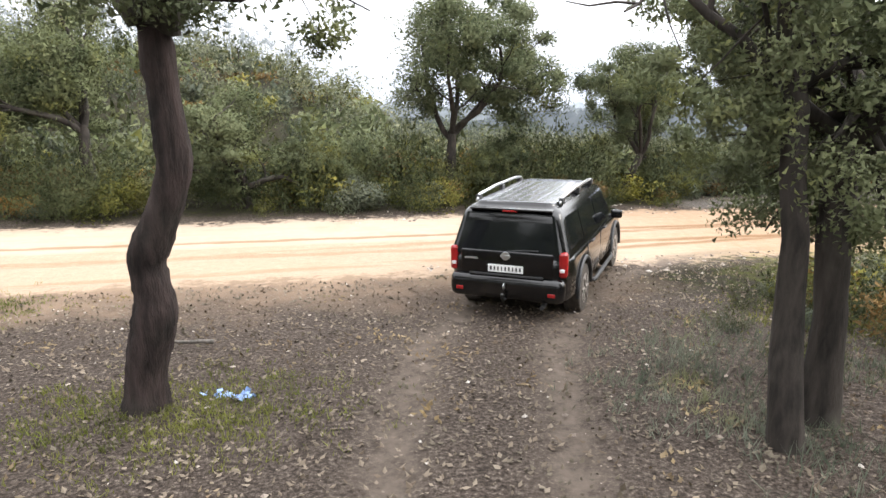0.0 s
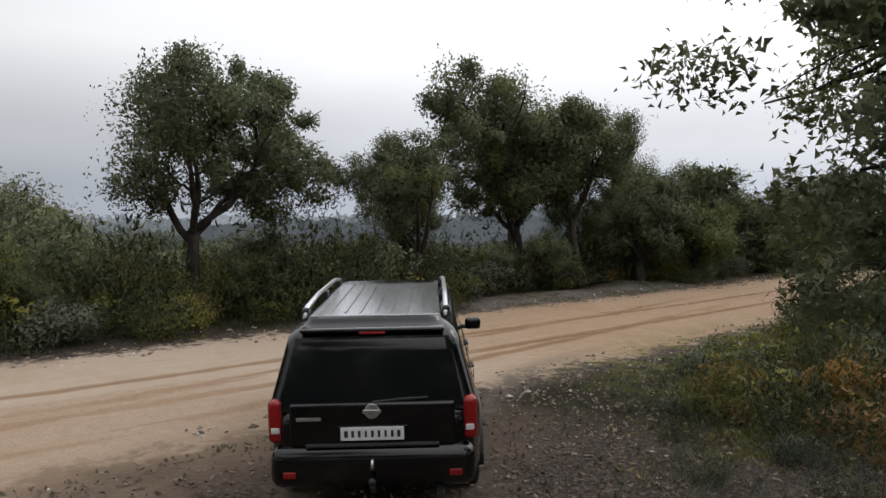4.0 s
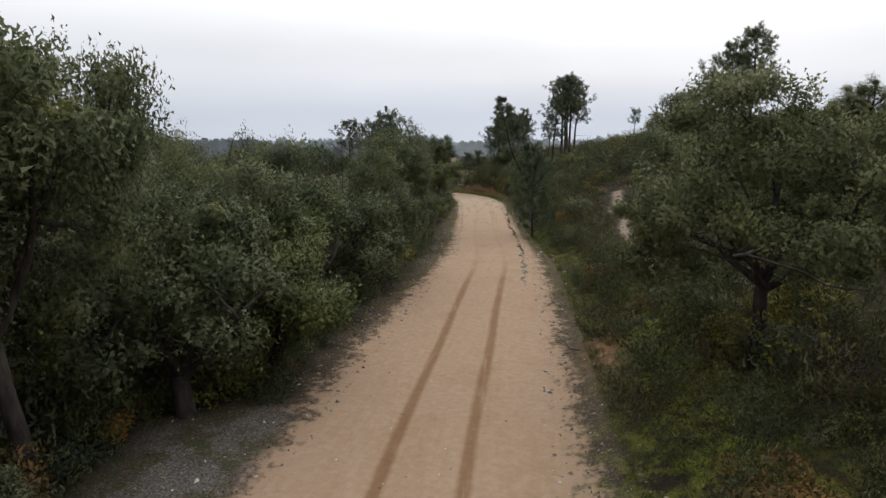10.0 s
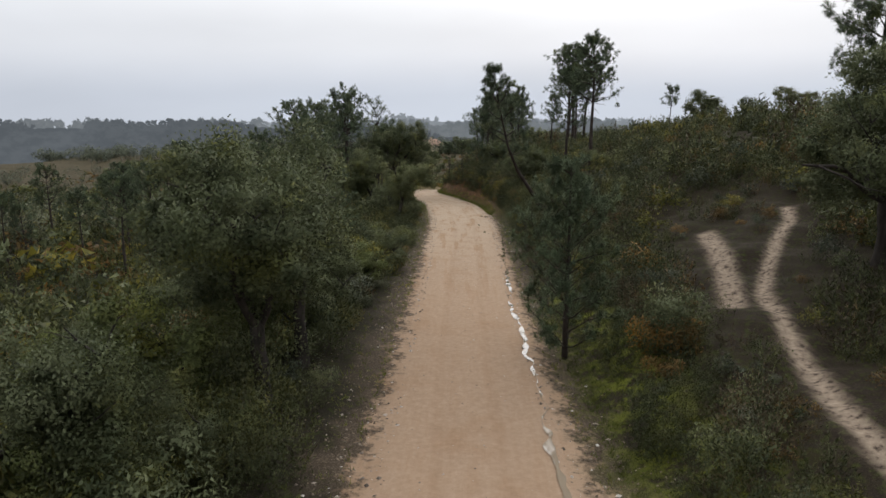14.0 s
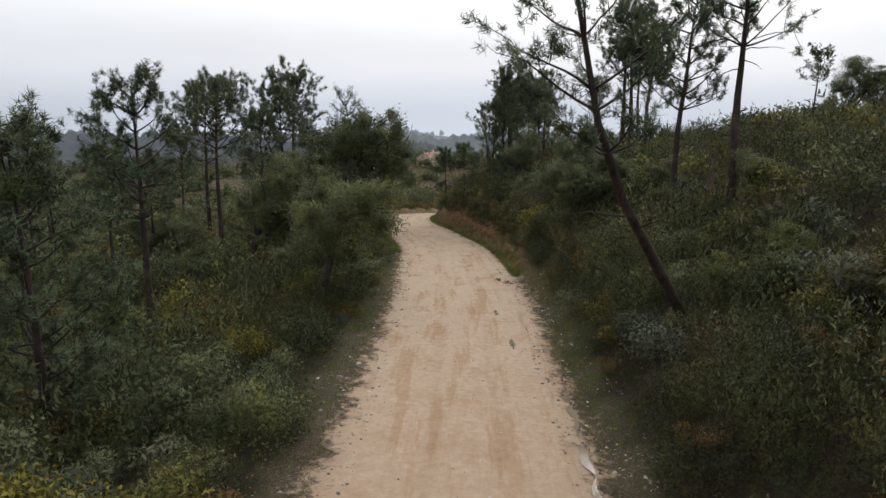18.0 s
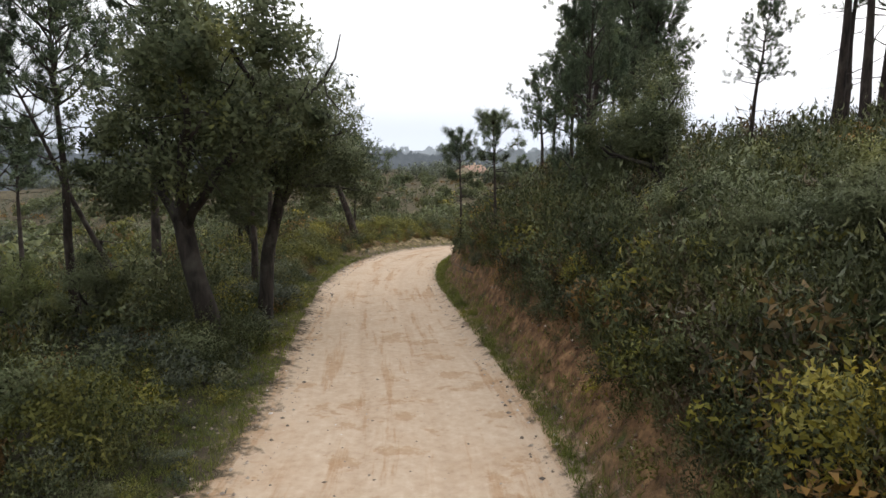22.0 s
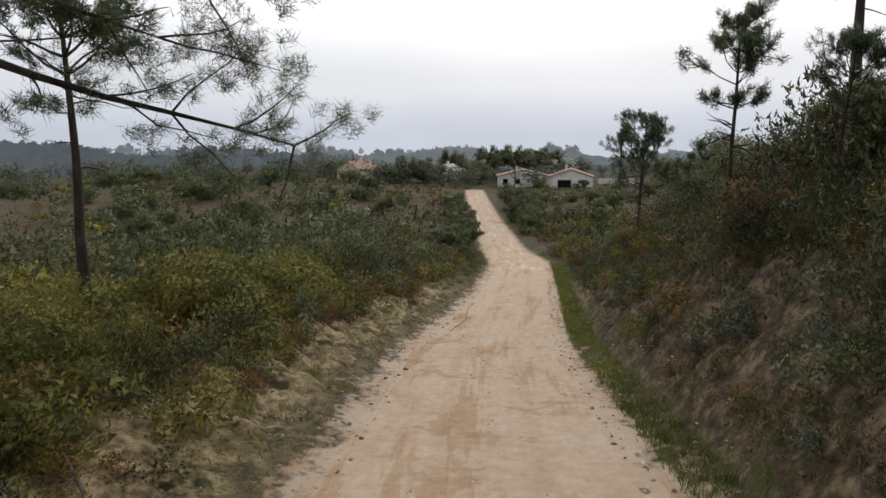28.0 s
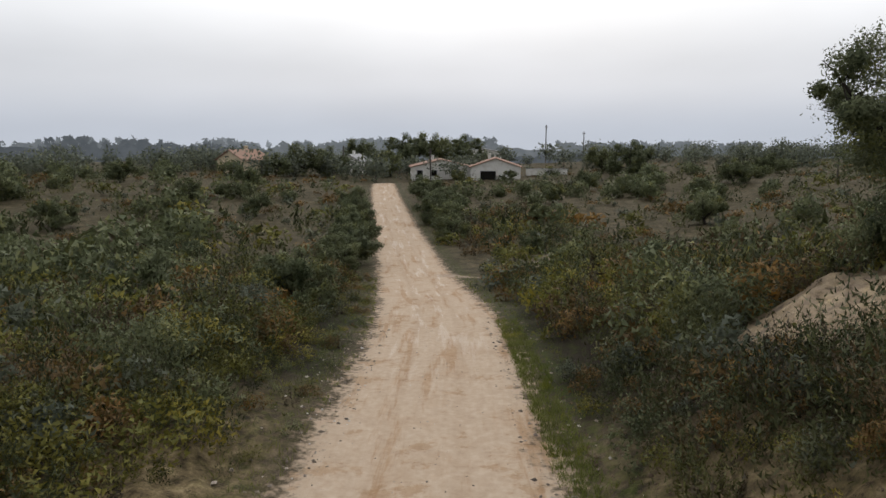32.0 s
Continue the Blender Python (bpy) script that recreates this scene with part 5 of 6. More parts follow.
def rod(points, radius, sides=8):
    V, F = tube(points, np.full(len(points), radius), sides)
    bm = bmesh.new()
    vs = [bm.verts.new(v) for v in V]
    for f in F:
        bm.faces.new([vs[i] for i in f])
    n = len(points)
    bm.faces.new(vs[:sides][::-1])
    bm.faces.new(vs[(n - 1) * sides:])
    bmesh.ops.recalc_face_normals(bm, faces=bm.faces[:])
    return bm


def disc(radius, width, at, sides=28, bevel=0.03):
    """A wheel-like drum with its axle along x."""
    bm = bmesh.new()
    bmesh.ops.create_cone(bm, cap_ends=True, segments=sides, radius1=radius, radius2=radius, depth=width)
    bmesh.ops.rotate(bm, cent=(0, 0, 0), matrix=Matrix.Rotation(math.pi / 2, 3, "Y"), verts=bm.verts)
    if bevel:
        rim = [e for e in bm.edges if abs(e.verts[0].co.x - e.verts[1].co.x) < 1e-5]
        bmesh.ops.bevel(bm, geom=rim, offset=bevel, segments=3, affect="EDGES", profile=0.6)
    bmesh.ops.translate(bm, vec=at, verts=bm.verts)
    return bm


WHEEL_Y, WHEEL_R = (-1.35, 1.50), 0.375


def car_body():
    """Lower shell, lofted along the length with open wheel arches."""
    ys = np.concatenate([[-2.37, -2.35, -2.30, -2.2], np.arange(-2.1, 2.15, 0.05), [2.2, 2.28, 2.34, 2.37]])
    rings = []
    for y in ys:
        w = np.interp(y, (-2.37, -2.30, -2.0, 0, 1.6, 2.1, 2.3, 2.37), (0.70, 0.83, 0.915, 0.92, 0.92, 0.89, 0.80, 0.70))
        zt = np.interp(y, (-2.37, -2.3, -1.9, 1.3, 1.9, 2.25, 2.37), (0.98, 1.04, 1.06, 1.08, 1.05, 0.98, 0.86))
        zb = np.interp(y, (-2.37, -2.2, 2.2, 2.37), (0.50, 0.40, 0.40, 0.48))
        for wy in WHEEL_Y:
            r2 = 0.47 ** 2 - (y - wy) ** 2
            if r2 > 0:
                zb = max(zb, 0.37 + math.sqrt(r2))
        zm = zb + (zt - zb) * 0.45
        half = [(0.62 * w, zb - 0.0), (0.965 * w, zb + 0.01), (0.99 * w, zb + 0.05), (w, zm), (0.992 * w, zt - 0.09), (0.965 * w, zt - 0.03), (0.90 * w, zt), (0.45 * w, zt + 0.02)]
        rings.append([(x, y, z) for x, z in half] + [(-x, y, z) for x, z in half[::-1]])
    bm = bmesh.new()
    rows = [[bm.verts.new(p) for p in r] for r in rings]
    n = len(rows[0])
    for a, b in zip(rows[:-1], rows[1:]):
        for i in range(n):
            bm.faces.new((a[i], a[(i + 1) % n], b[(i + 1) % n], b[i]))
    bm.faces.new(rows[0][::-1])
    bm.faces.new(rows[-1])
    bmesh.ops.recalc_face_normals(bm, faces=bm.faces[:])
    return bm


def cab_w(z):
    return 0.885 - (z - 1.03) * 0.27


def cab_back(z):
    return -2.33 + (z - 1.03) * 0.24 + max(0, z - 1.6) * 0.5


def cab_front(z):
    return 1.50 - (z - 1.03) * 1.12


def car_cabin():
    """Greenhouse, lofted upwards from the belt line."""
    bm = bmesh.new()
    rows = []
    for z in (1.03, 1.12, 1.25, 1.4, 1.52, 1.60, 1.66, 1.70, 1.725):
        inset = max(0, z - 1.60) ** 2 * 7
        w, yb, yf = cab_w(z) - inset, cab_back(z) + inset * 0.8, cab_front(z) - inset
        r, pts = 0.13, []
        for cx, cy, a0 in ((w - r, yf - r, 0), (-w + r, yf - r, 90), (-w + r, yb + r, 180), (w - r, yb + r, 270)):
            for k in range(5):
                an = radians(a0 + 22.5 * k)
                pts.append((cx + r * math.cos(an), cy + r * math.sin(an), z))
        rows.append([bm.verts.new(p) for p in pts])
    n = len(rows[0])
    for a, b in zip(rows[:-1], rows[1:]):
        for i in range(n):
            bm.faces.new((a[i], a[(i + 1) % n], b[(i + 1) % n], b[i]))
    top = bm.faces.new(rows[-1])
    made = bmesh.ops.inset_region(bm, faces=[top], thickness=0.16, depth=0.0)
    bmesh.ops.translate(bm, vec=(0, 0, 0.018), verts=top.verts)
    bmesh.ops.recalc_face_normals(bm, faces=bm.faces[:])
    return bm


def pane(corners, thick=0.012):
    """A glass pane through four corners, with thickness."""
    bm = bmesh.new()
    c = [Vector(p) for p in corners]
    nrm = (c[1] - c[0]).cross(c[3] - c[0]).normalized() * thick
    a = [bm.verts.new(p) for p in c]
    b = [bm.verts.new(p - nrm) for p in c]
    bm.faces.new(a)
    bm.faces.new(b[::-1])
    for i in range(4):
        bm.faces.new((a[i], b[i], b[(i + 1) % 4], a[(i + 1) % 4]))
    bmesh.ops.recalc_face_normals(bm, faces=bm.faces[:])
    return bm


def build_car():
    car = new("estate_car")
    tagged(car, "black four-wheel-drive estate car with silver roof rails, dusty sides", "car")
    body = part("body", car_body(), PAINT, car, "black paint, dusty along the sills", True)
    cabin = part("cabin", car_cabin(), PAINT, car, "", True)
    for s in (-1, 1):
        for k, (y0, y1, t0, t1) in enumerate(((-2.08, -1.22, -1.96, -1.24), (-1.16, -0.14, -1.16, -0.16), (-0.08, 1.12, -0.08, 0.70))):
            z0, z1 = 1.13, 1.57
            pts = [(s * (cab_w(z0) + 0.006), y0, z0), (s * (cab_w(z0) + 0.006), y1, z0), (s * (cab_w(z1) + 0.006), t1, z1), (s * (cab_w(z1) + 0.006), t0, z1)]
            part("side_window", pane(pts if s > 0 else pts[::-1]), GLASS, cabin, "dark tinted side glass")
        part("door_mirror", box(0.20, 0.11, 0.15, (s * 1.03, 0.86, 1.13), 0.04, 3), PAINT, car, "", True)
        part("mirror_arm", box(0.10, 0.06, 0.05, (s * 0.93, 0.86, 1.09), 0.015), TRIM, car)
        for y in (-0.72, 0.36):
            part("door_handle", box(0.03, 0.2, 0.03, (s * 0.925, y, 0.99), 0.012), TRIM, car)
            part("door_seam", box(0.008, 0.012, 0.56, (s * 0.916, y - 0.38, 0.76), 0), TRIM, car)
        part("side_step", rod([(s * 0.93, -0.82, 0.36), (s * 0.96, -0.7, 0.34), (s * 0.96, 0.9, 0.34), (s * 0.93, 1.0, 0.36)], 0.035), TRIM, car, "black tubular side step")
        for wy in WHEEL_Y:
            arch = [(s * 0.925, wy + 0.485 * math.cos(a), 0.37 + 0.485 * math.sin(a)) for a in np.linspace(-0.05, math.pi + 0.05, 15)]
            part("wheel_arch", rod(arch, 0.032, 6), TRIM, car, "dusty grey-black arch flare", True)
            wheel = new("wheel")
            wheel.parent = car
            wheel.location = (s * 0.80, wy, WHEEL_R)
            part("tyre", disc(WHEEL_R, 0.25, (0, 0, 0)), RUBBER, wheel, "muddy off-road tyre", True)
            rm = disc(0.225, 0.02, (s * 0.122, 0, 0), 24, 0.006)
            for k in range(6):
                an = k * math.pi / 3
                sp = box(0.02, 0.17, 0.045, (0, 0.12, 0), 0.008)
                bmesh.ops.rotate(sp, cent=(0, 0, 0), matrix=Matrix.Rotation(an, 3, "X"), verts=sp.verts)
                bmesh.ops.translate(sp, vec=(s * 0.138, 0, 0), verts=sp.verts)
                tmp = bpy.data.meshes.new("spoke")
                sp.to_mesh(tmp)
                sp.free()
                rm.from_mesh(tmp)
                bpy.data.meshes.remove(tmp)
            part("rim", rm, ALLOY, wheel, "dusty six-spoke alloy rim")
        # rear lamp: red above, clear, red below, wrapped round the corner
        lamp = part("tail_light", box(0.12, 0.16, 0.36, (s * 0.81, -2.27, 0.95), 0.045, 4), RED, car, "red tail light cluster", True)
        part("reverse_lens", box(0.07, 0.02, 0.05, (s * 0.805, -2.350, 0.88), 0.01), CLEARLENS, lamp)
        part("rear_reflector", box(0.11, 0.03, 0.06, (s * 0.68, -2.442, 0.54), 0.012), RED, car, "small red reflector in the bumper")
        part("headlight", box(0.34, 0.14, 0.2, (s * 0.66, 2.27, 0.83), 0.05, 3), CLEARLENS, car, "", True)
        rail = part("roof_rail", rod([(s * 0.63, -1.82, 1.715), (s * 0.63, -1.72, 1.80), (s * 0.64, -1.0, 1.825), (s * 0.64, 0.1, 1.82), (s * 0.62, 0.42, 1.79), (s * 0.61, 0.52, 1.70)], 0.024), CHROME, car, "silver roof rail", True)
        for y in (-1.72, -0.6, 0.40):
            part("rail_foot", box(0.07, 0.14, 0.10, (s * 0.635, y, 1.755), 0.02), TRIM, rail)
    z0, z1 = 1.06, 1.62
    part("rear_window", pane([(-0.76, cab_back(z0) - 0.008, z0), (0.76, cab_back(z0) - 0.008, z0), (0.645, cab_back(z1) - 0.008, z1), (-0.645, cab_back(z1) - 0.008, z1)]), GLASS, cabin, "dark tinted rear window")
    part("windscreen", pane([(0.76, cab_front(1.1) + 0.01, 1.1), (-0.76, cab_front(1.1) + 0.01, 1.1), (-0.65, cab_front(1.6) + 0.01, 1.6), (0.65, cab_front(1.6) + 0.01, 1.6)]), GLASS, cabin)
    part("spoiler", box(1.22, 0.20, 0.035, (0, -2.10, 1.675), 0.015), PAINT, car, "", True)
    part("brake_light", box(0.22, 0.02, 0.022, (0, -2.203, 1.655), 0.006), RED, car, "narrow high brake light")
    # panel added over the painted roof to carry the sky's brightness
    part("roof_sheen_panel", box(1.16, 2.16, 0.016, (0, -0.80, 1.742), 0.006), ROOF_SKY_SHEEN, cabin, "added bright panel standing for sky sheen on the black roof")
    for k in range(7):
        part("roof_rib", box(0.026, 1.95, 0.014, (-0.42 + 0.14 * k, -0.76, 1.752), 0.006), ROOF_SKY_SHEEN, cabin)
    bumper = part("rear_bumper", box(1.70, 0.26, 0.36, (0, -2.32, 0.58), 0.11, 4), PAINT, car, "black rear bumper", True)
    part("bumper_step", box(1.1, 0.12, 0.03, (0, -2.36, 0.765), 0.01), TRIM, bumper)
    part("front_bumper", box(1.70, 0.24, 0.38, (0, 2.30, 0.56), 0.07, 3), PAINT, car, "", True)
    gate = part("tailgate", box(1.36, 0.05, 0.36, (0, -2.365, 0.93), 0.03, 3), PAINT, car, "black tailgate below the rear window", True)
    holder = part("plate_recess", box(0.58, 0.02, 0.13, (0, -2.385, 0.86), 0.008), PAINT, gate)
    plate = part("number_plate", box(0.52, 0.012, 0.11, (0, -2.402, 0.86), 0.004), PLATE, car, "white number plate with dark marks")
    for k, wd in enumerate((0.03, 0.022, 0.022, 0.018, 0.022, 0.022, 0.018, 0.022, 0.026)):
        part("plate_bar", box(wd, 0.004, 0.055, (-0.215 + 0.054 * k, -2.41, 0.86), 0), INK, plate)
    badge = disc(0.062, 0.02, (0, 0, 0), 24, 0.005)
    bmesh.ops.rotate(badge, cent=(0, 0, 0), matrix=Matrix.Rotation(math.pi / 2, 3, "Z"), verts=badge.verts)
    bmesh.ops.translate(badge, vec=(0, -2.395, 1.045), verts=badge.verts)
    part("badge", badge, CHROME, gate, "round silver badge")
    part("badge_bar", box(0.15, 0.012, 0.03, (0, -2.408, 1.045), 0.004), CHROME, gate)
    part("model_strip", box(0.20, 0.008, 0.028, (-0.52, -2.393, 0.985), 0.002), CHROME, gate, "small silver name strip")
    part("wiper", rod([(0.0, -2.335, 1.10), (0.22, -2.33, 1.12), (0.46, -2.325, 1.13)], 0.011, 6), TRIM, car)
    hitch = part("tow_bar", rod([(0, -2.3, 0.42), (0, -2.5, 0.42), (0, -2.54, 0.48)], 0.022), TRIM, car)
    ball = bmesh.new()
    bmesh.ops.create_icosphere(ball, subdivisions=2, radius=0.03)
    bmesh.ops.translate(ball, vec=(0, -2.54, 0.51), verts=ball.verts)
    part("tow_ball", ball, TRIM, hitch, "", True)
    part("tow_cap", disc(0.045, 0.02, (0, -2.463, 0.62), 16, 0.006), CHROME, bumper, "small white oval cap in the bumper")
    part("exhaust", rod([(0.55, -2.2, 0.36), (0.55, -2.46, 0.35)], 0.03), TRIM, car)
    part("underbody", box(1.4, 4.3, 0.16, (0, 0, 0.42), 0.03), TRIM, car)
    return car


car = build_car()
CAR_AT = (1.84, 11.36)
car.matrix_basis = pose(CAR_AT[0], CAR_AT[1], float(land(*CAR_AT)) - 0.02, 0, -1.2, -23)


# far woods, ridges and the hamlet at the end of the road
def crowns(spots, seed, quads=70, leaf=0.5, tall=1.0):
    """Leaf clumps of far trees, and their stems, as arrays."""
    r = np.random.default_rng(seed)
    P, N, S, W = [], [], [], []
    for x, y, h in spots:
        z = float(land(x, y))
        w = h * r.uniform(0.62, 0.95) / tall
        k = r.integers(6, 10)
        cen = np.stack([r.normal(0, w * 0.27, k), r.normal(0, w * 0.27, k), h * (r.uniform(0.16, 0.66, k) if tall < 1.2 else r.uniform(0.5, 0.9, k))], 1)
        d = unit(r.normal(size=(quads, 3)))
        p = cen[r.integers(0, k, quads)] + d * (w * 0.52) * r.uniform(0.5, 1, (quads, 1)) * (1, 1, 0.8)
        P.append(p + (x, y, z))
        N.append(unit(d * 0.5 + unit(p - (0, 0, h * 0.3)) * 0.8))
        S.append(np.full(quads, leaf * h / 6.0))
        W.append(tube([(x, y, z - 0.2), (x + 0.1, y, z + h * 0.3), (x, y, z + h * 0.55)], [h * 0.02, h * 0.014, h * 0.004], 5))
    V, F, NN = foliage(np.concatenate(P), np.concatenate(N), np.concatenate(S), r)
    wv, wf = gather(W)
    tri = np.concatenate([wf[:, :3], wf[:, [0, 2, 3]]])
    up = unit(wv - wv.mean(0)) * 0 + (0, 0, 1)
    return (V, F), (wv, tri), np.concatenate([NN, up])


def far_wood(name, label, spots, seed, mats, quads=70, leaf=0.5, tall=1.0):
    lv, wd, normals = crowns(spots, seed, quads, leaf, tall)
    V, F = gather([lv, wd])
    ob = new(name, np_mesh(name, V, F, list(mats), which=np.r_[np.zeros(len(lv[1])), np.ones(len(wd[1]))], normals=normals))
    tagged(ob, label, "woodland", kind="stuff")


def wood_spots(n, u0, u1, d0, d1, seed, h0, h1, gap=0.0, s=0.03):
    r = np.random.default_rng(seed)
    u, d = r.uniform(u0, u1, n), r.uniform(min(d0, d1), max(d0, d1), n)
    x, y = from_road(u, d)
    keep = (wave(x, y, s, seed * 1.7) > gap) & (np.abs(to_road(x, y)[1]) > 0.75 * (0 if d0 * d1 < 0 else min(abs(d0), abs(d1))))
    return [(a, b, c) for a, b, c in zip(x[keep], y[keep], r.uniform(h0, h1, n)[keep])]


# valley and hamlet woods carry the haze in their leaf colour
far_wood("valley_wood", "oaks and olives across the valley, leaves paled for haze", wood_spots(300, -10, 110, -45, -140, 3, 4, 7.0, -0.25) + wood_spots(120, 110, 200, -38, -90, 13, 2.6, 4.4, -0.1), 41, (PALE_AND_HAZED_LEAF, OAK_BARK), 260, 0.22)
far_wood("far_valley_wood", "distant continuous woodland across the valley", wood_spots(300, -150, 90, -140, -235, 4, 6, 9, -0.5) + wood_spots(420, 60, 260, -80, -230, 14, 2.5, 4.5, -0.5), 42, (PALE_AND_HAZED_LEAF, OAK_BARK), 130, 0.3)
far_wood("orchard_trees", "scattered round olives in fallow fields", wood_spots(150, 182, 290, -12, -120, 6, 2.2, 4.4, -0.2, 0.07) + wood_spots(90, 188, 280, 8, 90, 7, 2.0, 3.8, -0.1, 0.07), 44, (OAK_LEAF, OAK_BARK), 620, 0.42)
far_wood("hill_wood", "trees along the hill's crest", wood_spots(160, -30, 240, 60, 200, 8, 5, 9, -0.2), 45, (OAK_LEAF, OAK_BARK), 200, 0.26)
far_wood("hamlet_wood", "dark trees behind the hamlet's roofs", wood_spots(300, 284, 340, -200, 220, 9, 4.0, 7.0, -0.7), 46, (PALE_AND_HAZED_LEAF, OAK_BARK), 260, 0.36)


# grey-blue emission puts the mist into the far hills' colour; no lamp
def mist_glow_mat(name, col):
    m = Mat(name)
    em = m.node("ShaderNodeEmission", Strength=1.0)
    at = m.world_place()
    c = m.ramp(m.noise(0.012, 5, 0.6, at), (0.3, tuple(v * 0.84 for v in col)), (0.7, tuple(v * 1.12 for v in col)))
    # noise darkens the glow for the shade between tree crowns
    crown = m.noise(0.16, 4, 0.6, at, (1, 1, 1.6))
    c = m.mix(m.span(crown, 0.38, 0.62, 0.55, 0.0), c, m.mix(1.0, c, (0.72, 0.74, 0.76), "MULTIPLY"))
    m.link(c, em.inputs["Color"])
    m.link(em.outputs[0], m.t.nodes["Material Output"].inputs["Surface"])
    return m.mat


def ridge(name, radius, low, high, seed, mat, label, trees=0, tall=(6, 10), rise=0.0):
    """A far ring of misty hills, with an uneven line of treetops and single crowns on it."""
    n = 1400
    a = np.linspace(0, 2 * np.pi, n, endpoint=False)
    r = np.random.default_rng(seed)
    hill = sum(np.sin(a * k + r.uniform(0, 6.28)) / (1 + 0.35 * i) for i, k in enumerate((2, 3, 5, 8, 13, 21)))
    hill = (hill - hill.min()) / (hill.max() - hill.min())
    top = low + (high - low) * hill + _soft(r.uniform(0, 1, n), 3) * radius * 0.006
    top = top + rise * np.exp(-((a - radians(58)) / radians(26)) ** 2)
    rr = radius * (1 + 0.05 * np.sin(a * 3 + seed))
    x, y = 90 + rr * np.cos(a), 50 + rr * np.sin(a)
    V = np.concatenate([np.stack([x, y, np.full(n, -170.0)], 1), np.stack([x, y, top], 1), np.stack([x * 1.3, y * 1.3, top - 5], 1)])
    i = np.arange(n)
    j = (i + 1) % n
    F = np.concatenate([np.stack([i, i + n, j + n, j], 1), np.stack([i + n, i + 2 * n, j + 2 * n, j + n], 1)])
    F = np.concatenate([F[:, :3], F[:, [0, 2, 3]]])
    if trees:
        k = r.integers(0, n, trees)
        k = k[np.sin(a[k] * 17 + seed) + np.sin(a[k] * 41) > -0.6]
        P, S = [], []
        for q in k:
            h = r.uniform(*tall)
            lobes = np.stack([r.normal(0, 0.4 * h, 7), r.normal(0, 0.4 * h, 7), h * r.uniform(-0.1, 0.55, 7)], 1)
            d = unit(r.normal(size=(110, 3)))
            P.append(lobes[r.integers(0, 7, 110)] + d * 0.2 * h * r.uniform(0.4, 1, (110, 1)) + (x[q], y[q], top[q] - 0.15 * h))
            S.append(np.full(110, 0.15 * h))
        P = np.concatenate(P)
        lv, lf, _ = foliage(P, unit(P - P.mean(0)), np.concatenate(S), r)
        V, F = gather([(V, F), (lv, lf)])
    tagged(new(name, np_mesh(name, V, F, [mat], True)), label, "backdrop", kind="structure")


ridge("backdrop", 760, -34, -22, 3, mist_glow_mat("misty_ridge", (0.25, 0.275, 0.30)), "misty grey-blue wooded ridge far away", 900, (9, 15))
ridge("backdrop", 470, -24, -14, 8, mist_glow_mat("misty_woods", (0.165, 0.182, 0.196)), "pale misty woods on a far ridge", 1100, (7, 12), 6.0)
ridge("backdrop", 335, -21, -14, 5, mist_glow_mat("hazy_woods", (0.096, 0.108, 0.120)), "hazy dark woods beyond the fields", 1500, (4, 8), 5.0)


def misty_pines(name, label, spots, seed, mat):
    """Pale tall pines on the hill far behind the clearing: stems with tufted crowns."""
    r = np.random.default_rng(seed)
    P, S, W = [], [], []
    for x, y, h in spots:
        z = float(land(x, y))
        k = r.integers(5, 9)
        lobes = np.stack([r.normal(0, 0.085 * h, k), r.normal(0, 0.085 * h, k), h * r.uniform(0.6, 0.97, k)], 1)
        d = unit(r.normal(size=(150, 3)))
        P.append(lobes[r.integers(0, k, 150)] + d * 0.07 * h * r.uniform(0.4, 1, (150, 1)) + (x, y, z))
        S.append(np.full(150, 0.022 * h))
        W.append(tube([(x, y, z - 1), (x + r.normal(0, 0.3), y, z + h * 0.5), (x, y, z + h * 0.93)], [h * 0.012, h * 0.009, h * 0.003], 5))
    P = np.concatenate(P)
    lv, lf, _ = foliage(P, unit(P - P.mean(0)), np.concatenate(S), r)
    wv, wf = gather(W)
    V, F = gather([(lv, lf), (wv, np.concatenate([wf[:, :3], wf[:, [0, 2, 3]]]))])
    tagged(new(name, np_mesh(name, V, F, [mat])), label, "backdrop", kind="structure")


# pale glow painted in for the mist in front of these pines
misty_pines("backdrop", "pale tall pines in mist on the far hill", wood_spots(190, -90, 10, -95, -165, 5, 6, 10, -0.6), 43, mist_glow_mat("misty_pines", (0.150, 0.163, 0.168)))
# haze over this hill is put into the pale leaf colour
far_wood("pine_hill_wood", "trees on the hill across the road, leaves paled for haze", wood_spots(90, -75, 14, -34, -66, 5, 3, 4.6, -0.6), 47, (PALE_AND_HAZED_LEAF, PINE_BARK), 260, 0.2)


# hamlet
def wall_mat(name, col, dirt):
    m = Mat(name)
    n = m.noise(1.2, 4)
    m.set(m.mix(m.span(n, 0.45, 0.75, 0, 0.6), col, dirt), 0.85, spec=0.2)
    m.bump(m.noise(30, 3), 0.2, 0.01)
    return m.mat


WHITEWASH = wall_mat("whitewash", (0.62, 0.61, 0.58), (0.42, 0.39, 0.34))
CREAM = wall_mat("cream_render", (0.55, 0.46, 0.33), (0.36, 0.29, 0.2))
# clay colour, greyed to stand for haze over the hamlet
TILES = wall_mat("clay_roof_tiles", (0.26, 0.16, 0.115), (0.17, 0.13, 0.105))
GREY_ROOF = wall_mat("grey_sheet_roof", (0.30, 0.30, 0.30), (0.2, 0.19, 0.18))


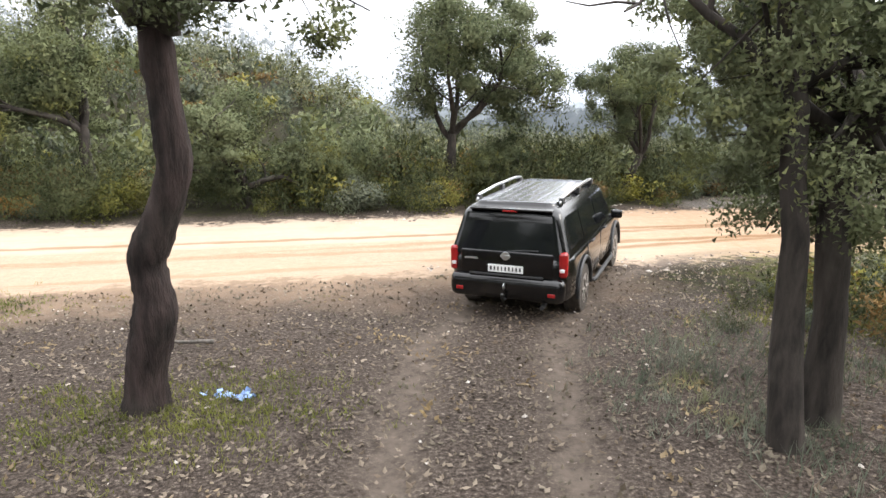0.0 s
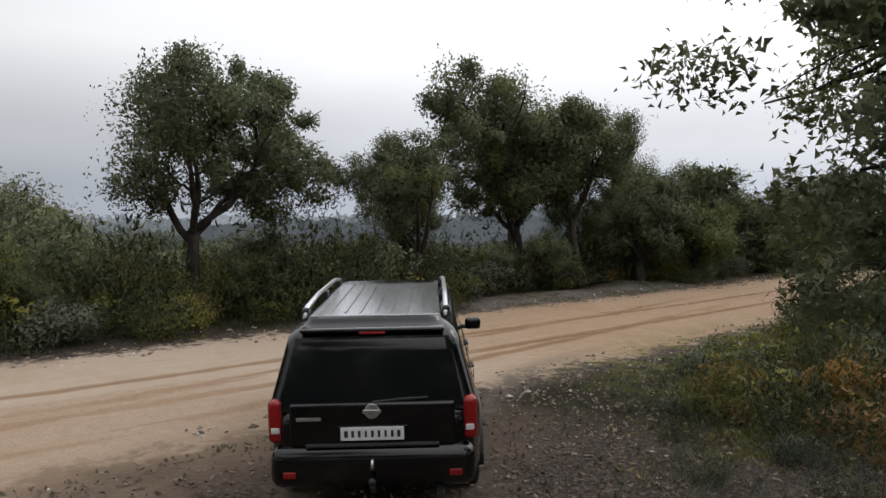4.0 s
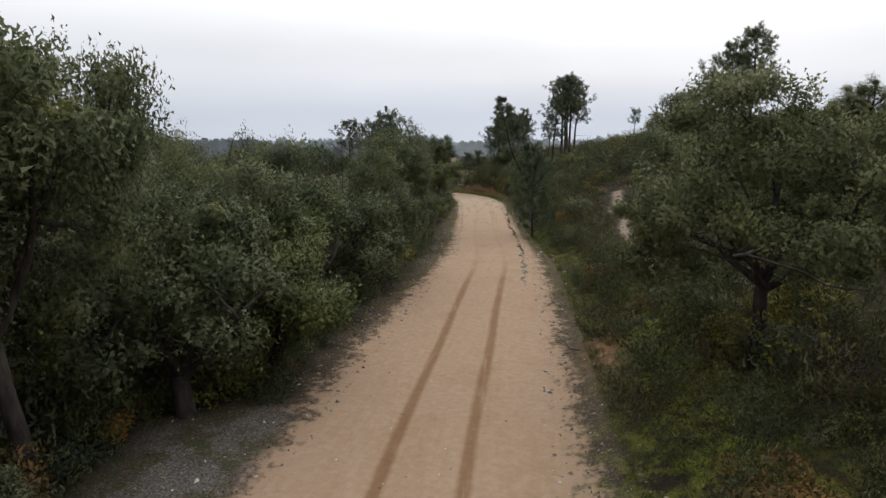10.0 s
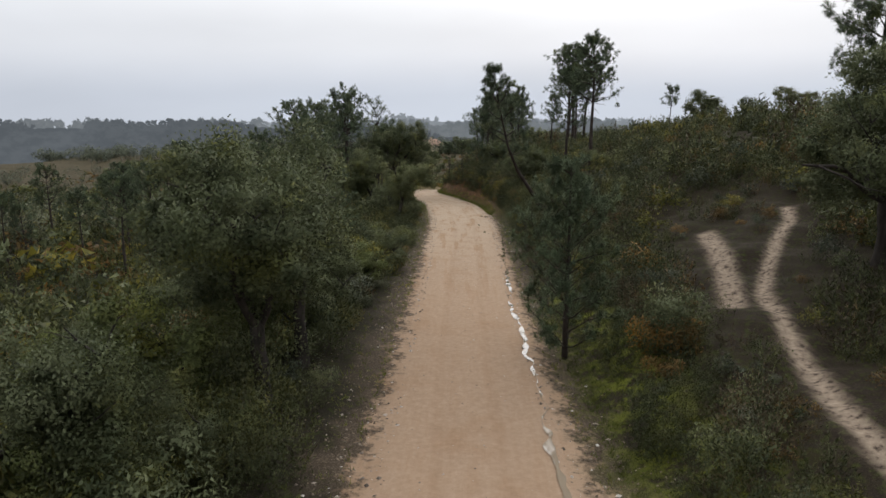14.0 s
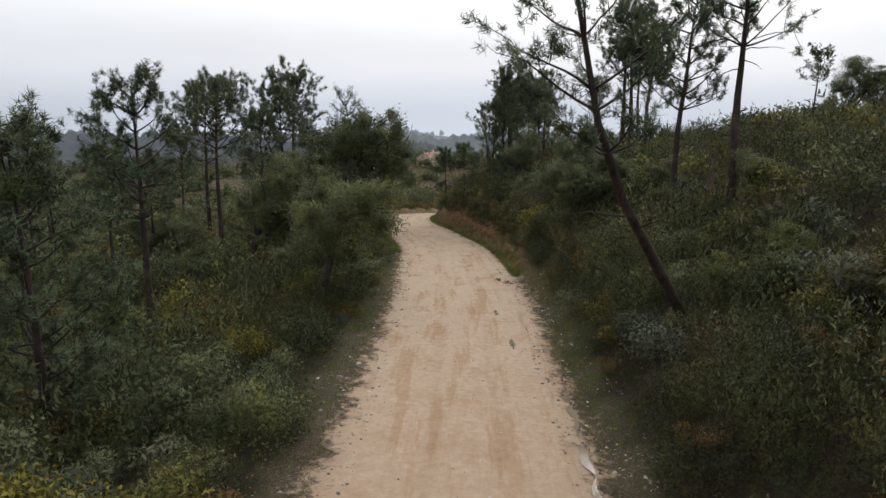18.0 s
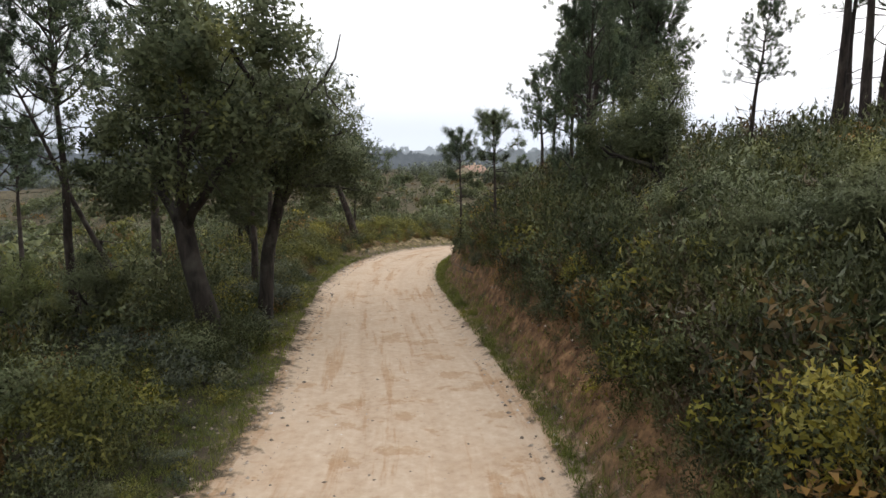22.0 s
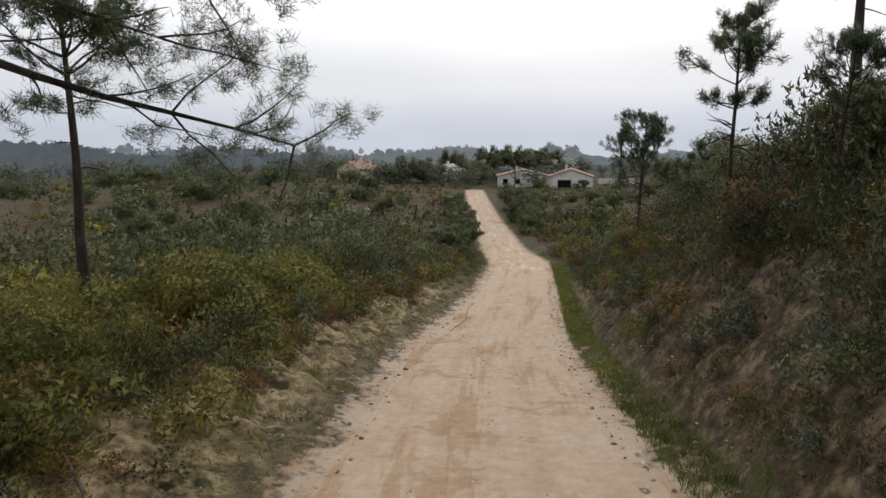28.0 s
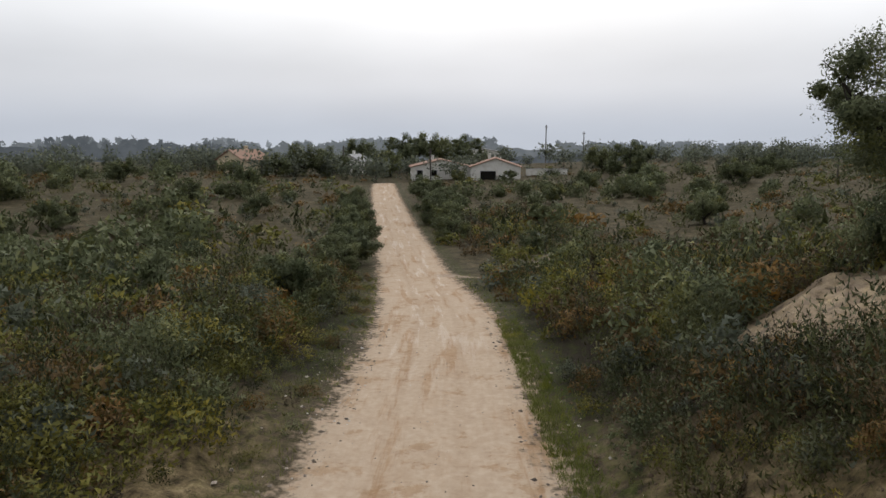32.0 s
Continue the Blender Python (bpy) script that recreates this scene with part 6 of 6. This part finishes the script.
def house(name, label, at, turn, w, d, h, rise, wall, roof, openings):
    """A low gabled house: walls with thickness, overhanging roof, windows and doors."""
    root = tagged(new(name), label, "house")
    root.matrix_basis = pose(at[0], at[1], float(land(*at)) - 0.3, 0, 0, turn)
    bm = bmesh.new()
    ring = [(-w / 2, -d / 2), (w / 2, -d / 2), (w / 2, d / 2), (-w / 2, d / 2)]
    lo, up = [bm.verts.new((x, y, 0)) for x, y in ring], [bm.verts.new((x, y, h)) for x, y in ring]
    ra, rb = bm.verts.new((-w / 2, 0, h + rise)), bm.verts.new((w / 2, 0, h + rise))
    for i in range(4):
        j = (i + 1) % 4
        if i == 1:
            bm.faces.new((lo[i], lo[j], up[j], rb, up[i]))
        elif i == 3:
            bm.faces.new((lo[i], lo[j], up[j], ra, up[i]))
        else:
            bm.faces.new((lo[i], lo[j], up[j], up[i]))
    part("wall", bm, wall, root)
    slope = math.atan2(rise, d / 2)
    ln = math.hypot(rise, d / 2) + 0.4
    for s in (-1, 1):
        sl = box(w + 0.6, ln, 0.14, (0, -s * (ln / 2 - 0.0), 0), 0.02, 1)
        bmesh.ops.rotate(sl, cent=(0, 0, 0), matrix=Matrix.Rotation(s * slope, 3, "X"), verts=sl.verts)
        bmesh.ops.translate(sl, vec=(0, 0, h + rise + 0.08), verts=sl.verts)
        part("roof_slope", sl, roof, root)
    part("chimney", box(0.6, 0.6, 1.1, (w * 0.22, d * 0.12, h + rise + 0.3), 0.03), wall, root)
    for side, x, z, ow, oh in openings:
        y = -d / 2 - 0.02 if side == "front" else 0
        if side == "front":
            fr = part("window" if z > 0.6 else "door", box(ow + 0.2, 0.10, oh + 0.2, (x, y, z + oh / 2), 0.02), GREY_ROOF, root)
            part("pane", box(ow, 0.06, oh, (x, y - 0.03, z + oh / 2), 0.01), GLASS, fr)
        else:
            xx = (-w / 2 - 0.02) if side == "left" else (w / 2 + 0.02)
            fr = part("window" if z > 0.6 else "door", box(0.10, ow + 0.2, oh + 0.2, (xx, x, z + oh / 2), 0.02), GREY_ROOF, root)
            part("pane", box(0.14, ow, oh, (xx, x, z + oh / 2), 0.01), GLASS, fr)
    return root


def along_road_end(az, dist):
    """A place seen from the last stretch of road, by bearing and distance."""
    return 147.2 + dist * math.sin(radians(az)), 77.5 + dist * math.cos(radians(az))


house("farm_house", "long whitewashed farm building with clay tile roof", along_road_end(78.0, 145), 16, 8, 12.5, 2.8, 1.5, WHITEWASH, TILES, [("left", 1.5, 1.0, 1.1, 1.1), ("left", -3.0, 0.1, 1.1, 1.9), ("left", 4.5, 1.0, 1.1, 1.1)])
house("gabled_house", "white gabled house with a pale tile roof", along_road_end(82.7, 140), 8, 9, 10.0, 2.8, 1.7, WHITEWASH, TILES, [("left", 1.5, 0.1, 3.0, 1.9), ("left", -3, 1.0, 1.1, 1.0)])
house("white_cottage", "small white cottage beside the road's end", along_road_end(70.8, 170), -6, 6, 6.5, 3.2, 1.7, WHITEWASH, GREY_ROOF, [("left", 1, 1.1, 1.0, 1.1), ("left", -1.5, 0.1, 1.0, 1.9)])
house("cream_house", "cream house with an orange clay tile roof", along_road_end(61.8, 145), -22, 7, 8.0, 3.4, 1.9, CREAM, TILES, [("left", 2, 1.1, 1.1, 1.2), ("left", -2, 1.1, 1.1, 1.2)])
house("upper_barn", "long pale barn on the rise behind the hamlet", along_road_end(81.4, 225), 10, 7, 16, 6.5, 1.4, WHITEWASH, GREY_ROOF, [("left", 4, 3, 1.8, 1.4), ("left", -4, 3, 1.8, 1.4)])
yard = tagged(new("yard_wall"), "low whitewashed yard wall beside the houses", "wall")
yp = along_road_end(87.0, 142)
yard.matrix_basis = pose(yp[0], yp[1], float(land(*yp)) - 0.2, 0, 0, 5)
part("masonry", box(0.3, 8.5, 1.6, (0, 0, 0.8), 0.04), WHITEWASH, yard)
part("coping", box(0.42, 8.6, 0.1, (0, 0, 1.64), 0.02), GREY_ROOF, yard)


def utility_pole(az, dist, h):
    x, y = along_road_end(az, dist)
    root = tagged(new("utility_pole"), "weathered wooden utility pole with crossarm", "pole", "utility poles")
    root.matrix_basis = pose(x, y, float(land(x, y)) - 0.3, 0, 0, 20)
    part("post", rod([(0, 0, 0), (0, 0, h * 0.5), (0, 0, h)], 0.16, 8), TWIG, root)
    part("crossarm", box(2.2, 0.14, 0.16, (0, 0, h - 0.7), 0.02), TWIG, root)
    for k in (-0.9, 0, 0.9):
        part("insulator", rod([(k, 0, h - 0.6), (k, 0, h - 0.35)], 0.07, 8), TRIM, root)


utility_pole(86.9, 208, 12)
utility_pole(90.0, 225, 11)
utility_pole(77.2, 134, 7)
utility_pole(69.9, 158, 7)

# dark tree groups among the houses, big enough to tell apart
HAMLET = [(66.5, 176, 9.5), (68.6, 186, 9.0), (73.8, 190, 8.5), (75.2, 215, 13), (77.6, 225, 14), (80.0, 230, 12.5), (71.5, 235, 12), (64.3, 168, 6.5), (79.4, 158, 3.6), (84.0, 156, 3.0), (91.5, 175, 8), (94.0, 160, 9)]
ROUND = [tree("round_oak", oak_meshes(131 + k, 5.0, 2.3, clumps=60, per=230, leaf=0.1, bare=0.16, stems=6, skirt=0.2, ball=0.17), "dense dark rounded oak in the fields", "oak tree") for k in range(2)]
FIELD = [(174, -17, 3.0), (180, -24, 2.8), (186, -34, 3.4), (194, -15, 2.6), (199, -28, 3.2), (207, -42, 3.8), (214, -20, 3.0), (222, -34, 3.4), (231, -16, 3.2), (238, -48, 4.2), (246, -27, 3.6), (254, -62, 4.6), (262, -22, 4.2), (204, -62, 4.4), (224, -76, 4.8), (188, -56, 4.2), (270, -44, 4.6), (236, -92, 5.2),
         (182, 12, 2.2), (190, 22, 2.6), (199, 10, 2.2), (208, 30, 3.2), (216, 15, 2.4), (226, 40, 3.8), (234, 22, 3.0), (244, 55, 4.4), (252, 33, 3.6), (200, 48, 3.8), (262, 72, 4.8), (238, 84, 5.0)]
plant(ROUND, [(*along_road_end(a, 0.833 * r), 0.8 * h) for a, r, h in HAMLET] + [(*[float(v) for v in from_road(u, d)], h) for u, d, h in FIELD], 5.0)
ROADSIDE = [(190, -4.6, 2.9), (196, -4.2, 3.2), (202, -4.6, 2.8), (208, -4.2, 3.5), (216, -4.2, 3.0), (224, -4.4, 3.2), (234, -5, 3.8), (209, 4.6, 2.9), (216, 5, 3.4), (222, 4.6, 3.7), (229, 5.4, 4.0), (238, 5, 4.3), (248, 6, 4.2), (176, -5.5, 2.7), (172, -10, 3.0)]
plant(ROUND, [(*[float(v) for v in from_road(u, d)], h) for u, d, h in ROADSIDE], 5.0)

# water in the ditch and in hollows of the road
def water_mat():
    m = Mat("muddy_water")
    m.set(m.mix(m.noise(2.0, 3), (0.22, 0.17, 0.12), (0.32, 0.26, 0.19)), 0.04, spec=0.9)
    m.bsdf.inputs["Coat Weight"].default_value = 1.0
    m.bsdf.inputs["Coat IOR"].default_value = 1.5
    m.bump(m.noise(14, 3), 0.08, 0.01)
    return m.mat


WATER = water_mat()


def pool(name, label, u, d, lu, ld, seed, lift=0.012):
    """A flat pool with an uneven outline, lying in the road's surface."""
    r = np.random.default_rng(seed)
    n = 26
    a = np.linspace(0, 2 * np.pi, n, endpoint=False)
    rad = 1 + 0.75 * _soft(np.tile(r.uniform(-1, 1, n), 3), 3)[n:2 * n] + 0.12 * r.uniform(-1, 1, n)
    uu, dd = u + lu * rad * np.cos(a), d + ld * rad * np.sin(a)
    x, y = from_road(uu, dd)
    z = land(x, y)
    A = np.stack([x, y, np.ones(n)], 1)
    z = A @ np.linalg.lstsq(A, z, rcond=None)[0] + lift * 0.4
    bm = bmesh.new()
    top = [bm.verts.new(p) for p in zip(x, y, z)]
    mid = bm.verts.new((float(x.mean()), float(y.mean()), float(z.mean())))
    for i in range(n):
        bm.faces.new((top[i], mid, top[(i + 1) % n]))
    bmesh.ops.recalc_face_normals(bm, faces=bm.faces[:])
    if bm.faces[0].normal.z < 0:
        bmesh.ops.reverse_faces(bm, faces=bm.faces[:])
    me = bpy.data.meshes.new(name)
    bm.to_mesh(me)
    bm.free()
    me.materials.append(WATER)
    me.polygons.foreach_set("use_smooth", np.full(n, True))
    tagged(new(name, me), label, "puddle", "puddles", "structure")


def gutter_water():
    """One thin crooked ribbon of water along the foot of the verge."""
    r = np.random.default_rng(17)
    u = np.arange(24, 71, 0.11)
    mid = np.interp(u, (22, 28, 36, 42, 50, 57, 60, 64, 73, 84), (1.75, 1.62, 1.72, 1.88, 1.92, 2.10, 2.22, 2.38, 2.85, 3.0)) + 0.07 * wave(u, u * 0, 0.8, 1.0) + 0.22 * _soft(r.uniform(-1, 1, len(u)), 9)
    half = np.clip(0.045 + 0.05 * wave(u, u * 0, 0.7, 3.0) + 0.16 * _soft(r.uniform(-1, 1, len(u)), 7), 0.006, 0.12)
    V = []
    for s in (-1, 1):
        x, y = from_road(u, mid + s * half * (1 + 0.5 * _soft(r.uniform(-1, 1, len(u)), 5)))
        V.append(np.stack([x, y, land(x, y) + 0.028], 1))
    n = len(u)
    i = np.arange(n - 1)
    F = np.stack([i, n + i, n + i + 1, i + 1], 1)
    tagged(new("water", np_mesh("water", np.concatenate(V), F, [WATER], True)), "thin trickle of water in the roadside gutter", "water", kind="structure")


gutter_water()
for k, (u, d, lu, ld) in enumerate(((82.6, 2.3, 0.45, 0.17), (83.4, 1.95, 0.4, 0.10), (76.6, 1.25, 0.45, 0.07), (72.3, 1.54, 0.5, 0.07))):
    pool("water", "shallow muddy puddle reflecting the sky", u, d, lu, ld, 400 + k, 0.015)


# loose stones, fallen leaves and grass
def stones(name, label, n, place, seed, lo, hi, mat):
    r = np.random.default_rng(seed)
    x, y = place(r, n)
    z = land(x, y)
    octa = np.array([(1, 0, 0), (-1, 0, 0), (0, 1, 0), (0, -1, 0), (0, 0, 1), (0, 0, -1.0)])
    F = np.array([(0, 2, 4), (2, 1, 4), (1, 3, 4), (3, 0, 4), (2, 0, 5), (1, 2, 5), (3, 1, 5), (0, 3, 5)])
    s = lo + (hi - lo) * r.uniform(0, 1, n) ** 3
    jit = r.uniform(0.6, 1.3, (n, 6, 1))
    sc = np.stack([s * r.uniform(0.8, 1.4, n), s * r.uniform(0.7, 1.1, n), s * r.uniform(0.45, 0.75, n)], 1)
    a = r.uniform(0, 6.28, n)
    V = octa[None] * jit * sc[:, None]
    V = np.stack([V[..., 0] * np.cos(a)[:, None] - V[..., 1] * np.sin(a)[:, None], V[..., 0] * np.sin(a)[:, None] + V[..., 1] * np.cos(a)[:, None], V[..., 2]], -1)
    V += np.stack([x, y, z + s * 0.2], 1)[:, None]
    me = np_mesh(name, V.reshape(-1, 3), (F[None] + (np.arange(n) * 6)[:, None, None]).reshape(-1, 3), [mat])
    tagged(new(name, me), label, "stones", kind="stuff")


def stone_mat():
    m = Mat("roadside_stones")
    isl = m.node("ShaderNodeNewGeometry").outputs["Random Per Island"]
    m.set(m.ramp(isl, (0.0, (0.07, 0.055, 0.045)), (0.5, (0.19, 0.15, 0.12)), (0.85, (0.34, 0.29, 0.24)), (1.0, (0.5, 0.47, 0.43))), 0.9)
    return m.mat


def verge(u0, u1, lo, hi, sides=(-1, 1)):
    def f(r, n):
        u = r.uniform(u0, u1, n)
        d = (np.interp(u, US, WS) + lo + (hi - lo) * r.uniform(0, 1, n) ** 1.5) * r.choice(sides, n)
        return from_road(u, d)
    return f


STONE = stone_mat()
stones("verge_gravel", "grey-brown gravel along the road's edges", 9000, verge(-12, 172, -0.35, 1.3), 61, 0.012, 0.06, STONE)
stones("road_pebbles", "loose pebbles on the dirt road", 2600, verge(0, 172, -2.4, -0.1), 62, 0.008, 0.032, STONE)


def clearing(r, n):
    u, d = r.uniform(-26, 4, n), 3.2 + 13 * r.uniform(0, 1, n)
    return from_road(u, d)


stones("clearing_gravel", "small stones among fallen leaves", 5000, clearing, 63, 0.008, 0.035, STONE)
CLOD = wall_mat("brown_clods", (0.105, 0.074, 0.048), (0.05, 0.036, 0.025))
stones("bank_clods", "brown clods and stones on the cut banks", 2600, verge(90, 164, 0.7, 3.6, (1,)), 66, 0.012, 0.075, CLOD)
LITTER = leaf_mat("fallen_leaves", (0.04, 0.028, 0.019), (0.11, 0.080, 0.060), (0.36, 0.30, 0.25), 0.1, 0.8)


def flat_leaves(name, label, n, place, seed, size):
    r = np.random.default_rng(seed)
    x, y = place(r, n)
    V, F = leaves(np.stack([x, y, land(x, y) + 0.015], 1), size, r, up=2.5, width=0.55)
    V[:, 2] = np.maximum(V[:, 2], np.repeat(land(x, y), 4) + 0.004)
    tagged(new(name, np_mesh(name, V, F, [LITTER])), label, "leaf litter", kind="stuff")


flat_leaves("leaf_litter", "dry brown and pale fallen oak leaves", 30000, clearing, 64, 0.036)
flat_leaves("verge_litter", "dry leaves along the verges", 9000, verge(0, 130, 0.2, 2.6), 65, 0.04)


def grass(name, label, n, place, seed, h, mat, blades=7):
    r = np.random.default_rng(seed)
    x, y = place(r, n)
    z = land(x, y)
    m = n * blades
    base = np.repeat(np.stack([x, y, z - 0.01], 1), blades, 0) + np.c_[r.normal(0, 0.05, (m, 2)), np.zeros(m)]
    ln = h * r.uniform(0.5, 1.3, m)
    lean = r.normal(0, 0.45, (m, 2))
    tip = base + np.stack([lean[:, 0] * ln, lean[:, 1] * ln, ln], 1)
    side = unit(np.c_[r.normal(size=(m, 2)), np.zeros(m)]) * 0.007
    V = np.stack([base - side, base + side, tip], 1).reshape(-1, 3)
    tagged(new(name, np_mesh(name, V, np.arange(m * 3).reshape(-1, 3), [mat])), label, "grass", kind="stuff")


grass("ditch_grass", "fresh green grass in the roadside ditch", 5200, verge(84, 172, 0.15, 0.85, (1,)), 71, 0.17, GRASS)
grass("verge_grass", "short grass tufts along the verge", 3600, verge(20, 190, 0.35, 1.6), 72, 0.13, GRASS)
grass("bank_grass", "grass and low herbs along the sunken verge", 2600, verge(92, 124, 0.4, 2.6, (-1,)), 76, 0.15, GRASS)
grass("moss_grass", "yellow-green mossy turf beside the road", 7000, verge(-1, 50, 0.9, 3.6, (1,)), 73, 0.08, GRASS)


def clearing_turf(r, n):
    k = r.integers(0, 4, n)
    cx, cy = np.array([-3.2, -2.2, -7.5, 5.5])[k], np.array([6.0, 6.2, 9.6, 9.0])[k]
    return cx + r.normal(0, 0.7, n), cy + r.normal(0, 0.55, n)


grass("clearing_grass", "thin turf round the oak's foot", 1500, clearing_turf, 74, 0.07, GRASS)

def clearing_edge(r, n):
    k = r.integers(0, 5, n)
    cx, cy = np.array([2.9, 3.6, 4.6, 3.3, 2.5])[k], np.array([7.4, 8.2, 7.2, 5.4, 6.4])[k]
    return cx + r.normal(0, 0.45, n), cy + r.normal(0, 0.45, n)


grass("clearing_herbs", "tufts of pale grass and herbs under the oak", 420, clearing_edge, 75, 0.15, PALE_AND_HAZED_LEAF)

# small things by the way
post = tagged(new("marker_post"), "thin white marker post with a red band", "post")
px, py = 17.1, 15.95
post.matrix_basis = pose(px, py, float(land(px, py)) - 0.1, 3, -2, 0)
part("stake", rod([(0, 0, 0), (0, 0, 0.5), (0, 0, 0.95)], 0.022), TRIM, post)
part("head", rod([(0, 0, 0.7), (0, 0, 1.02)], 0.026), PLATE, post, "white painted head")
part("band", rod([(0, 0, 0.82), (0, 0, 0.9)], 0.028), RED, post, "red band")
for k, (u, d, h) in enumerate(((170.5, 4.0, 1.0), (174, 12, 1.0), (176, 17, 1.0), (178, 22, 1.0))):
    x, y = (float(v) for v in from_road(u, d))
    fp = tagged(new("fence_post"), "weathered wooden fence post by the lane", "post", "fence posts")
    fp.matrix_basis = pose(x, y, float(land(x, y)) - 0.1, 2 * (k % 3) - 2, 3 - 2 * k, 0)
    part("stake", rod([(0, 0, 0), (0.01, 0, h * 0.5), (0, 0.01, h)], 0.05), TWIG, fp)
    part("cap", box(0.12, 0.12, 0.04, (0, 0.01, h), 0.01), TWIG, fp)
BLUE = plain_mat("blue_plastic_scrap", (0.16, 0.24, 0.42), 0.4, vary=0.5)
for x, y, a in ((-2.35, 6.55, 20), (-2.1, 6.5, 70)):
    V, F = leaves(np.random.default_rng(int(a)).normal(0, 0.05, (14, 3)) * (1.4, 1, 0.3), 0.05, np.random.default_rng(3), up=2, width=0.8)
    sc = tagged(new("plastic_scrap", np_mesh("plastic_scrap", V, F, [BLUE])), "crumpled scrap of blue plastic on turf", "litter", "plastic scraps")
    sc.matrix_basis = pose(x, y, float(land(x, y)) + 0.02, 0, 0, a)


def fallen_branch(x, y, turn, length, seed):
    r = np.random.default_rng(seed)
    line = bent((0, 0, 0.04), (1, 0, 0.03), length, r, 7, 0.14)
    line[:, 2] = np.abs(line[:, 2]) + 0.02
    V, F = tube(line, np.linspace(0.03, 0.008, 8), 6)
    ob = new("fallen_branch", np_mesh("fallen_branch", V, F, [TWIG], True))
    tagged(ob, "bare grey fallen branch on the ground", "branch", "fallen branches")
    ob.matrix_basis = pose(x, y, float(land(x, y)) + 0.02, 0, 0, turn)


for k, (u, d, t, ln) in enumerate(((76.5, 4.3, 150, 1.3), (73, 5.0, 30, 1.0), (15.5, 3.2, 80, 0.9), (96, 3.0, 10, 1.2), (132, -4.0, 60, 1.1), (146, 5.2, 20, 1.2), (147, 6.0, 140, 1.4), (108, 3.4, 100, 0.9), (-16, 6.5, 200, 0.9), (30, 4.2, 60, 1.0))):
    x, y = (float(v) for v in from_road(u, d))
    fallen_branch(x, y, t, ln, 500 + k)


def cable(points):
    bm = rod(points, 0.013, 6)
    tagged(new("cable", bpy.data.meshes.new("cable")), "thin dark cable lying along the dirt road", "cable")
    ob = bpy.data.objects["cable"]
    bm.to_mesh(ob.data)
    bm.free()
    ob.data.materials.append(TRIM)


cu = np.linspace(145.2, 152.4, 26)
cx, cy = from_road(cu, -1.42 + 0.16 * np.sin((cu - 145) * 0.75) + 0.03 * np.sin(cu * 4))
cable([(float(p), float(q), float(s) + 0.012) for p, q, s in zip(cx, cy, land(cx, cy))])
